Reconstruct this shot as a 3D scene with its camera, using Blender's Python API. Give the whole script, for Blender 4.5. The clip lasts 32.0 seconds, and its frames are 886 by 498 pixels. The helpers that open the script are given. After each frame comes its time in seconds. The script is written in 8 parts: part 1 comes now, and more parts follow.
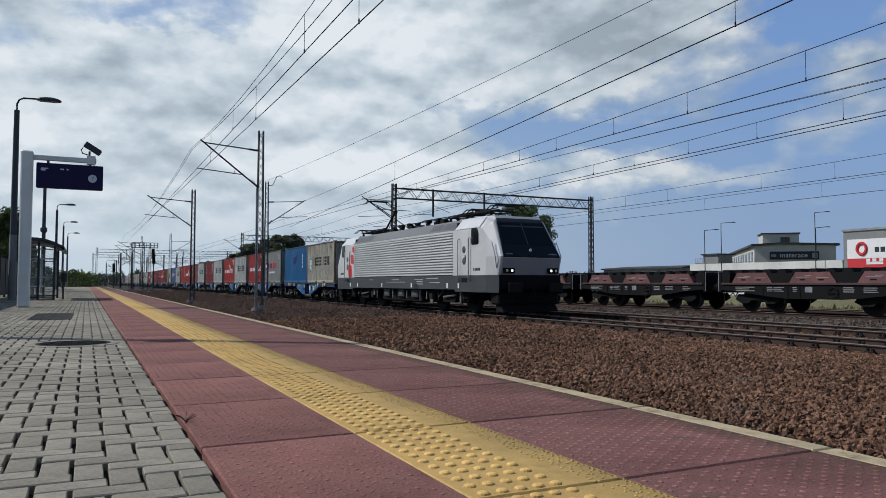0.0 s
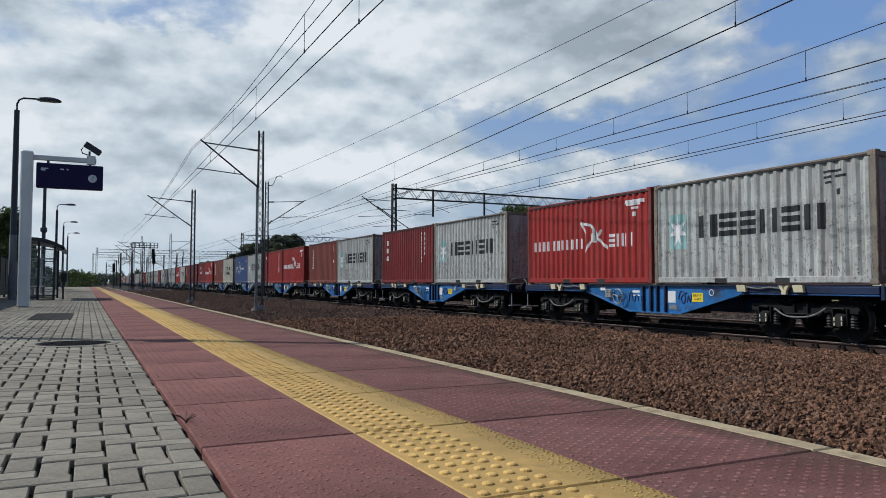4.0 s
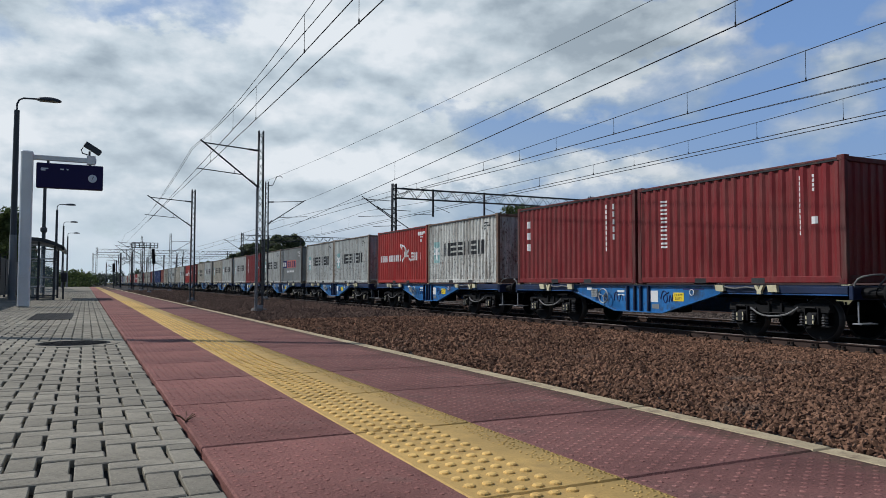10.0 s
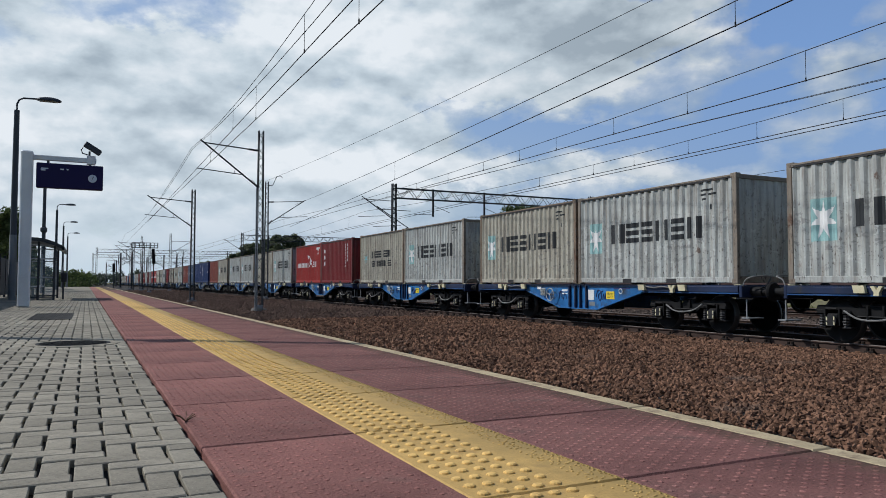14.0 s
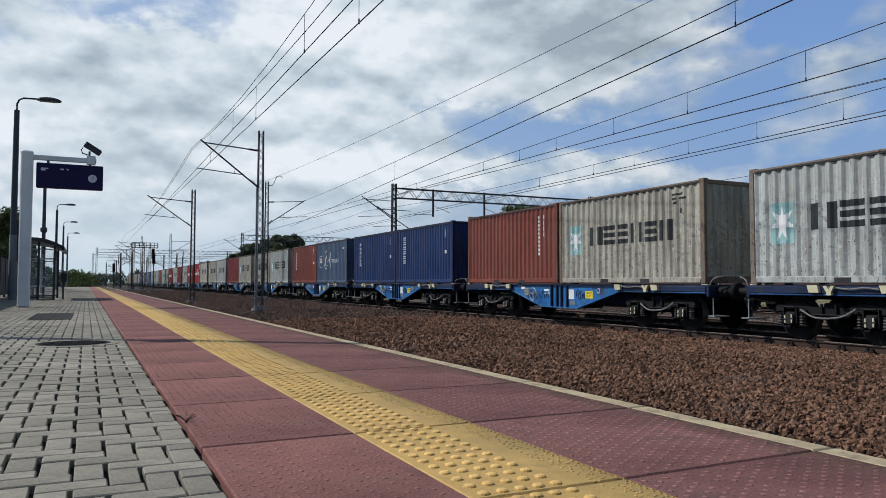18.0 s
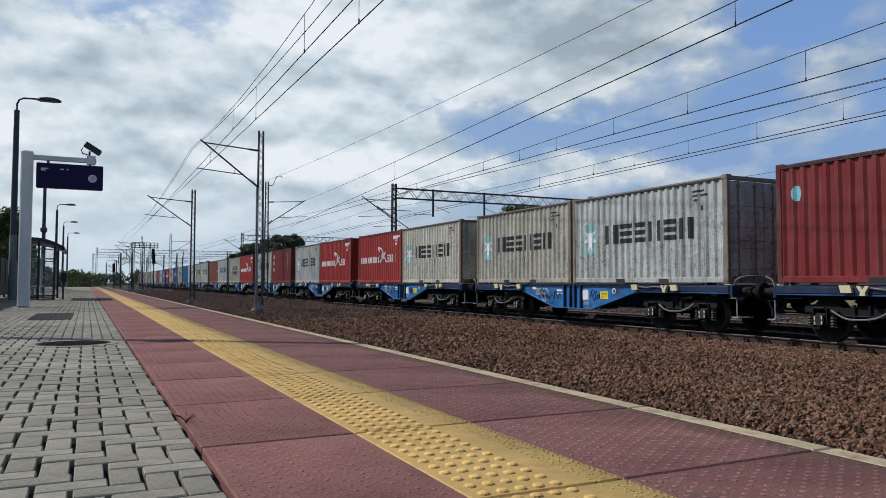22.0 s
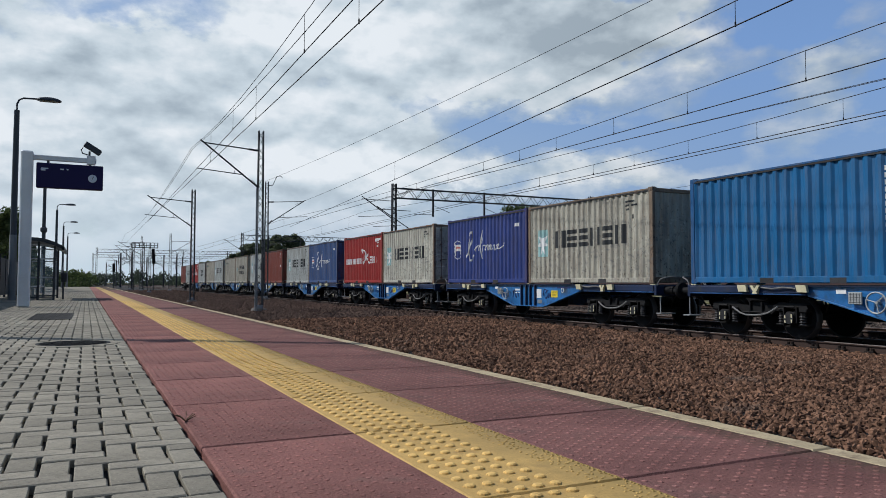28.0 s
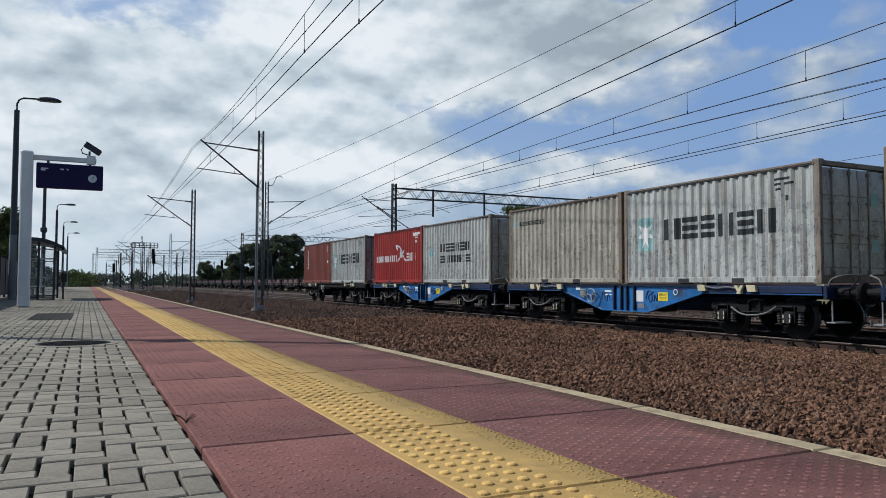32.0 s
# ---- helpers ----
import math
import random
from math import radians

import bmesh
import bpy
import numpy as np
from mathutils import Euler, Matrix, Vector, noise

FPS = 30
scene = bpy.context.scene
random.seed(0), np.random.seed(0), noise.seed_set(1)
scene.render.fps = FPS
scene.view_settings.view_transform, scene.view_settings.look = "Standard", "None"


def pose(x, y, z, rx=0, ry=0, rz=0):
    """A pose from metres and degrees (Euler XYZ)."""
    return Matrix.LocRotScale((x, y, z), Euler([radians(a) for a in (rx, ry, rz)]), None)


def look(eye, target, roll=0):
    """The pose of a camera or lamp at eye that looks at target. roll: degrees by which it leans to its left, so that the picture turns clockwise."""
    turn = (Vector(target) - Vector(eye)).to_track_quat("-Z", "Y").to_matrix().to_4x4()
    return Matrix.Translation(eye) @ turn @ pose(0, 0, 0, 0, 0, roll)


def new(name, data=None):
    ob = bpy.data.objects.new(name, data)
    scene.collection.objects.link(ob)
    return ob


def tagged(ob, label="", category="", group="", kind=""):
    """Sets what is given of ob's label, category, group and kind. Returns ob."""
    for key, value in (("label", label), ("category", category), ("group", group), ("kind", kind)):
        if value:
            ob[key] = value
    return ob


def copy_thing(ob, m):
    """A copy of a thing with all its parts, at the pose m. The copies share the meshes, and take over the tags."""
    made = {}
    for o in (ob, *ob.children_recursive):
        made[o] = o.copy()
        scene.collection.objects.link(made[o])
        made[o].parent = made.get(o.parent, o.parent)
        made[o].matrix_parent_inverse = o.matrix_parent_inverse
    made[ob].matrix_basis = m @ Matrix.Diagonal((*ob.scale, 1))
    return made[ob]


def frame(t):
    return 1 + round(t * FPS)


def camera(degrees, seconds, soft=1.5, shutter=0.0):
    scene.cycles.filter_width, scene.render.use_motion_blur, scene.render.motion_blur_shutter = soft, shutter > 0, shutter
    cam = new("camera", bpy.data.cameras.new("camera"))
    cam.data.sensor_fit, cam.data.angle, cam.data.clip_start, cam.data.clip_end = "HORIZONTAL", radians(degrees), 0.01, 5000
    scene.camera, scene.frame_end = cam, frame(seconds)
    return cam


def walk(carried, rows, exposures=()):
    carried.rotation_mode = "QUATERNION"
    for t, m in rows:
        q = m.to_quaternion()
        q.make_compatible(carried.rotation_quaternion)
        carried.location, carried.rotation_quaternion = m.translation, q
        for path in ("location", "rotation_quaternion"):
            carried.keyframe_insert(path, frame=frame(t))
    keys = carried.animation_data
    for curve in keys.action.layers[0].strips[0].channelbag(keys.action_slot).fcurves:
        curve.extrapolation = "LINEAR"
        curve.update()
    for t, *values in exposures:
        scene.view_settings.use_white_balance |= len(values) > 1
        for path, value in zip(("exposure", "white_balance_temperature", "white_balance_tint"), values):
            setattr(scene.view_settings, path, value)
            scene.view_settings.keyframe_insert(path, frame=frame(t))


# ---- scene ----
# Metres, z = 0 on the rail heads; y runs along the tracks, x from the platform across the tracks.
CAM_Z = 1.2
YAW, PITCH = radians(26.05), radians(2.68)
eye = Vector((0, 0, CAM_Z))
aim = eye + Vector((math.sin(YAW) * math.cos(PITCH), math.cos(YAW) * math.cos(PITCH), math.sin(PITCH)))
cam = camera(62.6, 32.0, soft=0.65, shutter=0.0)
walk(cam, [(0, look(eye, aim, 0.1)), (32, look(eye, aim, 0.1))], exposures=[(0, -0.28, 6200, 10), (6, -0.28, 6200, 10), (8.5, -0.31, 6200, 10), (10.5, -0.24, 6200, 10), (13, -0.22, 6200, 10), (20, -0.18, 6200, 10), (27, -0.22, 6200, 10), (32, -0.20, 6200, 10)])

# ---- sky and sun ----
SUN_EL = radians(44)
SUN_DIR = Vector((-0.817 * math.cos(SUN_EL), 0.576 * math.cos(SUN_EL), math.sin(SUN_EL)))
world = bpy.data.worlds.new("sky")
scene.world = world
world.use_nodes = True
wn, wl = world.node_tree.nodes, world.node_tree.links
wn.clear()
sky = wn.new("ShaderNodeTexSky")
sky.sky_type = "NISHITA"
sky.sun_disc = False
sky.sun_elevation = SUN_EL
sky.sun_rotation = math.atan2(SUN_DIR.x, SUN_DIR.y)
sky.air_density, sky.dust_density, sky.ozone_density = 1.1, 0.25, 3.0
bg = wn.new("ShaderNodeBackground")
bg.inputs["Strength"].default_value = 0.10
wo = wn.new("ShaderNodeOutputWorld")
wl.new(sky.outputs[0], bg.inputs[0])
wl.new(bg.outputs[0], wo.inputs[0])
sun = new("sun", bpy.data.lights.new("sun", "SUN"))
sun.data.energy = 4.4
sun.data.angle = radians(1.2)
sun.data.color = (1.0, 0.955, 0.90)
sun.matrix_world = look(SUN_DIR * 50, (0, 0, 0))


# ---- materials ----
def node_mat(name):
    m = bpy.data.materials.new(name)
    m.use_nodes = True
    t = m.node_tree
    return m, t.nodes, t.links, t.nodes["Principled BSDF"]


def noise_node(n, l, vec, scale, detail=4.0, rough=0.55, stretch=None):
    if stretch:
        mp = n.new("ShaderNodeMapping")
        mp.inputs["Scale"].default_value = stretch
        l.new(vec, mp.inputs["Vector"])
        vec = mp.outputs[0]
    x = n.new("ShaderNodeTexNoise")
    x.inputs["Scale"].default_value = scale
    x.inputs["Detail"].default_value = detail
    x.inputs["Roughness"].default_value = rough
    l.new(vec, x.inputs["Vector"])
    return x.outputs["Fac"]


def ramp(n, l, fac, stops):
    r = n.new("ShaderNodeValToRGB")
    e = r.color_ramp.elements
    while len(e) < len(stops):
        e.new(0.5)
    for k, (p, c) in zip(e, stops):
        k.position = p
        k.color = (c, c, c, 1) if isinstance(c, (int, float)) else (*c, 1)
    l.new(fac, r.inputs["Fac"])
    return r.outputs["Color"]


def blend(n, l, fac, a, b, mode="MIX"):
    x = n.new("ShaderNodeMix")
    x.data_type, x.blend_type = "RGBA", mode
    for sock, v in ((x.inputs[0], fac), (x.inputs[6], a), (x.inputs[7], b)):
        if isinstance(v, bpy.types.NodeSocket):
            l.new(v, sock)
        elif isinstance(v, (int, float)):
            sock.default_value = v
        else:
            sock.default_value = (*v, 1)
    return x.outputs[2]


def shade(c, k):
    return tuple(min(1, v * k) for v in c)


def surface(name, col, rough=0.6, metal=0.0, coarse=1.2, fine=40.0, vary=0.25, bump=0.15, bump_d=0.004,
            stain=None, stain_amt=0.0, stain_scale=2.0, stretch=None, per_piece=0.0, island=0.0, spec=0.4, specks=0.0, moss=None, top_gain=None):
    """A weathered surface: two scales of variation, stains with a shape of their own, fine relief."""
    m, n, l, b = node_mat(name)
    tc = n.new("ShaderNodeTexCoord")
    vec = tc.outputs["Object"]
    big = noise_node(n, l, vec, coarse, 5, 0.6, stretch)
    small = noise_node(n, l, vec, fine, 3, 0.6)
    c = blend(n, l, ramp(n, l, big, [(0.3, 0.0), (0.7, 1.0)]), shade(col, 1 - vary), shade(col, 1 + vary * 0.6))
    c = blend(n, l, ramp(n, l, small, [(0.35, 0.0), (0.65, 1.0)]), c, blend(n, l, 1.0, c, shade((1, 1, 1), 1 - vary * 0.5), "MULTIPLY"))
    if per_piece or island:
        src = n.new("ShaderNodeObjectInfo").outputs["Random"] if per_piece else n.new("ShaderNodeNewGeometry").outputs["Random Per Island"]
        k = per_piece or island
        c = blend(n, l, 1.0, c, ramp(n, l, src, [(0.0, 1 - k), (0.55, 1 - k * 0.45), (1.0, 1.0)]), "MULTIPLY")
    if stain:
        s = noise_node(n, l, vec, stain_scale, 8, 0.7, stretch)
        c = blend(n, l, ramp(n, l, s, [(0.72 - stain_amt * 0.35, 0.0), (0.80 - stain_amt * 0.2, 1.0)]), c, stain)
    if specks:
        grit = noise_node(n, l, vec, 105, 3, 0.6)
        c = blend(n, l, ramp(n, l, grit, [(0.60, 0.0), (0.68, specks)]), c, shade(col, 0.22))
        c = blend(n, l, ramp(n, l, grit, [(0.30, specks * 0.5), (0.38, 0.0)]), c, shade(col, 1.7))
    if top_gain:
        # what stands proud of the face is coloured paler, by the given factor
        lift = n.new("ShaderNodeSeparateXYZ")
        l.new(vec, lift.inputs[0])
        proud_mask = n.new("ShaderNodeMapRange")
        proud_mask.inputs["From Min"].default_value, proud_mask.inputs["From Max"].default_value = 0.0004, 0.0016
        l.new(lift.outputs[2], proud_mask.inputs["Value"])
        c = blend(n, l, proud_mask.outputs[0], c, blend(n, l, 1.0, c, (top_gain,) * 3, "MULTIPLY"))
    if moss:
        # grime and moss gathered along one edge of the piece, from moss[0] to moss[1] across it, with a ragged border
        sep = n.new("ShaderNodeSeparateXYZ")
        l.new(vec, sep.inputs[0])
        wob = n.new("ShaderNodeMath")
        wob.operation = "MULTIPLY_ADD"
        wob.inputs[1].default_value = 0.42
        l.new(noise_node(n, l, vec, 11.0, 8, 0.75), wob.inputs[0])
        l.new(sep.outputs[0], wob.inputs[2])
        span = n.new("ShaderNodeMapRange")
        span.inputs["From Min"].default_value, span.inputs["From Max"].default_value = moss[0] + 0.21, moss[1] + 0.21
        span.inputs["To Max"].default_value = moss[3]
        l.new(wob.outputs[0], span.inputs["Value"])
        c = blend(n, l, span.outputs[0], c, moss[2])
    l.new(c, b.inputs["Base Color"])
    b.inputs["Roughness"].default_value = rough
    rr = ramp(n, l, big, [(0.2, max(0, rough - 0.1)), (0.8, min(1, rough + 0.12))])
    l.new(rr, b.inputs["Roughness"])
    b.inputs["Metallic"].default_value = metal
    b.inputs["Specular IOR Level"].default_value = spec
    if bump:
        bp = n.new("ShaderNodeBump")
        bp.inputs["Strength"].default_value = bump
        bp.inputs["Distance"].default_value = bump_d
        l.new(small, bp.inputs["Height"])
        l.new(bp.outputs[0], b.inputs["Normal"])
    return m


def glow(name, col, power):
    m, n, l, b = node_mat(name)
    b.inputs["Base Color"].default_value = (*col, 1)
    b.inputs["Emission Color"].default_value = (*col, 1)
    b.inputs["Emission Strength"].default_value = power
    return m


def glass(name, tint=(0.8, 0.88, 0.9), alpha=0.25, rough=0.03):
    m, n, l, b = node_mat(name)
    b.inputs["Base Color"].default_value = (*tint, 1)
    b.inputs["Roughness"].default_value = rough
    b.inputs["Alpha"].default_value = alpha
    return m


RUST = (0.16, 0.06, 0.03)


def paint(name, col, wear=0.2, rough=0.5, vary=0.22):
    """Container paint: chalky, streaked downwards, with rust and scuffs."""
    m, n, l, b = node_mat(name)
    tc = n.new("ShaderNodeTexCoord")
    oi = n.new("ShaderNodeObjectInfo")
    ad = n.new("ShaderNodeVectorMath")
    ad.operation = "MULTIPLY_ADD"
    ad.inputs[1].default_value = (1, 1, 1)
    sc = n.new("ShaderNodeVectorMath")
    sc.operation = "SCALE"
    sc.inputs["Scale"].default_value = 0.01
    l.new(oi.outputs["Location"], sc.inputs[0])
    rnd = n.new("ShaderNodeCombineXYZ")
    mul = n.new("ShaderNodeMath")
    mul.operation = "MULTIPLY"
    mul.inputs[1].default_value = 37.0
    l.new(oi.outputs["Random"], mul.inputs[0])
    l.new(mul.outputs[0], rnd.inputs[1])
    l.new(tc.outputs["Object"], ad.inputs[0])
    l.new(rnd.outputs[0], ad.inputs[2])
    vec = ad.outputs[0]
    big = noise_node(n, l, vec, 0.9, 5, 0.6)
    streak = noise_node(n, l, vec, 3.0, 5, 0.6, (1, 3.0, 0.25))
    fine = noise_node(n, l, vec, 25, 4, 0.65)
    spots = noise_node(n, l, vec, 2.6, 9, 0.72, (1, 1.3, 0.7))
    c = blend(n, l, ramp(n, l, big, [(0.3, 0.0), (0.7, 1.0)]), shade(col, 1 - vary), shade(col, 1 + vary * 0.5))
    c = blend(n, l, ramp(n, l, streak, [(0.42, 0.0), (0.72, min(0.9, 0.75 * wear + 0.18))]), c, (0.15, 0.125, 0.10))
    drip = noise_node(n, l, vec, 9.0, 6, 0.65, (1, 2.0, 0.12))
    c = blend(n, l, ramp(n, l, drip, [(0.58, 0.0), (0.72, min(0.8, 0.6 * wear + 0.1))]), c, (0.17, 0.09, 0.05))
    c = blend(n, l, ramp(n, l, fine, [(0.55, 0.0), (0.8, 0.25)]), c, shade(col, 0.6))
    c = blend(n, l, ramp(n, l, spots, [(0.70 - wear * 0.10, 0.0), (0.73 - wear * 0.09, 0.8)]), c, (0.115, 0.06, 0.038))
    # knocks and rusty chips, thickest on the lower third
    sep = n.new("ShaderNodeSeparateXYZ")
    l.new(tc.outputs["Object"], sep.inputs[0])
    up = n.new("ShaderNodeMath")
    up.operation = "MULTIPLY"
    up.inputs[1].default_value = 0.39
    l.new(sep.outputs[2], up.inputs[0])
    tall = up.outputs[0]
    chips = noise_node(n, l, vec, 16, 3, 0.6, (1, 1.6, 0.55))
    low = ramp(n, l, tall, [(0.0, 1.0), (0.45, 0.9), (0.95, 0.25)])
    c = blend(n, l, blend(n, l, 1.0, ramp(n, l, chips, [(0.655 - 0.09 * max(0, wear - 0.4), 0.0), (0.69 - 0.09 * max(0, wear - 0.4), min(0.95, 0.15 + wear))]), low, "MULTIPLY"), c, (0.055, 0.038, 0.03))
    if wear > 0.6:
        # scrapes along the lower half: bared dark primer and bright dents
        scrape = noise_node(n, l, vec, 5.5, 6, 0.62, (1, 1.0, 1.5))
        half_way = ramp(n, l, tall, [(0.0, 0.55), (0.35, 1.0), (0.62, 0.9), (0.8, 0.25), (1.0, 0.1)])
        c = blend(n, l, blend(n, l, 1.0, ramp(n, l, scrape, [(0.575, 0.0), (0.62, 0.62)]), half_way, "MULTIPLY"), c, (0.15, 0.15, 0.145))
        c = blend(n, l, blend(n, l, 1.0, ramp(n, l, scrape, [(0.36, 0.5), (0.40, 0.0)]), half_way, "MULTIPLY"), c, shade(col, 1.35))
    l.new(c, b.inputs["Base Color"])
    l.new(ramp(n, l, big, [(0.2, rough - 0.1), (0.8, rough + 0.15)]), b.inputs["Roughness"])
    b.inputs["Specular IOR Level"].default_value = 0.2
    bp = n.new("ShaderNodeBump")
    bp.inputs["Strength"].default_value = 0.6
    bp.inputs["Distance"].default_value = 0.03
    dents = noise_node(n, l, vec, 3.4, 4, 0.55)
    l.new(dents, bp.inputs["Height"])
    l.new(bp.outputs[0], b.inputs["Normal"])
    return m


PAINTS = dict(
    chalk=paint("grey_white_paint", (0.435, 0.455, 0.43), 0.7),
    beige=paint("yellowed_grey_paint", (0.40, 0.38, 0.31), 0.75),
    cream=paint("chipped_cream_paint", (0.53, 0.51, 0.425), 0.72),
    rusty=paint("rust_streaked_grey_paint", (0.56, 0.565, 0.52), 0.98),
    clean=paint("light_grey_paint", (0.4, 0.424, 0.432), 0.05),
    grey=paint("mid_grey_paint", (0.245, 0.262, 0.255), 0.5),
    red=paint("signal_red_paint", (0.312, 0.025, 0.022), 0.12),
    dred=paint("dark_red_paint", (0.176, 0.02, 0.0224), 0.10),
    brown=paint("oxide_red_paint", (0.20, 0.050, 0.036), 0.22),
    blue=paint("light_blue_paint", (0.011, 0.115, 0.275), 0.12),
    navy=paint("navy_blue_paint", (0.010, 0.033, 0.118), 0.05),
    mblue=paint("mid_blue_paint", (0.040, 0.088, 0.225), 0.45),
    sblue=paint("faded_blue_paint", (0.068, 0.108, 0.18), 0.2),
    violet=paint("violet_blue_paint", (0.027, 0.048, 0.19), 0.15),
)
FRAME_PAINTS = {k: paint(f"{k}_frame_paint", tuple(v), w, 0.6) for k, v, w in (
    ("chalk", (0.23, 0.195, 0.155), 1.0), ("beige", (0.20, 0.145, 0.10), 1.15), ("cream", (0.19, 0.115, 0.075), 1.15), ("rusty", (0.17, 0.11, 0.075), 1.2), ("clean", (0.36, 0.38, 0.39), 0.15), ("grey", (0.11, 0.10, 0.09), 0.9), ("red", (0.20, 0.022, 0.02), 0.5), ("dred", (0.10, 0.016, 0.018), 0.4),
    ("brown", (0.12, 0.036, 0.026), 0.6), ("blue", (0.012, 0.08, 0.21), 0.3), ("navy", (0.010, 0.016, 0.07), 0.1), ("sblue", (0.05, 0.055, 0.085), 0.8), ("mblue", (0.035, 0.065, 0.15), 0.5), ("violet", (0.03, 0.034, 0.14), 0.4))}
# dark rust-flecked tone: paints shade below the top rail and in fork pockets
SEAM_SHADE = surface("grimy_top_rail", (0.045, 0.045, 0.048), 0.75, vary=0.45, stain=RUST, stain_amt=0.35, spec=0.2)
WHITE_MARK = surface("white_marking", (0.75, 0.75, 0.73), 0.6, vary=0.2, bump=0)
BLACK_MARK = surface("black_marking", (0.015, 0.017, 0.019), 0.55, vary=0.2, bump=0)
PALE_CYAN = surface("faded_cyan_marking", (0.27, 0.46, 0.45), 0.6, vary=0.35, bump=0)
CYAN_MARK = surface("pale_cyan_marking", (0.22, 0.50, 0.54), 0.6, vary=0.3, bump=0)
NAVY_MARK = surface("navy_marking", (0.02, 0.03, 0.12), 0.6, vary=0.2, bump=0)
PINK_MARK = surface("faded_red_marking", (0.55, 0.16, 0.13), 0.6, vary=0.2, bump=0)
RED_MARK = surface("red_marking", (0.55, 0.03, 0.035), 0.5, vary=0.1, bump=0)
YELLOW_MARK = surface("yellow_marking", (0.75, 0.55, 0.03), 0.5, vary=0.15, bump=0)
STEEL_DARK = surface("dark_dirty_steel", (0.009, 0.009, 0.0095), 0.7, 0.0, vary=0.4, stain=(0.02, 0.016, 0.013), stain_amt=0.35, spec=0.2)
STEEL_GREY = surface("galvanised_steel", (0.30, 0.31, 0.32), 0.5, 0.5, vary=0.25)
STEEL_BRIGHT = surface("worn_bright_steel", (0.42, 0.40, 0.38), 0.3, 0.9, vary=0.2)
TREAD = surface("worn_wheel_tread", (0.05, 0.048, 0.047), 0.45, 0.4, vary=0.2)
RAIL_HEAD = surface("dull_rail_head", (0.13, 0.11, 0.10), 0.6, 0.5, vary=0.15, fine=15)
RAIL_RUST = surface("rusty_rail_steel", (0.06, 0.038, 0.03), 0.85, 0.0, vary=0.4, spec=0.2)
CLIP_DARK = surface("oily_rail_fastening", (0.016, 0.012, 0.010), 0.8, 0.0, vary=0.4, spec=0.15)
WIRE = surface("aged_copper_wire", (0.012, 0.012, 0.014), 0.55, 0.6, vary=0.1, bump=0)
MAST_STEEL = surface("grey_green_mast_paint", (0.034, 0.039, 0.045), 0.65, 0.0, vary=0.3, stain=RUST, stain_amt=0.15)
MAST_DARK = surface("dark_mast_steel", (0.02, 0.023, 0.03), 0.6, 0.1, vary=0.3)
HANDWHEEL = surface("grey_white_handwheel", (0.34, 0.35, 0.34), 0.5, vary=0.2)
HOSE_GREY = surface("dusty_grey_hose", (0.17, 0.17, 0.165), 0.7, vary=0.3)
AXLE_STEEL = surface("lighter_greasy_steel", (0.035, 0.035, 0.036), 0.45, 0.3, vary=0.5)
CONCRETE = surface("grey_concrete", (0.16, 0.145, 0.13), 0.85, vary=0.25, stain=(0.14, 0.13, 0.12), stain_amt=0.4, bump=0.3)
SLEEPER = surface("concrete_sleeper", (0.085, 0.065, 0.052), 0.9, vary=0.3, bump=0.3)
LIGHT_CONCRETE = surface("pale_concrete", (0.60, 0.59, 0.56), 0.85, coarse=0.4, vary=0.2, stain=(0.3, 0.29, 0.27), stain_amt=0.4, stretch=(1, 1, 0.4))
# bed coloured near black, so that gaps between stones look shaded
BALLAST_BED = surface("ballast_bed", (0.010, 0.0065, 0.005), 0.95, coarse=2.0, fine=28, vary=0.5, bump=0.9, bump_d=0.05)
BALLAST_GREY = surface("grey_ballast", (0.105, 0.09, 0.078), 0.95, coarse=2.0, fine=26, vary=0.5, bump=0.9, bump_d=0.05)
STONE = surface("crushed_stone", (0.272, 0.150, 0.094), 0.95, coarse=0.5, fine=60, vary=0.22, bump=0.2, island=0.78, stain=(0.185, 0.128, 0.094), stain_amt=0.4, stain_scale=0.9, spec=0.1)
STONE_FAR = surface("dull_brown_crushed_stone", (0.165, 0.108, 0.082), 0.95, coarse=0.5, fine=60, vary=0.22, bump=0.2, island=0.5, spec=0.1)
STONE_GREY = surface("pale_crushed_stone", (0.160, 0.125, 0.103), 0.95, coarse=1.1, fine=60, vary=0.25, bump=0.2, island=0.6, spec=0.1)
GRASS = surface("rough_grass", (0.18, 0.165, 0.07), 0.95, coarse=0.5, fine=12, vary=0.5, bump=0.8, bump_d=0.06, stain=(0.16, 0.13, 0.07), stain_amt=0.5, stain_scale=0.4)
BRICK_PAVER = surface("grey_concrete_paver", (0.34, 0.31, 0.243), 0.9, coarse=9, fine=110, vary=0.32, bump=0.5, bump_d=0.004, spec=0.15, specks=0.45, stain=(0.13, 0.112, 0.085), stain_amt=0.36, stain_scale=11, per_piece=0.30)
BRICK_FIELD = surface("grey_concrete_pavers", (0.34, 0.31, 0.243), 0.9, coarse=0.8, fine=110, vary=0.32, bump=0.5, bump_d=0.004, spec=0.15, specks=0.45, stain=(0.13, 0.112, 0.085), stain_amt=0.36, stain_scale=7, island=0.30)
SAND_JOINT = surface("dark_joint_sand", (0.032, 0.029, 0.024), 0.95, coarse=5, fine=120, vary=0.4, bump=0.4)
SLAB_RED = surface("red_platform_slab", (0.308, 0.140, 0.119), 0.85, coarse=1.2, fine=95, vary=0.52, bump=0.9, bump_d=0.006, stain=(0.14, 0.085, 0.072), stain_amt=0.55, stain_scale=2.4, per_piece=0.14, spec=0.15, specks=0.75, top_gain=1.35)
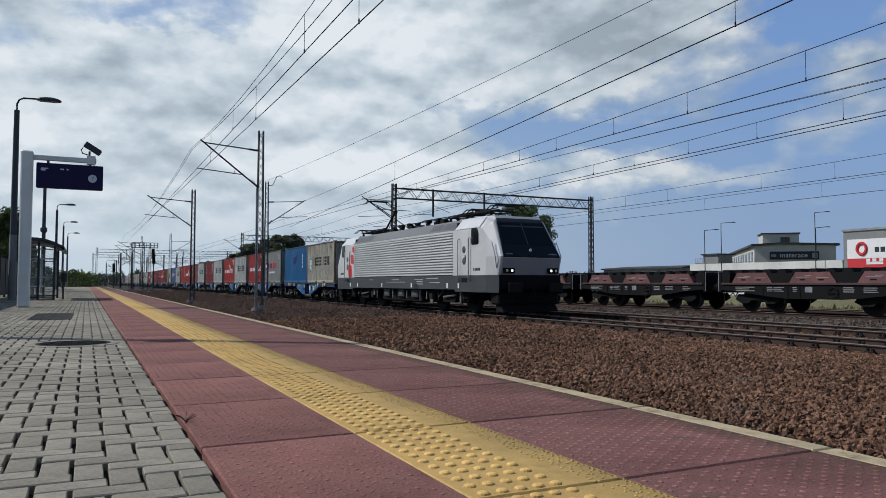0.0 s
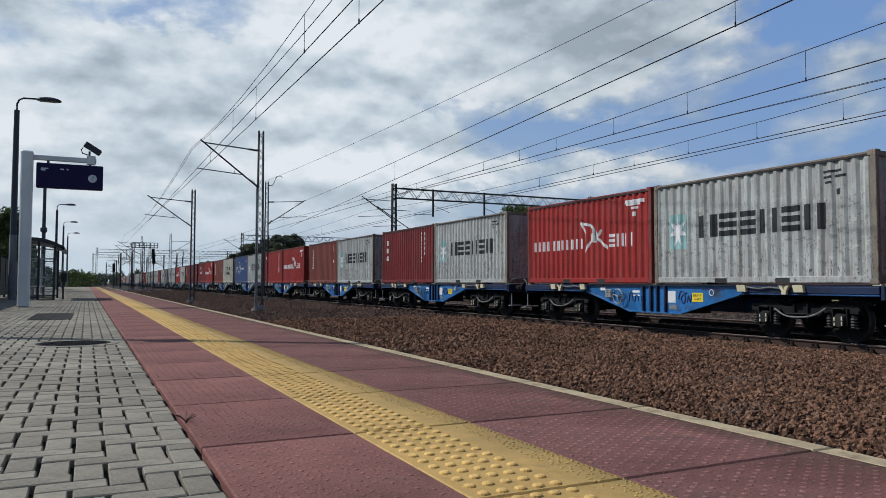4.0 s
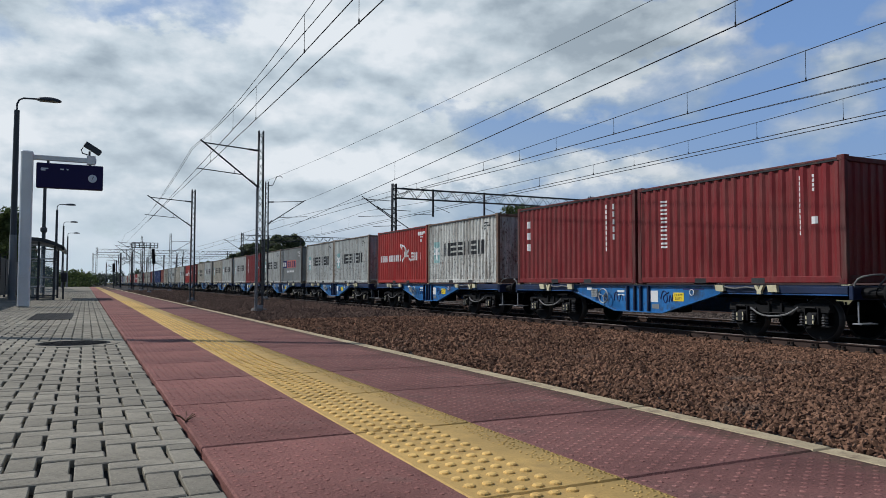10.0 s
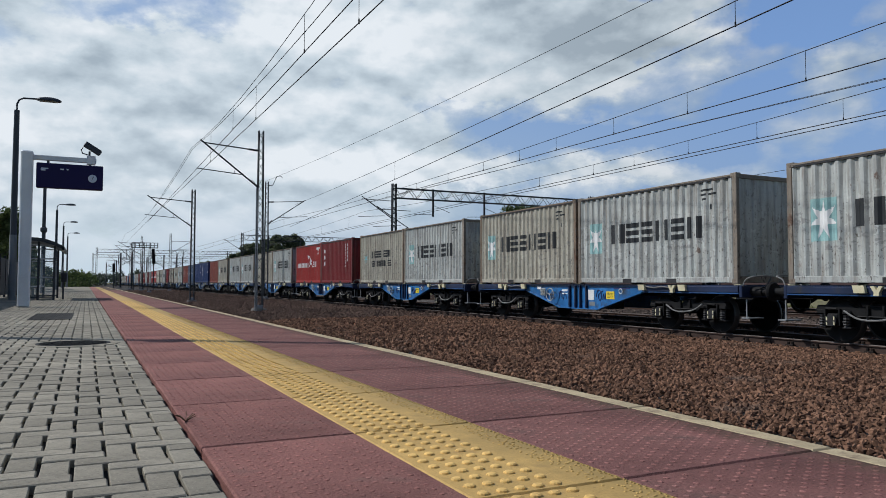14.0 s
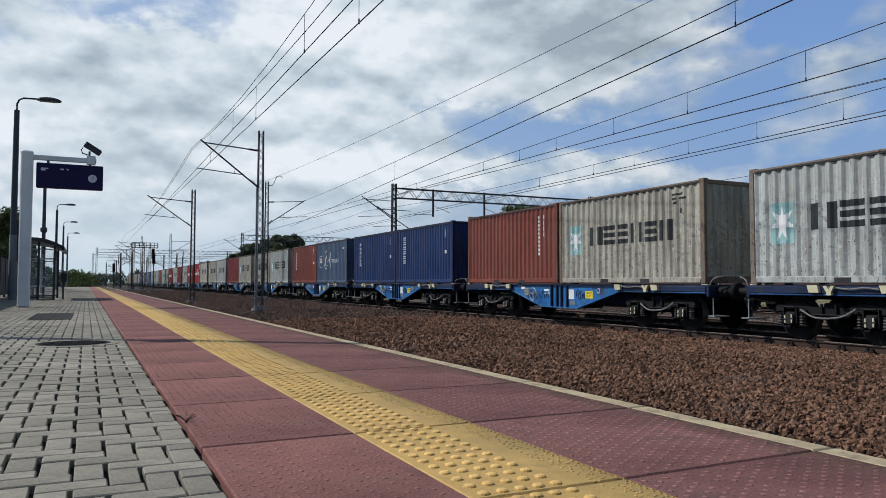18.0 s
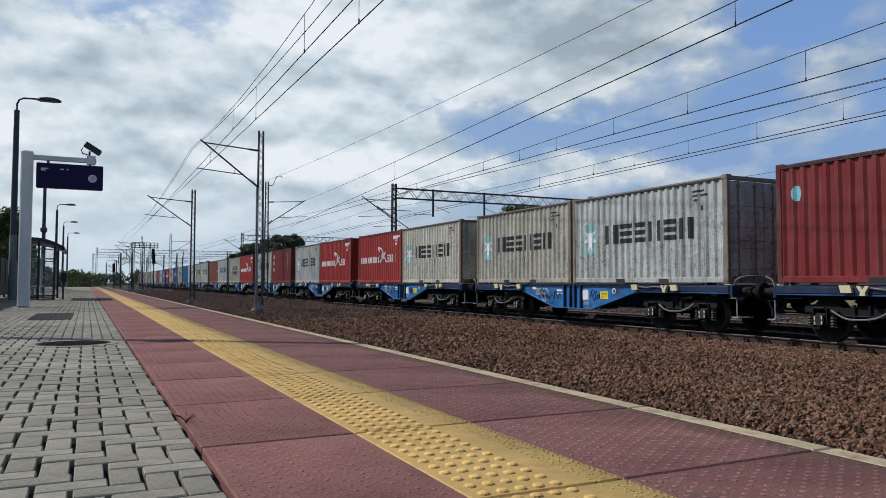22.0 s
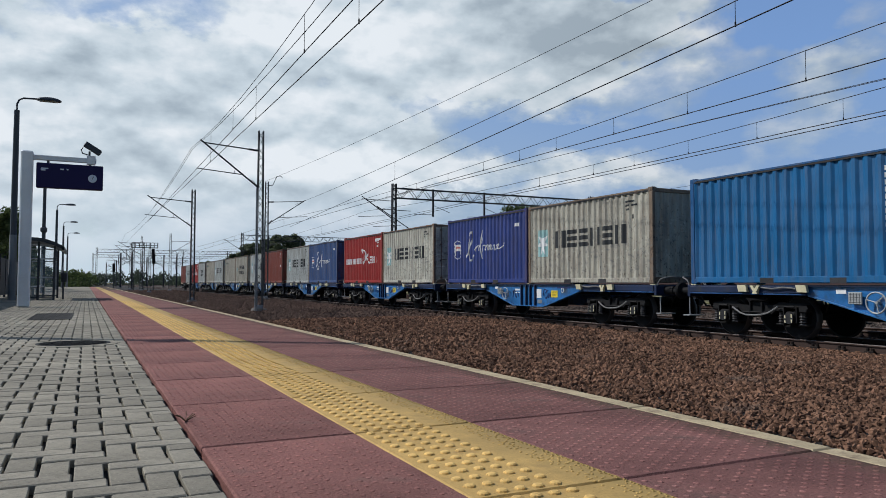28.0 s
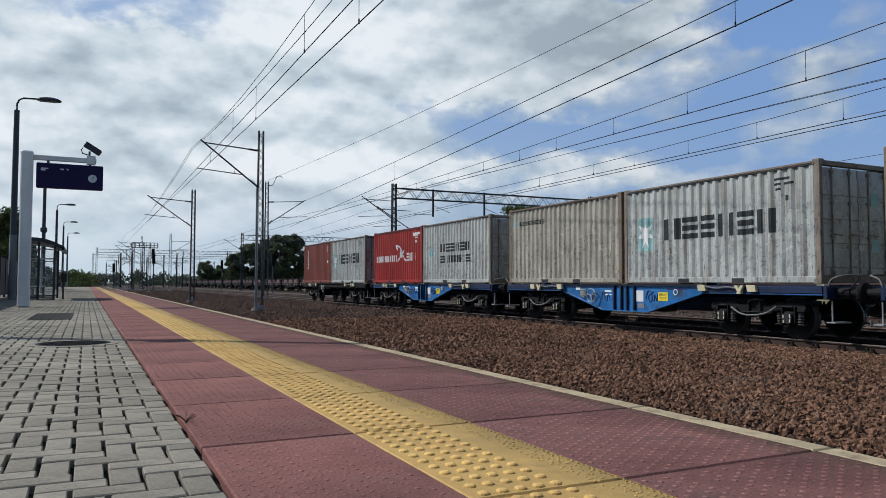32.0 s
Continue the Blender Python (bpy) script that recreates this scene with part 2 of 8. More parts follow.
SLAB_WORN = surface("grimy_red_platform_slab", (0.245, 0.115, 0.10), 0.85, coarse=1.8, fine=95, vary=0.5, bump=0.9, bump_d=0.006, stain=(0.098, 0.064, 0.055), stain_amt=0.62, stain_scale=1.9, per_piece=0.16, spec=0.15, specks=0.85, top_gain=1.6, moss=(0.70, 0.90, (0.055, 0.043, 0.027), 0.85))
SLAB_YELLOW = surface("yellow_tactile_paint", (0.54, 0.35, 0.115), 0.7, coarse=2.5, fine=110, vary=0.25, bump=0.3, bump_d=0.002, stain=(0.31, 0.20, 0.075), stain_amt=0.5, stain_scale=6.0, per_piece=0.08, spec=0.2, specks=0.45, top_gain=1.45, moss=(0.30, 0.52, (0.24, 0.17, 0.06), 0.75))
EDGE_WHITE = surface("worn_edge_line", (0.46, 0.375, 0.235), 0.85, coarse=3, fine=90, vary=0.3, bump=0.6, spec=0.15, stain=(0.20, 0.15, 0.10), stain_amt=0.62, stain_scale=9.0, specks=0.5)
WAGON_BLUE = surface("bright_blue_wagon_paint", (0.022, 0.16, 0.42), 0.34, coarse=1.5, fine=30, vary=0.4, bump=0.05, spec=0.7, stain=(0.035, 0.04, 0.05), stain_amt=0.55, stain_scale=2.6)
# darker blue of the beams; on the stiffeners it stands in for shade
WAGON_NAVY = surface("deep_blue_beam_paint", (0.006, 0.018, 0.060), 0.5, coarse=1.5, fine=30, vary=0.4, stain=(0.025, 0.025, 0.028), stain_amt=0.5, stain_scale=3.0)
WAGON_LIP = surface("mid_blue_lip_paint", (0.012, 0.075, 0.23), 0.45, coarse=1.5, fine=30, vary=0.5, stain=(0.02, 0.02, 0.022), stain_amt=0.6, stain_scale=2.0)
CLAMP = surface("cream_clamp_paint", (0.58, 0.53, 0.34), 0.55, vary=0.2)


# ---- mesh helpers ----
def box(bm, x0, x1, y0, y1, z0, z1):
    v = [bm.verts.new(p) for p in ((x0, y0, z0), (x1, y0, z0), (x1, y1, z0), (x0, y1, z0), (x0, y0, z1), (x1, y0, z1), (x1, y1, z1), (x0, y1, z1))]
    for f in ((3, 2, 1, 0), (4, 5, 6, 7), (0, 1, 5, 4), (1, 2, 6, 5), (2, 3, 7, 6), (3, 0, 4, 7)):
        bm.faces.new([v[i] for i in f])
    return v


def rbox(bm, x0, x1, y0, y1, z0, z1, r=0.01):
    """A box with chamfered edges."""
    t = bmesh.new()
    box(t, x0, x1, y0, y1, z0, z1)
    bmesh.ops.bevel(t, geom=list(t.edges), offset=r, segments=1, affect="EDGES", profile=0.5)
    weld(bm, t)


def weld(bm, t):
    idx = {}
    for v in t.verts:
        idx[v] = bm.verts.new(v.co)
    for f in t.faces:
        bm.faces.new([idx[v] for v in f.verts])
    t.free()


def rod(bm, a, b, r, seg=8, r2=None):
    """A round bar from a to b."""
    a, b = Vector(a), Vector(b)
    w = (b - a).normalized()
    u = w.orthogonal().normalized()
    s = w.cross(u)
    r2 = r if r2 is None else r2
    ra = [bm.verts.new(a + (u * math.cos(k * 2 * math.pi / seg) + s * math.sin(k * 2 * math.pi / seg)) * r) for k in range(seg)]
    rb = [bm.verts.new(b + (u * math.cos(k * 2 * math.pi / seg) + s * math.sin(k * 2 * math.pi / seg)) * r2) for k in range(seg)]
    for k in range(seg):
        bm.faces.new((ra[k], ra[(k + 1) % seg], rb[(k + 1) % seg], rb[k]))
    bm.faces.new(ra[::-1])
    bm.faces.new(rb)


def pipe(bm, pts, r, seg=6):
    """A bent round bar in one piece."""
    P = [Vector(p) for p in pts]
    up, prev = None, None
    for k, p in enumerate(P):
        w = (P[min(k + 1, len(P) - 1)] - P[max(k - 1, 0)]).normalized()
        u = w.orthogonal() if up is None else up - w * up.dot(w)
        u = (u if u.length > 1e-6 else w.orthogonal()).normalized()
        up, s = u, w.cross(u)
        ring = [bm.verts.new(p + (u * math.cos(i * 2 * math.pi / seg) + s * math.sin(i * 2 * math.pi / seg)) * r) for i in range(seg)]
        if prev:
            for i in range(seg):
                bm.faces.new((prev[i], prev[(i + 1) % seg], ring[(i + 1) % seg], ring[i]))
        else:
            bm.faces.new(ring[::-1])
        prev = ring
    bm.faces.new(prev)


def slab(bm, poly, lo, hi, axis="x"):
    """A flat polygon given in the two other axes, thickened along one axis."""
    def at(p, k):
        return {"x": (k, p[0], p[1]), "y": (p[0], k, p[1]), "z": (p[0], p[1], k)}[axis]
    a = [bm.verts.new(at(p, lo)) for p in poly]
    b = [bm.verts.new(at(p, hi)) for p in poly]
    n = len(poly)
    for k in range(n):
        bm.faces.new((a[k], a[(k + 1) % n], b[(k + 1) % n], b[k]))
    bm.faces.new(a[::-1])
    bm.faces.new(b)


def dish(bm, c, axis, prof, seg=20):
    """A turned form about an axis through c; prof lists (along, radius)."""
    c = Vector(c)
    ax = {"x": Vector((1, 0, 0)), "y": Vector((0, 1, 0)), "z": Vector((0, 0, 1))}[axis]
    u = ax.orthogonal().normalized()
    w = ax.cross(u)
    rings = []
    for d, r in prof:
        rings.append([bm.verts.new(c + ax * d + (u * math.cos(k * 2 * math.pi / seg) + w * math.sin(k * 2 * math.pi / seg)) * max(r, 1e-4)) for k in range(seg)])
    for p, q in zip(rings, rings[1:]):
        for k in range(seg):
            bm.faces.new((p[k], p[(k + 1) % seg], q[(k + 1) % seg], q[k]))
    bm.faces.new(rings[0][::-1])
    bm.faces.new(rings[-1])


def lattice(bm, x, y, z0, z1, wx0, wx1, wy0, wy1, step=0.5, r=0.018, leg=0.035):
    """A tapered four-legged lattice mast, wx and wy its widths at the foot and at the top."""
    def c(z, sx, sy):
        k = (z - z0) / (z1 - z0)
        return (x + sx * (wx0 + (wx1 - wx0) * k) / 2, y + sy * (wy0 + (wy1 - wy0) * k) / 2, z)
    s4 = ((-1, -1), (1, -1), (1, 1), (-1, 1))
    for sx, sy in s4:
        rod(bm, c(z0, sx, sy), c(z1, sx, sy), leg, 4)
    n = max(2, int((z1 - z0) / step))
    for k in range(n):
        a, b = z0 + (z1 - z0) * k / n, z0 + (z1 - z0) * (k + 1) / n
        for i in range(4):
            p, q = s4[i], s4[(i + 1) % 4]
            if k % 2:
                p, q = q, p
            rod(bm, c(a, *p), c(b, *q), r, 4)


def finish(bm, name, smooth=False):
    bmesh.ops.recalc_face_normals(bm, faces=bm.faces)
    me = bpy.data.meshes.new(name)
    bm.to_mesh(me)
    bm.free()
    if smooth:
        me.shade_smooth()
    return me


def part(name, bm, material, parent=None, label="", smooth=False):
    ob = new(name, finish(bm, name, smooth))
    ob.data.materials.append(material)
    if parent:
        ob.parent = parent
    return tagged(ob, label)


def again(ob, parent, m=None):
    """One more object on the mesh of ob."""
    o = ob.copy()
    scene.collection.objects.link(o)
    o.parent = parent
    if m is not None:
        o.matrix_basis = m
    return o


def thing(name, label, category, group="", m=None, kind=""):
    ob = new(name)
    ob.empty_display_size = 0.2
    if m is not None:
        ob.matrix_basis = m
    return tagged(ob, label, category, group, kind)


def from_arrays(name, verts, faces, material):
    """verts (n,3), faces (m,k) with equal k."""
    me = bpy.data.meshes.new(name)
    k = faces.shape[1]
    me.vertices.add(len(verts))
    me.vertices.foreach_set("co", np.asarray(verts, np.float32).ravel())
    me.loops.add(faces.size)
    me.loops.foreach_set("vertex_index", np.asarray(faces, np.int32).ravel())
    me.polygons.add(len(faces))
    me.polygons.foreach_set("loop_start", np.arange(0, faces.size, k, dtype=np.int32))
    me.update(calc_edges=True)
    me.validate()
    me.shade_flat()
    me.materials.append(material)
    return me


# ---- ground and track beds ----
PLAT_Z, PLAT_X0, PLAT_EDGE, PLAT_END = 0.60, -4.6, 2.48, 112
TRACKS = (4.15, 14.67, 18.75, 26.6, 31.4)


def setting(name, bm, material, label):
    return tagged(part(name, bm, material), label, kind="structure")


bm = bmesh.new()
box(bm, -2500, 4000, -400, 4900, -1.2, -0.62)
setting("ground", bm, GRASS, "rough grassy ground beside the railway lines")

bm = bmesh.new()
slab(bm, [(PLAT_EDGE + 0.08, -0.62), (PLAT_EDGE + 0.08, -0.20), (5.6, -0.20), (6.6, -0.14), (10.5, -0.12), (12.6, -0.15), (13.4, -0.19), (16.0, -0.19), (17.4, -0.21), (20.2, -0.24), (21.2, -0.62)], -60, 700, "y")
setting("track_bed", bm, BALLAST_BED, "near-black ballast bed, dark for the shaded gaps between stones")
bm = bmesh.new()
slab(bm, [(17.45, -0.30), (17.45, -0.205), (20.1, -0.205), (23.2, -0.20), (30, -0.19), (33.5, -0.30), (34.6, -0.62), (17.5, -0.62)], -60, 700, "y")
setting("siding_bed", bm, BALLAST_GREY, "pale grey ballast under the sidings")


def rail_mesh(name, y0, y1):
    bm = bmesh.new()
    slab(bm, [(-0.075, -0.17), (0.075, -0.17), (0.075, -0.158), (0.014, -0.145), (0.009, -0.045), (0.036, -0.035), (0.036, -0.012), (-0.036, -0.012), (-0.036, -0.035), (-0.009, -0.045), (-0.014, -0.145), (-0.075, -0.158)], y0, y1, "y")
    me = finish(bm, name)
    me.materials.append(RAIL_RUST)
    bm = bmesh.new()
    slab(bm, [(-0.036, -0.012), (0.036, -0.012), (0.033, -0.003), (0.026, 0), (-0.026, 0), (-0.033, -0.003)], y0, y1, "y")
    top = finish(bm, "running_surface")
    top.materials.append(RAIL_HEAD)
    return me, top


rail_me, head_me = rail_mesh("rail", -60, 700)
bm = bmesh.new()
slab(bm, [(-1.3, -0.4), (1.3, -0.4), (1.3, -0.19), (0.95, -0.165), (0.5, -0.165), (0.25, -0.2), (-0.25, -0.2), (-0.5, -0.165), (-0.95, -0.165), (-1.3, -0.19)], -0.13, 0.13, "y")
sleeper_me = finish(bm, "sleeper")
sleeper_me.materials.append(SLEEPER)
bm = bmesh.new()
for s in (-1, 1):
    for o in (-0.115, 0.115):
        rbox(bm, s * 0.7535 + o - 0.055, s * 0.7535 + o + 0.055, -0.10, 0.10, -0.175, -0.115, 0.012)
        for d in (-0.052, 0.052):
            rod(bm, (s * 0.7535 + o, d, -0.12), (s * 0.7535 + o, d, -0.062), 0.034, 6)
clip_me = finish(bm, "rail_fastening")
clip_me.materials.append(CLIP_DARK)
for tx in TRACKS:
    tr = thing("railway_track", "railway track of worn steel rails on concrete sleepers", "railway track", "tracks of the station", pose(tx, 0, 0), "structure")
    for s in (-1, 1):
        r = new("rail", rail_me)
        r.parent, r.location = tr, (s * 0.7535, 0, 0)
        h = new("running_surface", head_me)
        h.parent = r
    near = tx in (14.67, 18.75)
    if near:
        for k in range(72):
            o = new("sleeper", sleeper_me)
            o.parent, o.location = tr, (0, 2 + k * 0.6, 0)
            c = new("rail_fastening", clip_me)
            c.parent = o
    # far sleepers in one piece
    bm = bmesh.new()
    y = 45.2 if near else 1.0
    while y < (150 if near else 110):
        slab(bm, [(-1.3, -0.35), (1.3, -0.35), (1.3, -0.18), (-1.3, -0.18)], y - 0.13, y + 0.13, "y")
        y += 0.6
    tagged(part("sleeper_row", bm, SLEEPER, tr), kind="stuff")


# crushed stone
def stones(name, x0, x1, y0, y1, count, size, zf, material, seed):
    rng = np.random.default_rng(seed)
    base = np.array([(1, 0, 0), (0, 1, 0), (-1, 0, 0), (0, -1, 0), (0, 0, 1), (0, 0, -1)], float) * 1.35
    fq = np.array([(0, 1, 4), (1, 2, 4), (2, 3, 4), (3, 0, 4), (1, 0, 5), (2, 1, 5), (3, 2, 5), (0, 3, 5)])
    x = rng.uniform(x0, x1, count)
    ya = np.maximum(y0, x * 0.58)
    y = ya + (y1 - ya) * rng.uniform(0, 1, count)
    s = size * rng.uniform(0.55, 1.25, count)
    z = zf(x) + s * rng.uniform(-0.15, 0.75, count)
    v = (base[None] + rng.uniform(-0.36, 0.36, (count, 6, 3))) * s[:, None, None] * rng.uniform(0.72, 1.0, (count, 1, 3)) * 0.62
    a, b, c = (rng.uniform(0, 2 * np.pi, count) for _ in range(3))
    def turn(v, i, j, t):
        o = v.copy()
        o[..., i] = v[..., i] * np.cos(t)[:, None] - v[..., j] * np.sin(t)[:, None]
        o[..., j] = v[..., i] * np.sin(t)[:, None] + v[..., j] * np.cos(t)[:, None]
        return o
    v = turn(turn(turn(v, 0, 1, a), 1, 2, b), 0, 2, c)
    v += np.stack([x, y, z], -1)[:, None]
    f = fq[None] + (np.arange(count) * 6)[:, None, None]
    me = from_arrays(name, v.reshape(-1, 3), f.reshape(-1, 3), material)
    return new(name, me)


def bed_z(x):
    return np.interp(x, (2.5, 5.6, 6.6, 10.5, 12.6, 13.4, 16, 17.4, 23.2, 30), (-0.2, -0.2, -0.14, -0.12, -0.15, -0.19, -0.19, -0.205, -0.2, -0.19))


for args in ((5.7, 8.0, 3.3, 8, 8000, 0.040, STONE), (8.0, 13.75, 4.6, 13, 23000, 0.045, STONE), (5.7, 8.0, 8, 13, 7000, 0.046, STONE), (5.7, 13.75, 13, 26, 27000, 0.060, STONE), (5.2, 13.75, 26, 62, 26000, 0.075, STONE_FAR), (3.0, 13.75, 62, 130, 9000, 0.11, STONE_FAR), (15.6, 18.0, 8, 40, 9000, 0.06, STONE), (20.0, 25.4, 12, 45, 11000, 0.085, STONE_GREY)):
    tagged(stones("ballast_stones", *args[:5], args[5], bed_z, args[6], int(args[2] * 10 + args[0])), "loose brown and grey crushed stones between the tracks", "ballast", kind="stuff")


# ---- containers ----
CL, CW, CH = 6.058, 2.438, 2.591
WAVES, DEPTH = 22, 0.042


def wave(y):
    """Depth of the corrugated wall at y along it, 0 on the outer ridges."""
    p = (CL - 0.32) / WAVES
    t = ((y - 0.16) / p) % 1.0
    if t < 0.27:
        return 0.0
    if t < 0.51:
        return (t - 0.27) / 0.24 * DEPTH
    if t < 0.76:
        return DEPTH
    return (1 - t) / 0.24 * DEPTH


def breaks(y0, y1):
    p = (CL - 0.32) / WAVES
    ys = {y0, y1}
    for k in range(-1, WAVES + 1):
        for t in (0, 0.27, 0.51, 0.76):
            y = 0.16 + (k + t) * p
            if y0 + 1e-4 < y < y1 - 1e-4:
                ys.add(y)
    return sorted(ys)


HALF = CW / 2


def wall_strip(bm, y0, y1, z0, z1, off=0.0, thick=0.0):
    """A strip that follows the corrugated side facing the platform."""
    ys = breaks(y0, y1)
    a = [bm.verts.new((-HALF + 0.012 + wave(y) - off, y, z0)) for y in ys]
    b = [bm.verts.new((-HALF + 0.012 + wave(y) - off, y, z1)) for y in ys]
    for k in range(len(ys) - 1):
        bm.faces.new((a[k], a[k + 1], b[k + 1], b[k]))
    if thick:
        c = [bm.verts.new((-HALF + 0.012 + wave(y) + thick, y, z0)) for y in ys]
        d = [bm.verts.new((-HALF + 0.012 + wave(y) + thick, y, z1)) for y in ys]
        for k in range(len(ys) - 1):
            bm.faces.new((c[k + 1], c[k], d[k], d[k + 1]))


def outline_strips(poly, rows, holes=()):
    """Cut a polygon (y, z) into horizontal strips."""
    zs = [p[1] for p in poly]
    lo, hi = min(zs), max(zs)
    out = []
    for k in range(rows):
        za, zb = lo + (hi - lo) * k / rows, lo + (hi - lo) * (k + 1) / rows
        zm = (za + zb) / 2
        xs = []
        for pl in (poly, *holes):
            for p, q in zip(pl, pl[1:] + pl[:1]):
                if (p[1] - zm) * (q[1] - zm) < 0:
                    xs.append(p[0] + (q[0] - p[0]) * (zm - p[1]) / (q[1] - p[1]))
        xs.sort()
        out += [(a, b, za, zb) for a, b in zip(xs[::2], xs[1::2])]
    return out


def mark_mesh(name, rects, material, off=0.004):
    bm = bmesh.new()
    for y0, y1, z0, z1 in rects:
        wall_strip(bm, y0, y1, z0, z1, off)
    me = bpy.data.meshes.new(name)
    bm.to_mesh(me)
    bm.free()
    me.materials.append(material)
    return me


# On the side facing the platform the rear end (far y) is to a viewer's left; u runs from there to the right.
def U(u0, u1, z0, z1):
    return (CL - u1, CL - u0, z0, z1)


def bars_word(u0, u1, z0, z1, widths, kinds=(2, 3, 3, 2, 3, 2), stem=0.40):
    """A word as plain bars: for each place either upright or level bars."""
    out, tot, u = [], sum(widths) + 0.18 * (len(widths) - 1), u0
    k = (u1 - u0) / tot
    h = z1 - z0
    for i, w in enumerate(widths):
        w *= k
        kind = kinds[i % len(kinds)]
        if kind == 2:
            out += [U(u, u + stem * w, z0, z1), U(u + (1 - stem) * w, u + w, z0, z1)]
        elif kind == 3:
            out += [U(u, u + w, z0, z0 + 0.24 * h), U(u, u + w, z0 + 0.38 * h, z0 + 0.62 * h), U(u, u + w, z0 + 0.76 * h, z1)]
        else:
            out += [U(u + 0.5 * w - 0.75 * stem * w, u + 0.5 * w + 0.75 * stem * w, z0, z1)]
        u += w + 0.18 * k
    return out


def star(cu, cz, r, tall=1.0):
    pts = []
    for k in range(14):
        a = math.pi / 2 + k * math.pi / 7
        rr = r if k % 2 == 0 else r * 0.42
        pts.append((CL - (cu + rr * math.cos(a)), cz + tall * rr * math.sin(a)))
    return outline_strips(pts, 26)


def column(u, z0, z1, w, n, fill=0.72):
    s = (z0 - z1) / n
    return [U(u, u + w, z0 - (k + fill) * s, z0 - k * s) for k in range(n)]


def smooth_line(pts, steps=9):
    """Points along a soft curve through the given ones."""
    out = []
    for k in range(len(pts) - 1):
        p = [Vector(pts[min(max(k + d, 0), len(pts) - 1)]) for d in (-1, 0, 1, 2)]
        for j in range(steps):
            t = j / steps
            out.append(0.5 * (2 * p[1] + (p[2] - p[0]) * t + (2 * p[0] - 5 * p[1] + 4 * p[2] - p[3]) * t * t + (3 * p[1] - p[0] - 3 * p[2] + p[3]) * t ** 3))
    return [tuple(v) for v in out] + [tuple(pts[-1])]


def brush(pts, w):
    """A broad stroke through (u, z) points."""
    out = []
    for (u0, z0), (u1, z1) in zip(pts, pts[1:]):
        d = Vector((u1 - u0, z1 - z0)).normalized()
        n = Vector((-d.y, d.x)) * w / 2
        e = d * w * 0.2
        quad = [(CL - (u0 - e.x + n.x), z0 - e.y + n.y), (CL - (u1 + e.x + n.x), z1 + e.y + n.y), (CL - (u1 + e.x - n.x), z1 + e.y - n.y), (CL - (u0 - e.x - n.x), z0 - e.y - n.y)]
        zz = [q[1] for q in quad]
        out += outline_strips(quad, max(2, int((max(zz) - min(zz)) / 0.014)))
    return out


def disc(cu, cz, ru, rz, n=24):
    return [(CL - (cu + ru * math.cos(k * 2 * math.pi / n)), cz + rz * math.sin(k * 2 * math.pi / n)) for k in range(n)]


SWASH_TALL = smooth_line([(1.62, 1.02), (1.80, 1.22), (2.06, 1.68), (2.10, 1.94), (1.96, 1.96), (1.82, 1.62), (1.80, 1.22), (1.90, 0.94), (2.10, 0.92), (2.24, 1.10)])
SWASH_LOW = smooth_line([(2.28, 1.30), (2.42, 1.48), (2.34, 1.26), (2.58, 1.46), (2.60, 1.26), (2.84, 1.60), (2.94, 1.96), (2.86, 1.98), (2.78, 1.45), (2.84, 0.98), (2.95, 1.02), (2.88, 1.34), (3.10, 1.44), (3.10, 1.26), (3.32, 1.44), (3.34, 1.26), (3.56, 1.44), (3.58, 1.26), (3.82, 1.42), (3.84, 1.24), (4.10, 1.44), (4.08, 1.28), (4.35, 1.32), (4.55, 1.46)], 6)
TINY = [U(5.05, 5.62, 2.16, 2.22), U(5.20, 5.50, 2.06, 2.12), U(5.30, 5.42, 1.86, 1.98)]
SIX = (1.25, 1.1, 0.95, 1.0, 1.0, 1.05)
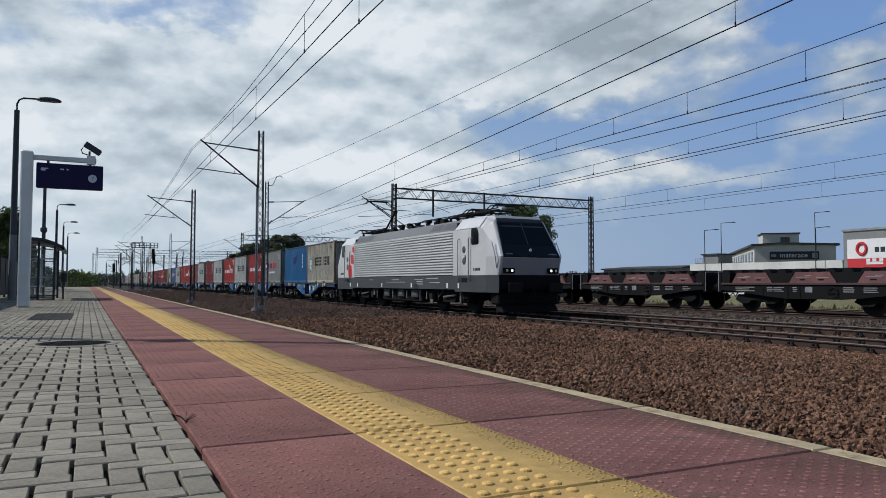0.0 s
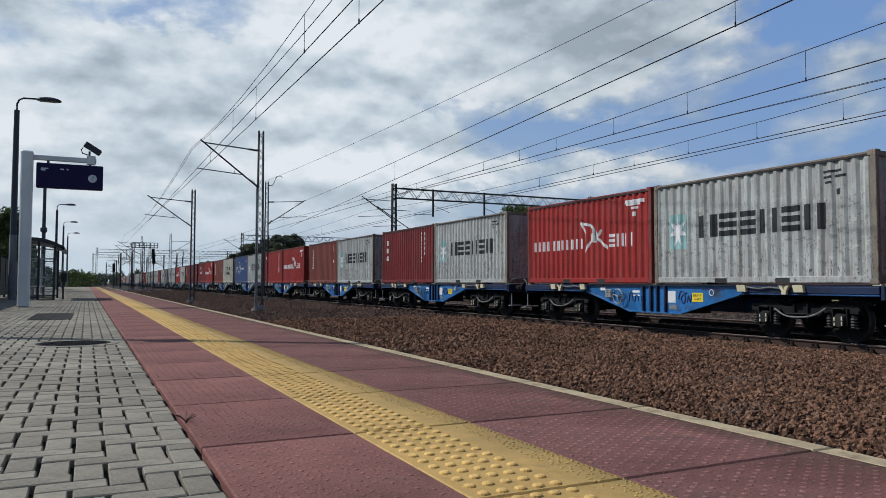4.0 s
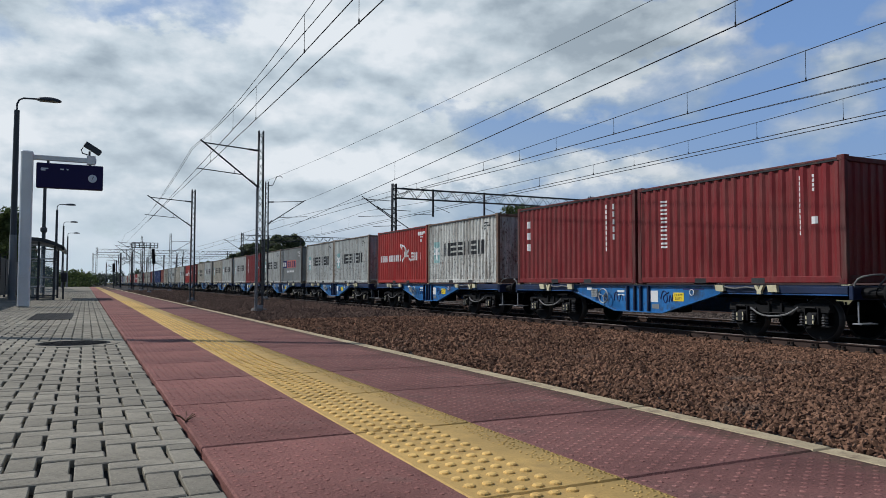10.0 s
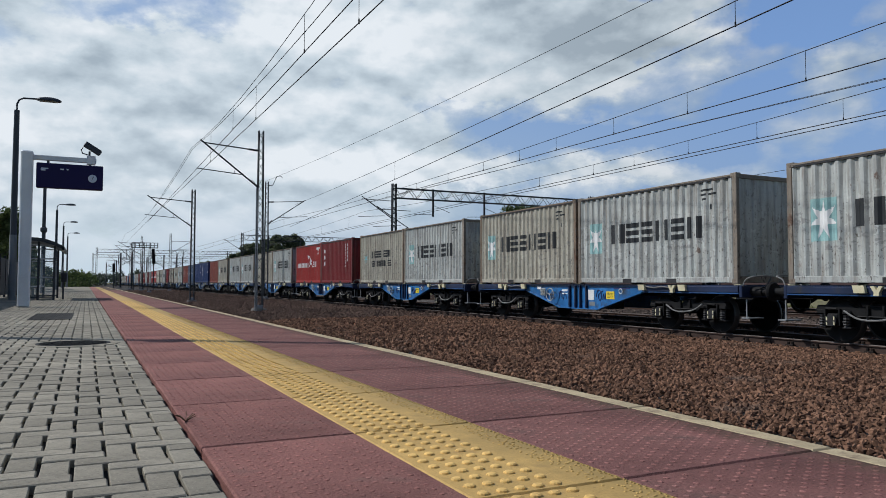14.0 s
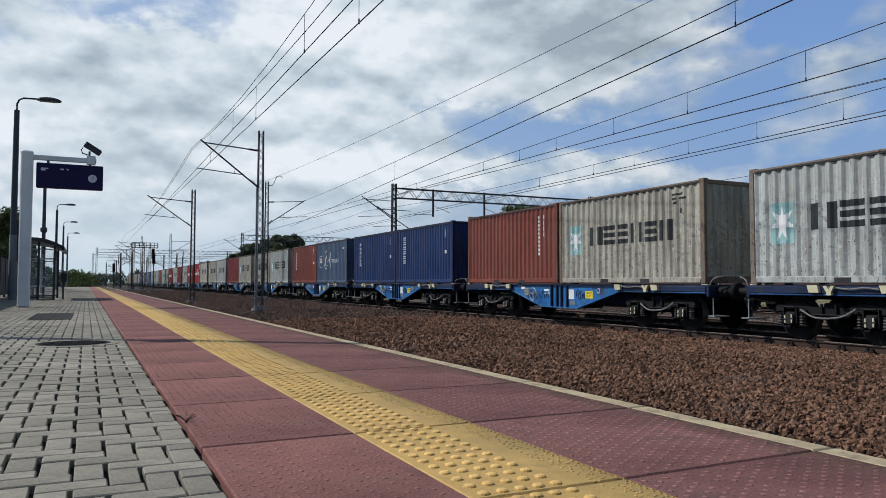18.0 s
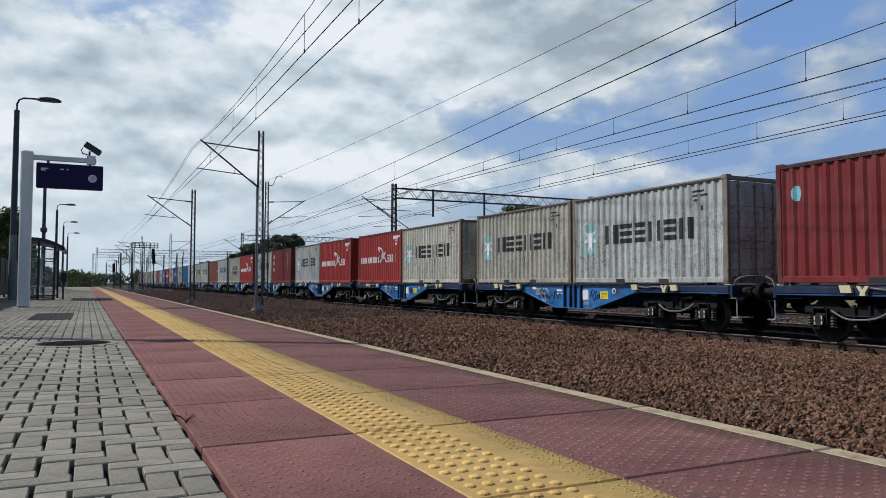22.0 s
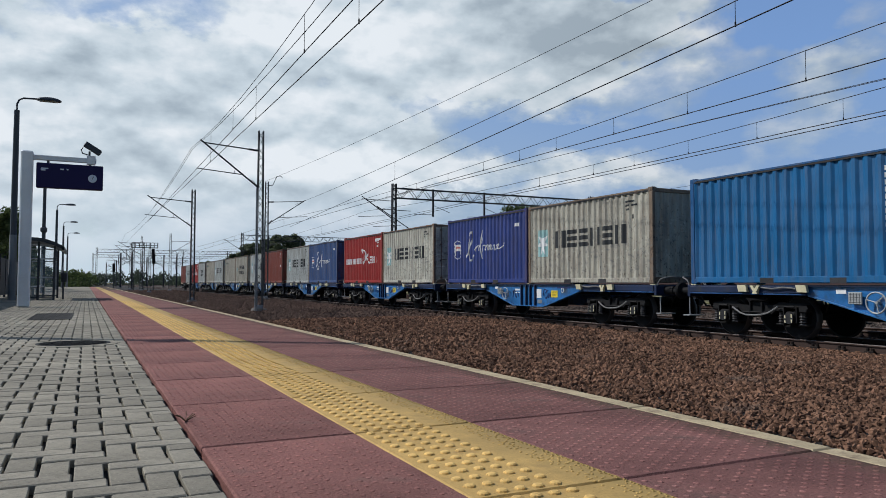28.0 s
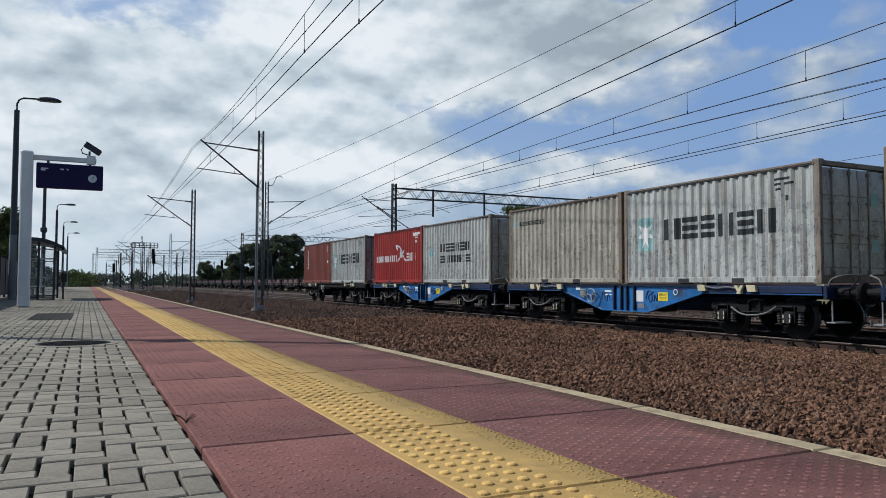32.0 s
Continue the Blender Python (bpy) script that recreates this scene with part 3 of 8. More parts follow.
MARKS = {
    "star": [("star_field", [U(0.53, 1.15, 0.88, 1.76)], CYAN_MARK, 0.004), ("star_shape", star(0.84, 1.32, 0.31, 1.36), WHITE_MARK, 0.007),
             ("wordmark", bars_word(1.52, 4.95, 1.13, 1.67, SIX, stem=0.33), BLACK_MARK, 0.004),
             ("code", [U(4.92, 5.34, 2.26, 2.31), U(4.92, 5.12, 2.15, 2.20), U(5.17, 5.42, 2.15, 2.20), U(4.95, 5.12, 2.04, 2.09), U(5.2, 5.3, 1.8, 1.92)], BLACK_MARK, 0.004)],
    "rows": [("star_shape", star(0.85, 1.30, 0.26), CYAN_MARK, 0.004),
                ("wordmark", bars_word(1.75, 4.35, 1.32, 1.66, SIX), BLACK_MARK, 0.004), ("wordmark", bars_word(1.75, 4.4, 0.86, 1.16, (1, 1, 1, 0.9, 1, 1, 1), (3, 2, 2, 1, 2, 2, 3), 0.3), BLACK_MARK, 0.004)],
    "line": [("star_shape", star(0.42, 2.05, 0.12), CYAN_MARK, 0.004), ("wordmark", bars_word(0.68, 2.15, 1.98, 2.12, (1.2, 1, 1, 1, 1, 1, 0.4, 1, 0.5, 1, 1)), BLACK_MARK, 0.004)],
    "two": [("wordmark", bars_word(0.42, 3.05, 1.05, 1.36, (1, 1, 1.2, 0.9, 1, 1, 1), (2, 1, 2, 1, 2, 1, 2), 0.2), WHITE_MARK, 0.004),
            ("wordmark", bars_word(4.3, 5.25, 1.05, 1.42, (0.9, 1, 1), (3, 2, 2), 0.2), WHITE_MARK, 0.004),
            ("flag_shape", brush(smooth_line([(2.98, 1.82), (3.50, 1.70), (3.66, 1.42), (4.22, 1.02)], 5), 0.085) + brush(smooth_line([(2.98, 1.82), (3.18, 1.48), (3.20, 1.25)], 4), 0.06) + brush(smooth_line([(3.16, 0.96), (3.42, 1.24), (3.72, 1.34), (3.90, 1.56)], 5), 0.085) + outline_strips(disc(3.62, 1.38, 0.17, 0.17, 10), 12), WHITE_MARK, 0.004),
            ("code", TINY + [U(4.95, 5.75, 2.22, 2.32)], WHITE_MARK, 0.004)],
    "ladder": [("wordmark", [U(0.88, 1.07, 2.16 - k * 0.217 - z - 0.05, 2.16 - k * 0.217 - z) for k in range(6) for z in (0.0, 0.095)], WHITE_MARK, 0.004), ("code", column(4.98, 2.28, 1.0, 0.05, 11), WHITE_MARK, 0.004), ("code", column(5.32, 2.28, 1.9, 0.05, 4) + [U(5.28, 5.42, 1.25, 1.4)], WHITE_MARK, 0.004)],
    "triple": [("wordmark", column(0.55, 2.1, 0.95, 0.2, 3, 0.6), WHITE_MARK, 0.004), ("code", column(4.78, 2.28, 0.9, 0.06, 9) + column(5.1, 2.28, 1.2, 0.05, 5), WHITE_MARK, 0.004)],
    "short": [("wordmark", bars_word(0.42, 1.08, 1.86, 2.18, (1, 1, 0.5), (2, 2, 1)), WHITE_MARK, 0.004), ("code", column(4.85, 2.28, 0.8, 0.07, 11) + column(5.2, 2.2, 1.2, 0.06, 5), WHITE_MARK, 0.004)],
    "round": [("round_mark", outline_strips([(CL - (2.35 + 0.24 * math.cos(a * 0.5236)), 1.92 + 0.27 * math.sin(a * 0.5236)) for a in range(12)], 10), WHITE_MARK, 0.004),
                 ("wordmark", bars_word(1.75, 3.3, 1.18, 1.44, (1, 1, 1, 1, 0.8, 0.8, 1, 1), (2, 1, 2, 1)), WHITE_MARK, 0.004), ("code", column(4.9, 2.2, 0.6, 0.07, 10) + column(5.2, 2.2, 1.0, 0.06, 6), WHITE_MARK, 0.004)],
    "field": [("logo_field", [U(0.82, 2.0, 1.12, 1.66)], NAVY_MARK, 0.004), ("logo_field", [U(2.0, 4.6, 1.12, 1.66)], PINK_MARK, 0.004),
             ("wordmark", bars_word(0.92, 1.9, 1.24, 1.54, (1, 1, 1), (2, 1, 2)), WHITE_MARK, 0.007), ("wordmark", bars_word(2.06, 4.5, 1.18, 1.58, (1, 0.8, 0.8, 0.5, 0.5, 0.8, 0.8, 0.9), (2, 3, 2, 1, 1, 3, 2, 2)), NAVY_MARK, 0.007),
             ("wordmark", bars_word(2.0, 3.9, 0.78, 0.92, (1,) * 10, (2, 1)), WHITE_MARK, 0.004), ("code", TINY, WHITE_MARK, 0.004)],
    "loop": [("round_mark", outline_strips(disc(0.85, 1.35, 0.34, 0.38), 26, [disc(0.85, 1.35, 0.315, 0.355)]), WHITE_MARK, 0.003), ("flag_shape", [U(0.66, 0.70, 1.10, 1.58), U(0.70, 1.06, 1.30, 1.56)], WHITE_MARK, 0.004),
             ("flag_shape", [U(0.74, 0.84, 1.30, 1.56), U(0.70, 1.06, 1.40, 1.47)], PINK_MARK, 0.006),
             ("wordmark", brush(SWASH_TALL, 0.075) + brush(SWASH_LOW, 0.04), WHITE_MARK, 0.004),
             ("code", [U(5.2, 5.5, 2.0, 2.12)], WHITE_MARK, 0.004)],
    "patch": [("faded_patch", [U(2.45, 3.2, 1.35, 1.85), U(3.2, 3.4, 1.55, 1.95)], NAVY_MARK, 0.004), ("code", column(4.85, 2.0, 1.0, 0.12, 4), WHITE_MARK, 0.004)],
    "code": [("code", column(4.9, 2.25, 0.9, 0.07, 10) + column(5.2, 2.25, 1.5, 0.06, 4), WHITE_MARK, 0.004)],
    "ring": [("round_mark", outline_strips([(CL - (0.5 + 0.13 * math.cos(a * 0.5236)), 1.92 + 0.16 * math.sin(a * 0.5236)) for a in range(12)], 8), CYAN_MARK, 0.004), ("code", column(5.0, 2.25, 1.2, 0.06, 7), WHITE_MARK, 0.004)],
    "slant": [("wordmark", column(0.55, 2.2, 0.7, 0.3, 3, 0.6), WHITE_MARK, 0.004), ("code", column(4.9, 2.25, 0.9, 0.07, 9), WHITE_MARK, 0.004)],
    "none": [],
}
MARK_MESH = {k: [(n, mark_mesh(n, r, m, o)) for n, r, m, o in v] for k, v in MARKS.items()}


def flat_wave_panel(bm, u0, u1, fixed, z0, z1, axis, out, pitch=0.26, depth=0.03):
    """A corrugated panel across u, facing out along the other level axis."""
    n = max(1, round((u1 - u0) / pitch))
    p = (u1 - u0) / n
    pts = []
    for k in range(n):
        for t, d in ((0, 0), (0.36, 0), (0.5, depth), (0.86, depth)):
            pts.append((u0 + (k + t) * p, d))
    pts.append((u1, 0))
    rows = []
    for z in (z0, z1):
        rows.append([bm.verts.new((u, fixed + d * out, z) if axis == "x" else (fixed + d * out, u, z)) for u, d in pts])
    for k in range(len(pts) - 1):
        bm.faces.new((rows[0][k], rows[0][k + 1], rows[1][k + 1], rows[1][k]))


def container_meshes():
    d = {}
    bm = bmesh.new()
    wall_strip(bm, 0.14, CL - 0.14, 0.16, CH - 0.10, 0.0, 0.004)
    rbox(bm, -HALF + 0.004, -HALF + 0.054, 0.135, CL - 0.135, 0.03, 0.165, 0.008)
    d["side_panel"] = finish(bm, "side_panel")
    bm = bmesh.new()
    ys = breaks(0.14, CL - 0.14)
    a = [bm.verts.new((HALF - 0.012 - wave(y), y, 0.16)) for y in ys]
    b = [bm.verts.new((HALF - 0.012 - wave(y), y, CH - 0.10)) for y in ys]
    for k in range(len(ys) - 1):
        bm.faces.new((a[k + 1], a[k], b[k], b[k + 1]))
    d["far_panel"] = finish(bm, "side_panel")
    bm = bmesh.new()
    n = 40
    for k in range(n):
        y0, y1 = 0.1 + (CL - 0.2) * k / n, 0.1 + (CL - 0.2) * (k + 1) / n
        z = CH - 0.03 - (0.02 if k % 2 else 0)
        box(bm, -HALF + 0.06, HALF - 0.06, y0, y1, z - 0.004, z)
    d["roof_panel"] = finish(bm, "roof_panel")
    bm = bmesh.new()
    flat_wave_panel(bm, -HALF + 0.1, HALF - 0.1, 0.03, 0.16, CH - 0.1, "x", 1)
    d["end_panel"] = finish(bm, "end_panel")
    bm = bmesh.new()
    for sx in (-1, 1):
        for y0 in (0, CL - 0.13):
            x0 = sx * HALF
            rbox(bm, min(x0, x0 - sx * 0.10), max(x0, x0 - sx * 0.10), y0, y0 + 0.13, 0.10, CH - 0.10, 0.012)
        x0 = sx * HALF
        rbox(bm, min(x0, x0 - sx * 0.06), max(x0, x0 - sx * 0.06), 0.12, CL - 0.12, CH - 0.075, CH - 0.03, 0.006)
        xi = x0 - sx * 0.003
        box(bm, min(xi, xi - sx * 0.05), max(xi, xi - sx * 0.05), 0.125, CL - 0.125, CH - 0.112, CH - 0.074)
        if sx > 0:
            rbox(bm, x0 - 0.054, x0 - 0.004, 0.12, CL - 0.12, 0.03, 0.165, 0.008)
    for y0 in (0.0, CL - 0.1):
        rbox(bm, -HALF + 0.09, HALF - 0.09, y0, y0 + 0.1, 0.03, 0.18, 0.008)
        rbox(bm, -HALF + 0.09, HALF - 0.09, y0, y0 + 0.1, CH - 0.13, CH - 0.03, 0.008)
    for y0 in (1.95, 3.65):
        box(bm, -HALF + 0.002, HALF - 0.002, y0, y0 + 0.36, 0.02, 0.135)
    me = finish(bm, "frame")
    me.materials.append(STEEL_GREY)
    me.materials.append(SEAM_SHADE)
    # the strip below the top rail and the pocket mouths get painted shade
    for p in me.polygons:
        if CH - 0.113 < p.center.z < CH - 0.076 and 0.13 < p.center.y < CL - 0.13 or 0.01 < p.center.z < 0.136 and (1.94 < p.center.y < 2.32 or 3.64 < p.center.y < 4.02) and abs(p.center.x) > HALF - 0.003:
            p.material_index = 1
    d["frame"] = me
    bm = bmesh.new()
    rbox(bm, -0.081, 0.081, -0.089, 0.089, 0, 0.118, 0.012)
    dish(bm, (-0.0815, 0, 0.06), "x", [(-0.003, 0.034), (0.004, 0.034)], 10)
    d["corner_casting"] = finish(bm, "corner_casting")
    bm = bmesh.new()
    edge = [(0.04, 0.0), (0.04, CH - 0.36), (0.0, CH - 0.36)]
    for z in (1.85, 1.35, 0.85, 0.35):
        edge += [(0.0, z + 0.20), (-0.018, z + 0.185), (-0.018, z - 0.185), (0.0, z - 0.20)]
    slab(bm, edge + [(0.0, 0.0)], -0.57, 0.57)
    me = finish(bm, "door")
    me.materials.append(STEEL_GREY)
    d["door"] = me
    bm = bmesh.new()
    rod(bm, (0, 0, -0.02), (0, 0, CH - 0.34), 0.017, 8)
    for z in (0.05, 0.8, 1.5, CH - 0.45):
        rbox(bm, -0.04, 0.04, -0.02, 0.03, z - 0.04, z + 0.04, 0.006)
    rod(bm, (0, -0.02, 0.85), (0.28, -0.02, 0.83), 0.014, 6)
    d["lock_rod"] = finish(bm, "lock_rod")
    return d


CM = container_meshes()
for me in CM.values():
    if not me.materials:
        me.materials.append(STEEL_GREY)


def painted(ob, material):
    ob.material_slots[0].link = "OBJECT"
    ob.material_slots[0].material = material
    return ob


COLOUR_WORDS = dict(cream="rust-chipped cream", rusty="rust-streaked grey", chalk="weathered grey-white", beige="yellowed grey", clean="clean light grey", grey="stained mid-grey", red="bright red", dred="dark red",
                    brown="oxide red-brown", blue="light blue", navy="navy blue", sblue="faded grey-blue", mblue="mid-blue", violet="violet-blue")
MARK_WORDS = dict(star="a pale star and black bars", rows="two rows of black bars", line="one small row of black bars", two="white bars and a flag", ladder="upright white bars",
                  triple="upright white bars", short="a short white mark", round="a round white mark", field="a navy and red field", loop="a white looping stroke", patch="a dark faded patch",
                  code="small white code bars", ring="a small cyan disc", slant="three slanted white marks", none="no markings")


bm = bmesh.new()
rbox(bm, -0.13, 0.13, -0.004, 0.004, -0.14, 0.14, 0.002)
DOOR_PLATE = finish(bm, "placard")
DOOR_PLATE.materials.append(PALE_CYAN)


def container(colour, marks, doors):
    mat = PAINTS[colour]
    lab = f"{COLOUR_WORDS[colour]} corrugated container with {MARK_WORDS[marks]}"
    c = thing("shipping_container", lab, "shipping container", "containers on the train")
    for key in ("side_panel", "far_panel", "roof_panel", "end_panel", "frame"):
        if key == "end_panel" and doors:
            continue
        o = painted(new(CM[key].name, CM[key]), FRAME_PAINTS[colour] if key == "frame" else mat)
        o.parent = c
    cast = FRAME_PAINTS[colour]
    for sx in (-1, 1):
        for y in (0.09, CL - 0.09):
            for z in (0, CH - 0.118):
                o = painted(new("corner_casting", CM["corner_casting"]), cast)
                o.parent, o.location = c, (sx * (HALF - 0.081) - 0.001 * (sx < 0), y, z)
                if sx > 0:
                    o.rotation_euler = (0, 0, math.pi)
                    o.location.x += 0.001
    if doors:
        for s in (-1, 1):
            o = painted(new("door", CM["door"]), mat)
            o.parent, o.location = c, (s * 0.585, 0.022, 0.19)
            if s > 0:
                for u, z, me in ((-0.05, 1.62, DOOR_PLATE), (-0.05, 0.62, DOOR_PLATE)):
                    p = new("placard", me)
                    p.parent, p.location = o, (u, -0.02, z)
            for u in (-0.28, 0.28):
                r = painted(new("lock_rod", CM["lock_rod"]), FRAME_PAINTS[colour])
                r.parent, r.location = o, (u, -0.036, 0)
    o = painted(new("end_panel", CM["back_panel"]), mat)
    o.parent = c
    for n, me in MARK_MESH[marks]:
        o = new(n, me)
        o.parent = c
        if n == "star_field" and colour != "clean":
            painted(o, PALE_CYAN)
        if n in ("wordmark", "code", "flag_shape"):
            tagged(o, kind="stuff")
    return c


bm = bmesh.new()
flat_wave_panel(bm, -HALF + 0.1, HALF - 0.1, CL - 0.03, 0.16, CH - 0.1, "x", -1)
CM["back_panel"] = finish(bm, "end_panel")
CM["back_panel"].materials.append(STEEL_GREY)

# leading and trailing container of each wagon: paint, markings, door end towards the front
LOADS = [
    ("beige star", "blue patch"), ("grey field", "red two"), ("chalk star", "red two"), ("chalk star", "dred triple"), ("chalk star", "brown ladder"),
    ("red two", "red short"), ("chalk star", "mblue loop"), ("cream rows d", "brown ladder"), ("red two", "dred round"), ("dred ladder", "dred triple"),
    ("rusty star", "red two"), ("chalk star", "chalk star"), ("grey field", "chalk star"), ("dred ladder", "chalk star"), ("chalk star", "beige star"),
    ("chalk star", "beige rows"), ("dred triple", "red two"), ("chalk star", "beige line"), ("chalk star", "chalk star"), ("beige star", "brown code"),
    ("navy ladder", "navy ladder"), ("sblue loop", "brown ladder"), ("chalk star", "beige star"), ("beige star d", "dred ring"), ("chalk star d", "beige star"),
    ("cream star", "red two"), ("red two", "chalk star"), ("dred slant", "chalk star"), ("red two d", "beige rows"), ("chalk star d", "brown ladder"),
    ("chalk star", "beige star"), ("clean star d", "blue code"), ("beige star", "violet loop"), ("cream star d", "red two"), ("mblue loop d", "chalk star"),
    ("brown ladder d", "chalk star"), ("beige rows d", "beige line"), ("chalk star d", "beige line"), ("chalk rows d", "red two"), ("chalk star d", "brown ladder"),
]

# ---- wagons ----
PITCH_W = 13.555
TRAIN_X, W0_MID, DECK_Z = 14.67, 48.62, 1.19


def run(t):
    """How far the train has gone at t seconds."""
    k = min(1.0, max(0.0, (t - 19) / 7))
    late = 0.14 * k * k * (3 - 2 * k) + 0.08 * math.exp(-((t - 9.5) / 3) ** 2)
    return 15.0269 * t + 0.045891 * t * t + 0.00039192 * t ** 3 - 0.0000061622 * t ** 4 - late


WHEEL_R = 0.46


def wheelset_mesh():
    bm = bmesh.new()
    rod(bm, (-0.98, 0, 0), (0.98, 0, 0), 0.07, 10)
    for s in (-1, 1):
        c = (s * 0.7535, 0, 0)
        dish(bm, c, "x", [(-0.062 * 1, 0.30 if s < 0 else 0.44), (-0.06, WHEEL_R - 0.03 if s < 0 else WHEEL_R + 0.028), (-0.03, WHEEL_R if s < 0 else WHEEL_R + 0.028), (0.03, WHEEL_R + 0.028 if s < 0 else WHEEL_R), (0.06, WHEEL_R + 0.028 if s < 0 else WHEEL_R - 0.03), (0.062, 0.44 if s < 0 else 0.30)], 20)
        dish(bm, (s * 0.835, 0, 0), "x", [(-0.03, 0.16), (0.03, 0.13)], 14)
    return finish(bm, "wheelset")


WHEELSET = wheelset_mesh()
WHEELSET.materials.append(STEEL_DARK)
WHEELSET.materials.append(TREAD)
for p in WHEELSET.polygons:
    if math.hypot(p.center.y, p.center.z) > 0.40:
        p.material_index = 1


def sub(name, me, parent, m=None, mat=None):
    o = new(name, me)
    o.parent = parent
    if m is not None:
        o.matrix_basis = m
    return o


WHEELS = []


def bogie(parent, y):
    bg_ = new("bogie")
    bg_.empty_display_size = 0.2
    bg_.parent, bg_.location = parent, (0, y, 0)
    for s in (-0.9, 0.9):
        w = new("wheelset", WHEELSET)
        w.parent = bg_
        w.matrix_parent_inverse = pose(0, s, WHEEL_R)
        WHEELS.append(w)
    for sx in (-1, 1):
        x = sx * 0.98
        bm = bmesh.new()
        # goose-neck frame: high over the axle boxes, hung low at the bolster
        slab(bm, [(-1.30, 0.66), (-1.26, 0.76), (-0.60, 0.80), (-0.42, 0.72), (0.42, 0.72), (0.60, 0.80), (1.26, 0.76), (1.30, 0.66), (0.56, 0.68), (0.36, 0.50), (-0.36, 0.50), (-0.56, 0.68)], x - 0.06, x + 0.06)
        for s in (-0.9, 0.9):
            rbox(bm, x - 0.11, x + 0.11, s - 0.13, s + 0.13, 0.34, 0.60, 0.03)
            for o in (-0.28, 0.28):
                rbox(bm, x - 0.08, x + 0.10, s + o - 0.10, s + o + 0.10, 0.30, 0.335, 0.008)
                rbox(bm, x - 0.08, x + 0.11, s + o - 0.10, s + o + 0.10, 0.59, 0.67, 0.012)
            for o in (-0.155, 0.155):
                box(bm, x - 0.12, x + 0.12, s + o - 0.012, s + o + 0.012, 0.36, 0.70)
            rod(bm, (x + sx * 0.13, s - 0.12, 0.70), (x + sx * 0.13, s + 0.12, 0.70), 0.022, 5)
        for o in (-0.16, 0.16):
            rod(bm, (x + sx * 0.09, o, 0.40), (x + sx * 0.09, o, 0.78), 0.03, 6)
        rod(bm, (x + sx * 0.10, -0.36, 0.56), (x + sx * 0.10, 0.36, 0.56), 0.018, 5)
        part("side_frame", bm, STEEL_DARK, bg_)
        for s in (-0.9, 0.9):
            bm = bmesh.new()
            dish(bm, (x + sx * 0.12, s, WHEEL_R), "x", [(-0.05, 0.12), (0.035, 0.11), (0.04, 0.05)], 14)
            for o, za, zb in ((-0.075, 0.37, 0.44), (-0.075, 0.47, 0.55), (0.085, 0.36, 0.42), (0.085, 0.46, 0.53)):
                box(bm, x + sx * 0.165 - 0.006, x + sx * 0.165 + 0.006, s + o - 0.014, s + o + 0.014, za, zb)
            cap = part("axle_cap", bm, AXLE_STEEL, bg_)
            cap.data.materials.append(CLAMP)
            for p in cap.data.polygons[-24:]:
                p.material_index = 1
        for s in (-0.9, 0.9):
            for o in (-0.26, 0.26):
                bm = bmesh.new()
                dish(bm, (x + sx * 0.03, s + o, 0.33), "z", [(0, 0.07)] + [(0.02 + 0.028 * k, 0.085 if k % 2 else 0.062) for k in range(7)] + [(0.24, 0.07)], 7)
                part("spring", bm, AXLE_STEEL, bg_)
        bm = bmesh.new()
        pipe(bm, smooth_line([(x + sx * 0.14, -0.62, 0.70), (x + sx * 0.17, -0.3, 0.53), (x + sx * 0.17, 0.25, 0.50), (x + sx * 0.14, 0.62, 0.66)], 4), 0.02)
        part("brake_hose", bm, HOSE_GREY, bg_, "pale flexible hose")
    bm = bmesh.new()
    rbox(bm, -0.95, 0.95, -0.22, 0.22, 0.55, 0.80, 0.03)
    part("bolster", bm, STEEL_DARK, bg_)
    return bg_


def wagon_buffer(parent, x, y, out):
    bm = bmesh.new()
    dish(bm, (x, y, 1.02), "y", [(0, 0.11), (out * 0.30, 0.11), (out * 0.30, 0.085), (out * 0.52, 0.085)], 14)
    b = part("buffer", bm, STEEL_DARK, parent)
    bm = bmesh.new()
    dish(bm, (x, y, 1.02), "y", [(out * 0.52, 0.21), (out * 0.56, 0.225), (out * 0.60, 0.20), (out * 0.615, 0.1)], 18)
    part("buffer_plate", bm, STEEL_DARK, b)


def text_mesh(body, size, material, spacing=1.0):
    cu = bpy.data.curves.new("lettering", "FONT")
    cu.body, cu.size, cu.align_x, cu.align_y, cu.space_character = body, size, "CENTER", "CENTER", spacing
    tmp = bpy.data.objects.new("lettering", cu)
    scene.collection.objects.link(tmp)
    bpy.context.view_layer.update()
    me = bpy.data.meshes.new_from_object(tmp)
    bpy.data.objects.remove(tmp)
    bpy.data.curves.remove(cu)
    me.materials.clear()
    me.materials.append(material)
    return me


HEAVY = text_mesh("HEAVY\nDUTY", 0.13, BLACK_MARK)
SIDE = pose(0, 0, 0, 90, 0, -90)


HW = 1.36     # the handwheel's place along the wagon
SCRAWLS = [smooth_line([(1.02, 0.72), (0.98, 0.92), (0.88, 0.95), (0.86, 0.74), (0.78, 0.72), (0.74, 0.86), (0.66, 0.86), (0.64, 0.72)], 4), smooth_line([(0.52, 0.72), (0.5, 0.86), (0.44, 0.86), (0.42, 0.72)], 4),
           smooth_line([(-0.86, 0.80), (-0.92, 0.98), (-1.04, 0.99), (-1.10, 0.80), (-1.02, 0.70), (-0.96, 0.86), (-1.16, 0.98)], 4), smooth_line([(-1.16, 0.72), (-1.2, 0.9), (-1.26, 0.74), (-1.3, 0.92)], 4)]


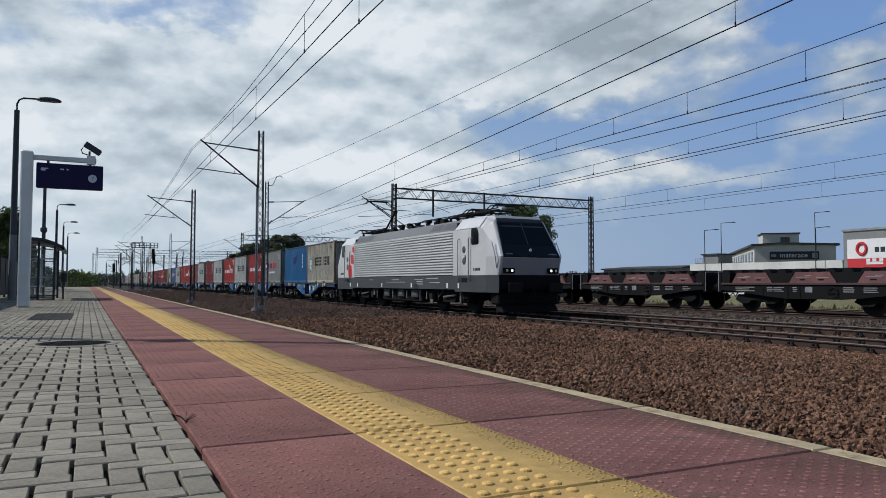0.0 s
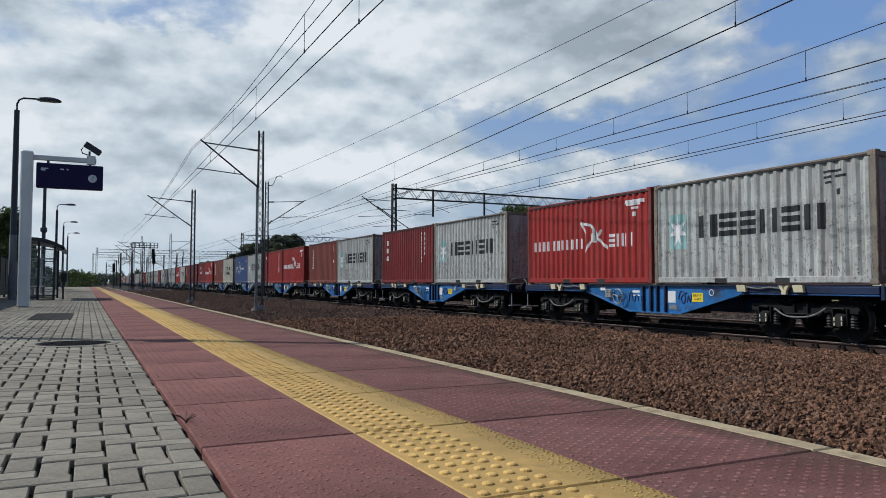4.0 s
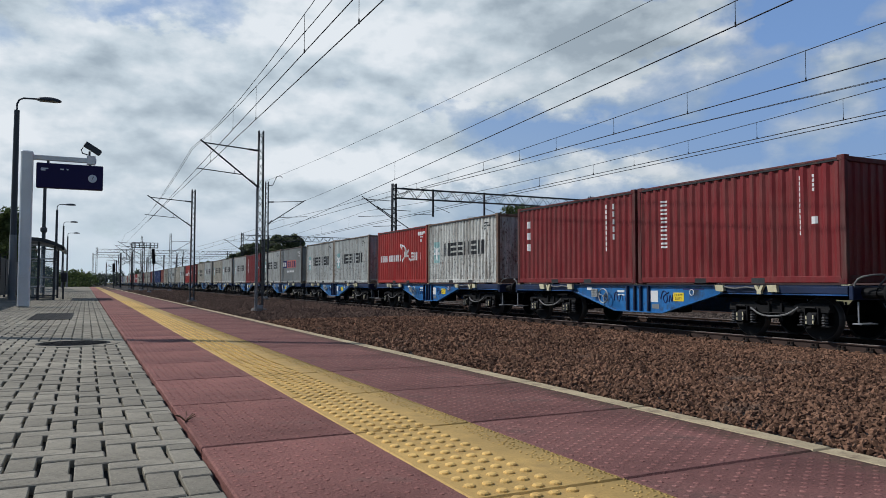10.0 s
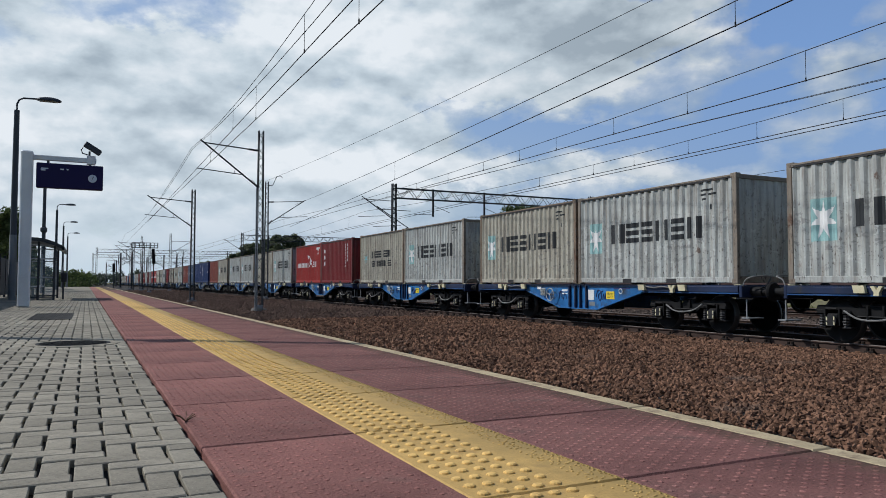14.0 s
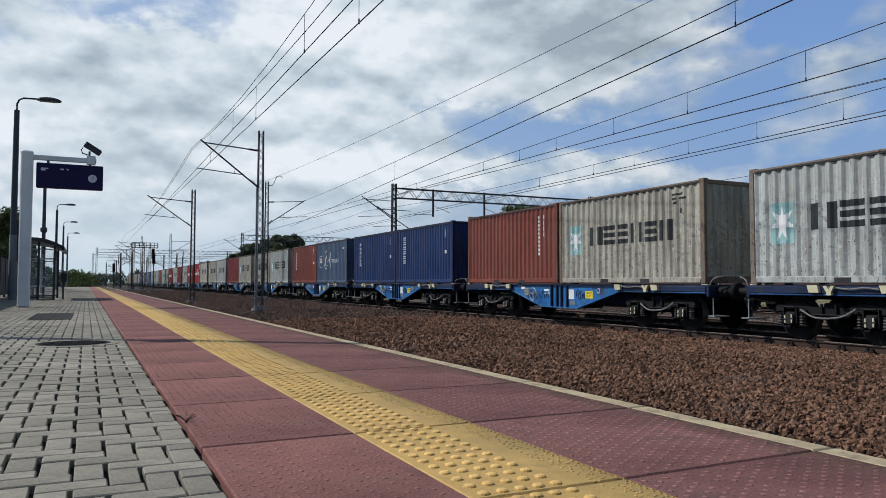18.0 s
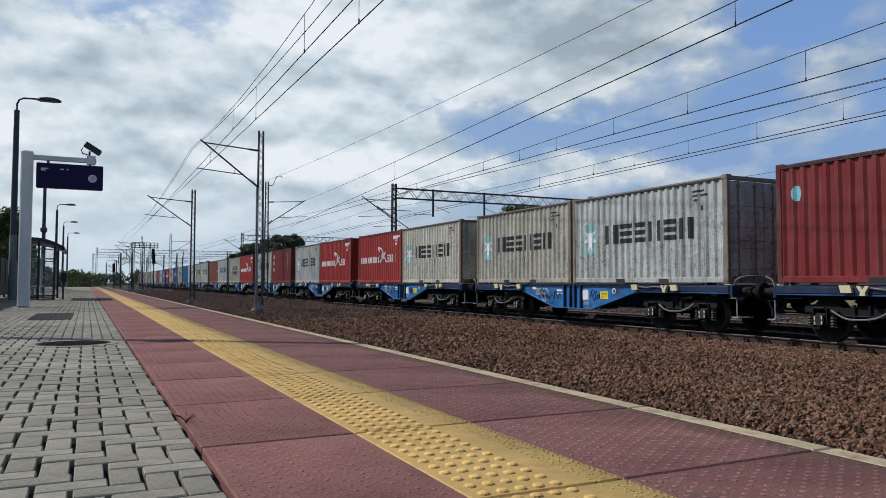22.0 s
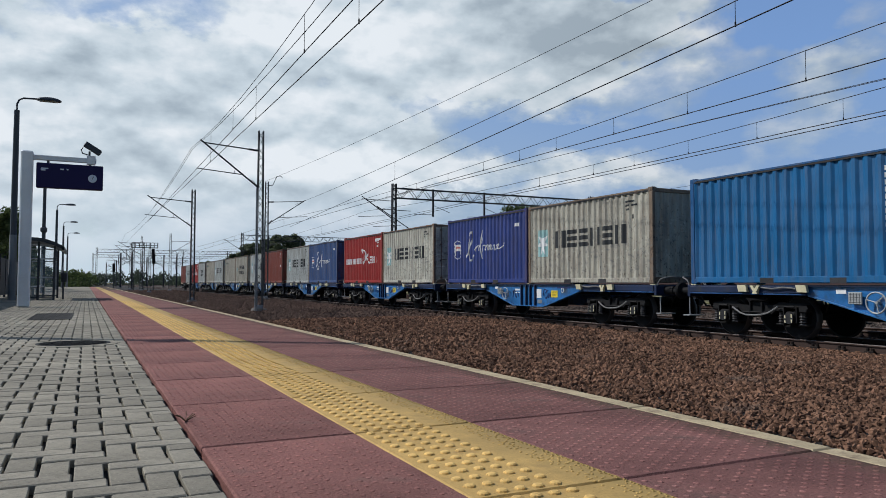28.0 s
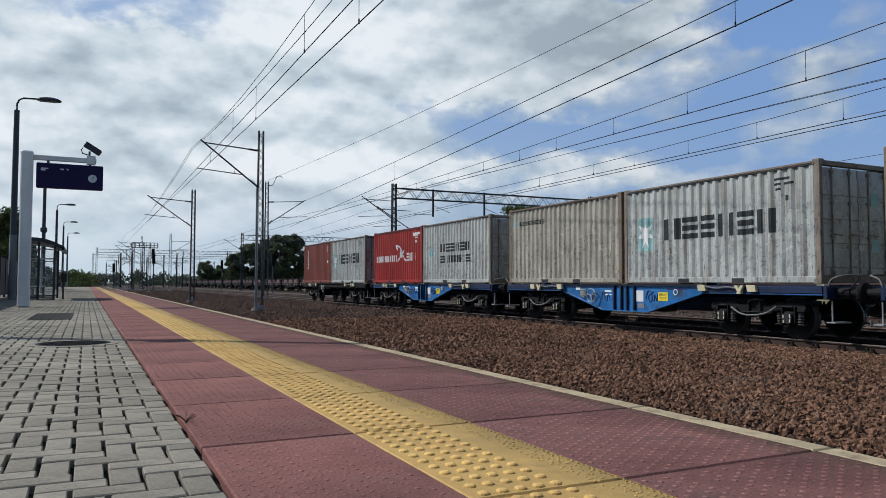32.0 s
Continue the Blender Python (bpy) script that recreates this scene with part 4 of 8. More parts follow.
def wagon(dark=False):
    paint_ = STEEL_DARK if dark else WAGON_BLUE
    lab = "dark grey flat container wagon with small wheels" if dark else "bright blue skeleton container wagon with fish-bellied side sills"
    w = thing("container_wagon", lab, "freight wagon", "wagons of the train")
    h = PITCH_W / 2 - 0.64
    for sx in (-1, 1):
        x = sx * 1.16
        bm = bmesh.new()
        web = [(-h, 0.97), (-2.85, 0.95), (-0.95, 0.44), (0.95, 0.44), (2.85, 0.95), (h, 0.97), (h, 1.14), (-h, 1.14)]
        if dark:
            web = [(-h, 0.95), (h, 0.95), (h, 1.14), (-h, 1.14)]
        slab(bm, web, x - 0.008, x + 0.008)
        lo = web[:6] if not dark else web[:2]
        for a, b in list(zip(lo, lo[1:]))[1:-1] if not dark else zip(lo, lo[1:]):
            slab(bm, [(a[0], a[1] - 0.012), (b[0], b[1] - 0.012), (b[0], b[1] + 0.012), (a[0], a[1] + 0.012)], x - 0.07, x + 0.07)
        sill = part("side_sill", bm, paint_, w)
        bm = bmesh.new()
        box(bm, x - 0.075, x + 0.075, -h, h, 1.141, 1.165)
        part("top_flange", bm, STEEL_DARK if dark else WAGON_NAVY, sill)
        for y0, y1 in ((-h, -2.9), (2.9, h)):
            bm = bmesh.new()
            rbox(bm, x - 0.085, x + 0.085, y0 + 0.01, y1, 0.992, 1.138, 0.01)
            part("end_rail", bm, STEEL_DARK if dark else WAGON_NAVY, sill)
            bm = bmesh.new()
            rbox(bm, x - 0.075, x + 0.075, y0 + 0.01, y1, 0.955, 0.985, 0.006)
            part("lower_lip", bm, STEEL_DARK if dark else WAGON_LIP, sill)
        bm = bmesh.new()
        rbox(bm, x - 0.08, x + 0.08, -2.9, 2.9, 1.166, 1.178, 0.003)
        part("deck_strip", bm, STEEL_DARK, sill)
        for y in ((-0.42, 0.42, -0.12, 0.12) if not dark else ()):
            bm = bmesh.new()
            rbox(bm, x + sx * 0.004, x + sx * 0.075, y - 0.03, y + 0.03, 0.46, 1.13, 0.008) if sx > 0 else rbox(bm, x - 0.075, x - 0.004, y - 0.03, y + 0.03, 0.46, 1.13, 0.008)
            # shade on the stiffener is put into its colour
            part("stiffener", bm, WAGON_NAVY, sill)
        if sx < 0:
            xs = x - 0.012
            plates = [("inspection_plate", -0.62, 0.86, 0.28, 0.30, WHITE_MARK, 0), ("inspection_plate", -0.66, 0.60, 0.26, 0.12, STEEL_GREY, 0), ("warning_plate", -1.50, 0.86, 0.36, 0.22, YELLOW_MARK, 0),
                      ("stencil_bar", 0.72, 0.98, 0.30, 0.06, WHITE_MARK, 0), ("stencil_bar", 0.72, 0.88, 0.30, 0.03, WHITE_MARK, 0), ("stencil_bar", -3.1, 1.065, 0.6, 0.04, WHITE_MARK, 0), ("data_plate", 2.15, 1.05, 0.22, 0.10, WHITE_MARK, 0), ("stencil_bar", -2.0, 1.06, 0.7, 0.035, NAVY_MARK, 0)]
            for nm, y, z, ww, hh, mt, _ in plates if not dark else ():
                bm = bmesh.new()
                box(bm, xs - 0.004, xs + 0.003, y - ww / 2, y + ww / 2, z - hh / 2, z + hh / 2)
                p = part(nm, bm, mt, sill)
            if not dark:
                t = sub("warning_words", HEAVY, sill, pose(xs - 0.007, -1.50, 0.86) @ SIDE)
                t.scale = (0.7, 0.7, 0.7)
            if not dark:
                bm = bmesh.new()
                pipe(bm, [(xs - 0.002, -1.95 + 0.07 * math.cos(k * math.pi / 10), 0.98 + 0.07 * math.sin(k * math.pi / 10)) for k in range(21)], 0.012, 4)
                part("ring_mark", bm, WHITE_MARK, sill)
            if not dark:
                bm = bmesh.new()
                for pts in SCRAWLS:
                    pipe(bm, [(xs - 0.002, y, z) for y, z in pts], 0.014, 4)
                tagged(part("graffiti", bm, NAVY_MARK, sill, "dark blue scrawled graffiti"), kind="stuff")
            # round handwheel of the hand brake
            bm = bmesh.new()
            n = 20
            ring = [(x - 0.13, HW + 0.2 * math.cos(k * 2 * math.pi / n), 0.84 + 0.2 * math.sin(k * 2 * math.pi / n)) for k in range(n + 1)]
            pipe(bm, ring, 0.018, 5)
            for k in range(3):
                a = k * 2 * math.pi / 3 + 0.3
                rod(bm, (x - 0.12, HW, 0.84), (x - 0.13, HW + 0.2 * math.cos(a), 0.84 + 0.2 * math.sin(a)), 0.014, 5)
            rod(bm, (x, HW, 0.84), (x - 0.14, HW, 0.84), 0.03, 8)
            part("handwheel", bm, HANDWHEEL, w, "pale round handwheel")
            for y in (-4.42, -4.08, -2.95, 2.95, 4.12, 4.48):
                bm = bmesh.new()
                if 4.0 < abs(y) < 4.2:
                    slab(bm, [(y - 0.13, 1.16), (y - 0.05, 1.16), (y, 1.08), (y + 0.05, 1.16), (y + 0.13, 1.16), (y + 0.05, 1.03), (y + 0.06, 0.97), (y - 0.06, 0.97), (y - 0.05, 1.03)], x - 0.16, x - 0.085)
                else:
                    slab(bm, [(y - 0.11, 1.17), (y + 0.13, 1.17), (y + 0.09, 1.02), (y - 0.14, 1.02)], x - 0.16, x - 0.085)
                part("tie_clamp", bm, CLAMP, w, "cream-painted folding clamp")
            for y in (-3.5, 3.6):
                bm = bmesh.new()
                pipe(bm, smooth_line([(x - 0.12, y - 0.5, 1.09), (x - 0.13, y - 0.2, 1.12), (x - 0.13, y + 0.1, 1.09), (x - 0.12, y + 0.45, 1.13)], 3), 0.018, 6)
                part("brake_pipe", bm, HOSE_GREY, w)
            bm = bmesh.new()
            rbox(bm, x - 0.11, x - 0.076, 1.66, 1.94, 0.80, 1.04, 0.01)
            rb = part("release_box", bm, HANDWHEEL, w, "pale grey panel with dark ruled lines")
            bm = bmesh.new()
            for k in range(4):
                box(bm, x - 0.1125, x - 0.1095, 1.68, 1.92, 0.835 + k * 0.05, 0.842 + k * 0.05)
                box(bm, x - 0.1128, x - 0.1095, 1.70 + k * 0.06, 1.707 + k * 0.06, 0.82, 1.02)
            tagged(part("ruled_lines", bm, BLACK_MARK, rb), kind="stuff")
    for s in (-1, 1):
        bm = bmesh.new()
        y0 = s * h
        rbox(bm, -1.23, 1.23, min(y0, y0 + s * 0.09), max(y0, y0 + s * 0.09), 0.88, 1.16, 0.012)
        part("end_beam", bm, STEEL_DARK if dark else WAGON_NAVY, w)
        for x in (-0.875, 0.875):
            wagon_buffer(w, x, y0 + s * 0.088, s)
        bm = bmesh.new()
        pipe(bm, [(-1.12, y0 + s * 0.12, 0.85), (-1.12, y0 + s * 0.12, 0.42), (-0.72, y0 + s * 0.12, 0.42)], 0.018)
        rbox(bm, -1.22, -0.72, y0 + s * 0.05 if s > 0 else y0 - 0.25, y0 + s * 0.25 if s > 0 else y0 - 0.05, 0.40, 0.43, 0.006)
        part("step", bm, STEEL_GREY, w, "grey shunter's step")
        bm = bmesh.new()
        pipe(bm, smooth_line([(-1.18, y0 + s * 0.06, 1.08), (-1.17, y0 + s * 0.14, 1.28), (-1.12, y0 + s * 0.34, 1.36), (-0.6, y0 + s * 0.36, 1.36), (-0.55, y0 + s * 0.12, 1.1)], 3), 0.018)
        part("handrail", bm, HOSE_GREY, w)
        bm = bmesh.new()
        pipe(bm, [(0, y0 + s * 0.05, 1.0), (0, y0 + s * 0.4, 0.98), (0, y0 + s * 0.63, 0.96)], 0.045)
        part("coupler", bm, STEEL_DARK, w)
        bm = bmesh.new()
        pipe(bm, [(0.3, y0, 0.95), (0.32, y0 + s * 0.3, 0.6), (0.1, y0 + s * 0.6, 0.62)], 0.025)
        part("air_hose", bm, STEEL_DARK, w)
    bm = bmesh.new()
    for x in (-0.35, 0.35):
        box(bm, x - 0.06, x + 0.06, -h, h, 0.86, 1.12)
    for y in (-6.0, -4.3, -3.0, -0.05, 3.0, 4.3, 6.0):
        box(bm, -1.15, 1.15, y - 0.09, y + 0.09, 0.95, 1.13)
    part("centre_sill", bm, STEEL_DARK, w)
    bm = bmesh.new()
    rod(bm, (-0.3, 0.9, 0.62), (-0.3, 2.2, 0.62), 0.19, 14)
    part("air_tank", bm, STEEL_DARK, w)
    bm = bmesh.new()
    rbox(bm, -0.9, -0.4, -1.2, -0.6, 0.45, 0.8, 0.02)
    part("brake_box", bm, STEEL_DARK, w)
    for y in (-4.3, 4.3):
        bogie(w, y)
    for y in (-6.05, -0.05, 0.05, 6.05):
        bm = bmesh.new()
        for x in (-1.13, 1.13):
            rbox(bm, x - 0.07, x + 0.07, y - 0.09, y + 0.09, 1.16, 1.19, 0.006)
        tagged(part("container_spigot", bm, CLAMP, w), kind="stuff")
    return w


MOVING = []      # (thing, x, y at the start, z)
wagon_first = wagon()
wagon_last = wagon(True)
for i, (lead, trail) in enumerate(LOADS):
    mid = W0_MID + PITCH_W * i
    if i == 0:
        w = wagon_first
    elif i == len(LOADS) - 1:
        w = wagon_last
    else:
        w = copy_thing(wagon_first, pose(TRAIN_X, mid, 0))
        WHEELS += [o for o in w.children_recursive if o.name.startswith("wheelset")]
    MOVING.append((w, TRAIN_X, mid, 0))
    for spec, y in ((lead, mid - 0.05 - CL), (trail, mid + 0.05)):
        bits = spec.split()
        c = container(bits[0], bits[1], len(bits) > 2)
        MOVING.append((c, TRAIN_X, y, DECK_Z))


# ---- clouds and haze, far behind everything ----
def cloud_material(radius):
    m = bpy.data.materials.new("cloud_and_haze")
    m.use_nodes = True
    n, l = m.node_tree.nodes, m.node_tree.links
    n.clear()
    tc = n.new("ShaderNodeTexCoord")
    sc = n.new("ShaderNodeVectorMath")
    sc.operation = "SCALE"
    sc.inputs["Scale"].default_value = 1 / radius
    l.new(tc.outputs["Object"], sc.inputs[0])
    way = sc.outputs[0]

    def calc(op, a, b=0.0):
        x = n.new("ShaderNodeMath")
        x.operation = op
        for k, v in enumerate((a, b)):
            if isinstance(v, bpy.types.NodeSocket):
                l.new(v, x.inputs[k])
            else:
                x.inputs[k].default_value = v
        return x.outputs[0]

    def along(vec):
        x = n.new("ShaderNodeVectorMath")
        x.operation = "DOT_PRODUCT"
        x.inputs[1].default_value = vec
        l.new(way, x.inputs[0])
        return x.outputs["Value"]
    ahead = calc("MAXIMUM", along((math.sin(YAW), math.cos(YAW), 0)), 0.1)
    u = calc("DIVIDE", along((math.cos(YAW), -math.sin(YAW), 0)), ahead)
    v = calc("DIVIDE", along((0, 0, 1)), ahead)
    # the outlines are torn by a slow noise
    wu = calc("ADD", u, calc("MULTIPLY", calc("SUBTRACT", noise_node(n, l, way, 9.0, 5, 0.6), 0.5), 0.22))
    wv = calc("ADD", v, calc("MULTIPLY", calc("SUBTRACT", noise_node(n, l, way, 13.0, 5, 0.6, (1, 1, 1.6)), 0.5), 0.10))

    def banks(rows):
        """Soft heaps at (u, v) with half widths."""
        total = 0.0
        for u0, v0, ru, rv in rows:
            a = calc("MULTIPLY", calc("SUBTRACT", wu, u0), 0.72 / ru)
            b = calc("MULTIPLY", calc("SUBTRACT", wv, v0), 0.72 / rv)
            d = calc("ADD", calc("MULTIPLY", a, a), calc("MULTIPLY", b, b))
            total = calc("ADD", total, calc("POWER", 2.718, calc("MULTIPLY", d, -1.0)))
        return total
    gaps = banks(((0.076, 0.213, 0.10, 0.035), (-0.396, 0.382, 0.103, 0.022), (0.518, 0.364, 0.047, 0.048), (0.258, 0.4, 0.055, 0.014)))
    bellies = banks(((-0.45, 0.298, 0.094, 0.025), (-0.386, 0.235, 0.086, 0.022), (0.171, 0.327, 0.157, 0.044), (-0.057, 0.198, 0.07, 0.016), (0.195, 0.363, 0.087, 0.032)))
    crests = banks(((-0.514, 0.338, 0.087, 0.021), (-0.309, 0.319, 0.059, 0.029), (-0.081, 0.347, 0.118, 0.044), (0.38, 0.372, 0.063, 0.026), (-0.127, 0.157, 0.086, 0.022), (-0.549, 0.203, 0.086, 0.04)))
    heaps = banks(((0.335, 0.352, 0.150, 0.052), (0.16, 0.305, 0.12, 0.04), (0.326, 0.158, 0.086, 0.016), (0.146, 0.153, 0.094, 0.017), (0.564, 0.316, 0.047, 0.026), (0.586, 0.257, 0.055, 0.024), (-0.127, 0.153, 0.094, 0.024), (-0.049, 0.196, 0.086, 0.024)))
    veils = banks(((0.28, 0.248, 0.102, 0.021), (0.46, 0.21, 0.12, 0.02)))

    def puffs(scale, lift):
        mp = n.new("ShaderNodeVectorMath")
        mp.operation = "ADD"
        mp.inputs[1].default_value = (0, 0, lift)
        l.new(way, mp.inputs[0])
        return noise_node(n, l, mp.outputs[0], scale, 6, 0.48, (1, 1, 1.7))
    big, mid = puffs(4.2, 0), puffs(10.0, 0)
    # lit from above: a puff is pale where it thins upwards and grey where more cloud lies over it
    relief = calc("ADD", calc("MULTIPLY", calc("SUBTRACT", mid, puffs(10.0, 0.014)), 1.25), calc("MULTIPLY", calc("SUBTRACT", big, puffs(4.2, 0.035)), 1.2))
    fine = noise_node(n, l, way, 30.0, 6, 0.6, (1, 1, 2.2))
    # an open blue wedge over the yards, closed cloud over the station
    wedge = calc("ADD", calc("MULTIPLY", wu, 2.7), calc("ADD", calc("MULTIPLY", wv, -3.9), 0.55))
    bias = ramp(n, l, calc("ADD", calc("MULTIPLY", wedge, 0.4), 0.5), [(0.25, 0.36), (0.5, 0.22), (0.60, 0.06), (0.8, 0.0)])
    dens = calc("ADD", calc("ADD", calc("MULTIPLY", big, 0.45), calc("MULTIPLY", mid, 0.45)), calc("ADD", bias, calc("MULTIPLY", fine, 0.10)))
    dens = calc("ADD", dens, calc("SUBTRACT", calc("MULTIPLY", heaps, 0.20), calc("MULTIPLY", gaps, 0.24)))
    dens = calc("ADD", dens, calc("MULTIPLY", veils, 0.09))
    cover = ramp(n, l, dens, [(0.56, 0.0), (0.66, 0.65), (0.76, 1.0)])
    tone = calc("ADD", calc("ADD", relief, calc("MULTIPLY", fine, 0.24)), calc("ADD", calc("MULTIPLY", mid, 0.28), 0.30))
    tone = calc("ADD", tone, calc("SUBTRACT", calc("MULTIPLY", crests, 0.18), calc("MULTIPLY", bellies, 0.17)))
    col = ramp(n, l, tone, [(0.20, (0.40, 0.47, 0.525)), (0.50, (0.605, 0.68, 0.725)), (0.78, (0.84, 0.87, 0.885))])
    haze = ramp(n, l, v, [(0.0, 0.92), (0.10, 0.80), (0.24, 0.62), (0.40, 0.55)])
    haze_col = ramp(n, l, calc("ADD", u, 0.5), [(0.05, (0.60, 0.69, 0.75)), (0.45, (0.385, 0.485, 0.61)), (0.95, (0.25, 0.36, 0.58))])
    haze_col = blend(n, l, ramp(n, l, v, [(0.10, 0.0), (0.34, 0.85)]), haze_col, (0.235, 0.41, 0.79))
    col = blend(n, l, 1.0, col, ramp(n, l, calc("ADD", u, 0.5), [(0.45, 1.0), (0.95, 0.80)]), "MULTIPLY")
    tint = blend(n, l, ramp(n, l, v, [(0.02, 1.0), (0.13, 0.0)]), col, haze_col)
    # where there is no cloud the haze alone shows
    tint = blend(n, l, cover, haze_col, tint)
    alpha = calc("MAXIMUM", cover, haze)
    em = n.new("ShaderNodeEmission")
    l.new(tint, em.inputs["Color"])
    em.inputs["Strength"].default_value = 1.12
    tr = n.new("ShaderNodeBsdfTransparent")
    mx = n.new("ShaderNodeMixShader")
    l.new(alpha, mx.inputs[0])
    l.new(tr.outputs[0], mx.inputs[1])
    l.new(em.outputs[0], mx.inputs[2])
    out = n.new("ShaderNodeOutputMaterial")
    l.new(mx.outputs[0], out.inputs[0])
    return m


SKY_R = 4600
bm = bmesh.new()
grid = []
for a in range(-34, 88, 4):
    grid.append([bm.verts.new((SKY_R * math.cos(radians(e)) * math.sin(radians(a)), SKY_R * math.cos(radians(e)) * math.cos(radians(a)), SKY_R * math.sin(radians(e)))) for e in range(-2, 36, 3)])
for p, q in zip(grid, grid[1:]):
    for k in range(len(p) - 1):
        bm.faces.new((p[k], q[k], q[k + 1], p[k + 1]))
cloud = setting("backdrop_clouds", bm, cloud_material(SKY_R), "broken grey and white summer clouds over pale haze")
cloud.data.shade_smooth()
DRIFTING = [(cloud, 2.4)]

# ---- platform ----
bm = bmesh.new()
box(bm, PLAT_X0, PLAT_EDGE - 0.10, -20, PLAT_END, -0.62, PLAT_Z - 0.08)
setting("platform_body", bm, CONCRETE, "concrete body of the station platform")
bm = bmesh.new()
box(bm, PLAT_EDGE - 0.10, PLAT_EDGE + 0.04, -20, PLAT_END, -0.5, PLAT_Z - 0.18)
setting("platform_wall", bm, CONCRETE, "grey concrete platform retaining wall")


# ---- catenary ----
def insulator(bm, a, b):
    a, b = Vector(a), Vector(b)
    for k in range(5):
        p = a.lerp(b, (k + 0.5) / 5)
        d = (b - a) * 0.06
        rod(bm, p - d, p + d, 0.055, 8)


def catenary_mast(x, y, top, twin=False, left=0.0, right=0.0, wz=5.83, base=-0.12, foot=0.42, hook=False, leg=0.033):
    """A lattice mast with a cantilever reaching left or right over a track."""
    m = thing("catenary_mast", "tall grey steel lattice mast holding overhead wires on a bracket", "catenary mast", "masts of the overhead line", pose(x, y, 0))
    bm = bmesh.new()
    lattice(bm, 0, 0, base, top, foot, 0.20, foot * 0.8, 0.16, 0.36, 0.015, leg)
    part("lattice", bm, MAST_STEEL, m)
    bm = bmesh.new()
    rbox(bm, -0.30, 0.30, -0.30, 0.30, base - 0.5, base + 0.14, 0.03)
    part("foundation", bm, CONCRETE, m)
    bm = bmesh.new()
    rbox(bm, -foot * 0.55, foot * 0.55, -foot * 0.5, foot * 0.5, base + 0.13, base + 0.30, 0.02)
    part("foot_plate", bm, STEEL_GREY, m)
    for reach in (left, right):
        if not reach:
            continue
        s = 1 if reach > 0 else -1
        bm = bmesh.new()
        pipe(bm, [(s * 0.12, 0, wz), (reach, 0, wz + 2.0)], 0.035, 6)
        pipe(bm, [(s * 0.12, 0, wz + 1.70), (reach * 0.95, 0, wz + 1.88)], 0.028, 6)
        pipe(bm, [(reach * 0.32, 0, wz + 0.54), (reach * 1.05, 0, wz + 0.70)], 0.022, 6)
        pipe(bm, [(reach * 0.45, 0, wz + 0.56), (reach * 0.42, 0, wz + 0.80)], 0.014, 5)
        part("bracket", bm, MAST_DARK, m)
        bm = bmesh.new()
        insulator(bm, (s * 0.15, 0, wz + 1.70), (s * 0.55, 0, wz + 1.73))
        part("insulator", bm, MAST_DARK, m, "dark ribbed insulator")
        bm = bmesh.new()
        insulator(bm, (s * 0.15, 0, wz + 0.02), (s * 0.45, 0, wz + 0.3))
        part("insulator", bm, MAST_DARK, m, "dark ribbed insulator")
    if hook:
        bm = bmesh.new()
        pipe(bm, [(0.1, 0, top - 0.3), (0.45, 0, top - 0.25), (0.75, 0, top + 0.45), (1.05, 0, top + 0.5), (1.2, 0, top + 0.35)], 0.03, 6)
        part("guide_arm", bm, MAST_DARK, m)
    if twin:
        bm = bmesh.new()
        for dx, dy, z1 in twin:
            rod(bm, (dx, dy, base - 0.1), (dx, dy, z1), 0.026, 10, 0.024)
        part("anchor_pole", bm, STEEL_GREY, m, "pale round pole beside the mast")
    return m


catenary_mast(7.15, 33.9, 8.25, [(-0.25, -0.35, 5.55), (-0.17, -0.35, 5.55)], left=-2.7, wz=5.62, foot=0.30)
catenary_mast(12.35, 56.2, 9.0, left=0, right=3.05, wz=5.72, foot=0.30, hook=True)
catenary_mast(6.5, 52.4, 7.6, left=-2.95, wz=5.05, foot=0.26, leg=0.05)
catenary_mast(11.4, 118.0, 8.7, right=3.3, wz=5.72)
catenary_mast(7.6, 122.0, 8.4, left=-3.4, wz=5.5)
catenary_mast(7.2, 100.0, 6.2, left=0, right=0)
catenary_mast(6.9, 140.0, 8.2, left=-2.6)
catenary_mast(11.4, 180.0, 8.4, right=3.3, wz=5.72)
catenary_mast(7.0, 190.0, 8.2, left=-2.8)
catenary_mast(12.6, 205.0, 8.2, left=-2.4)


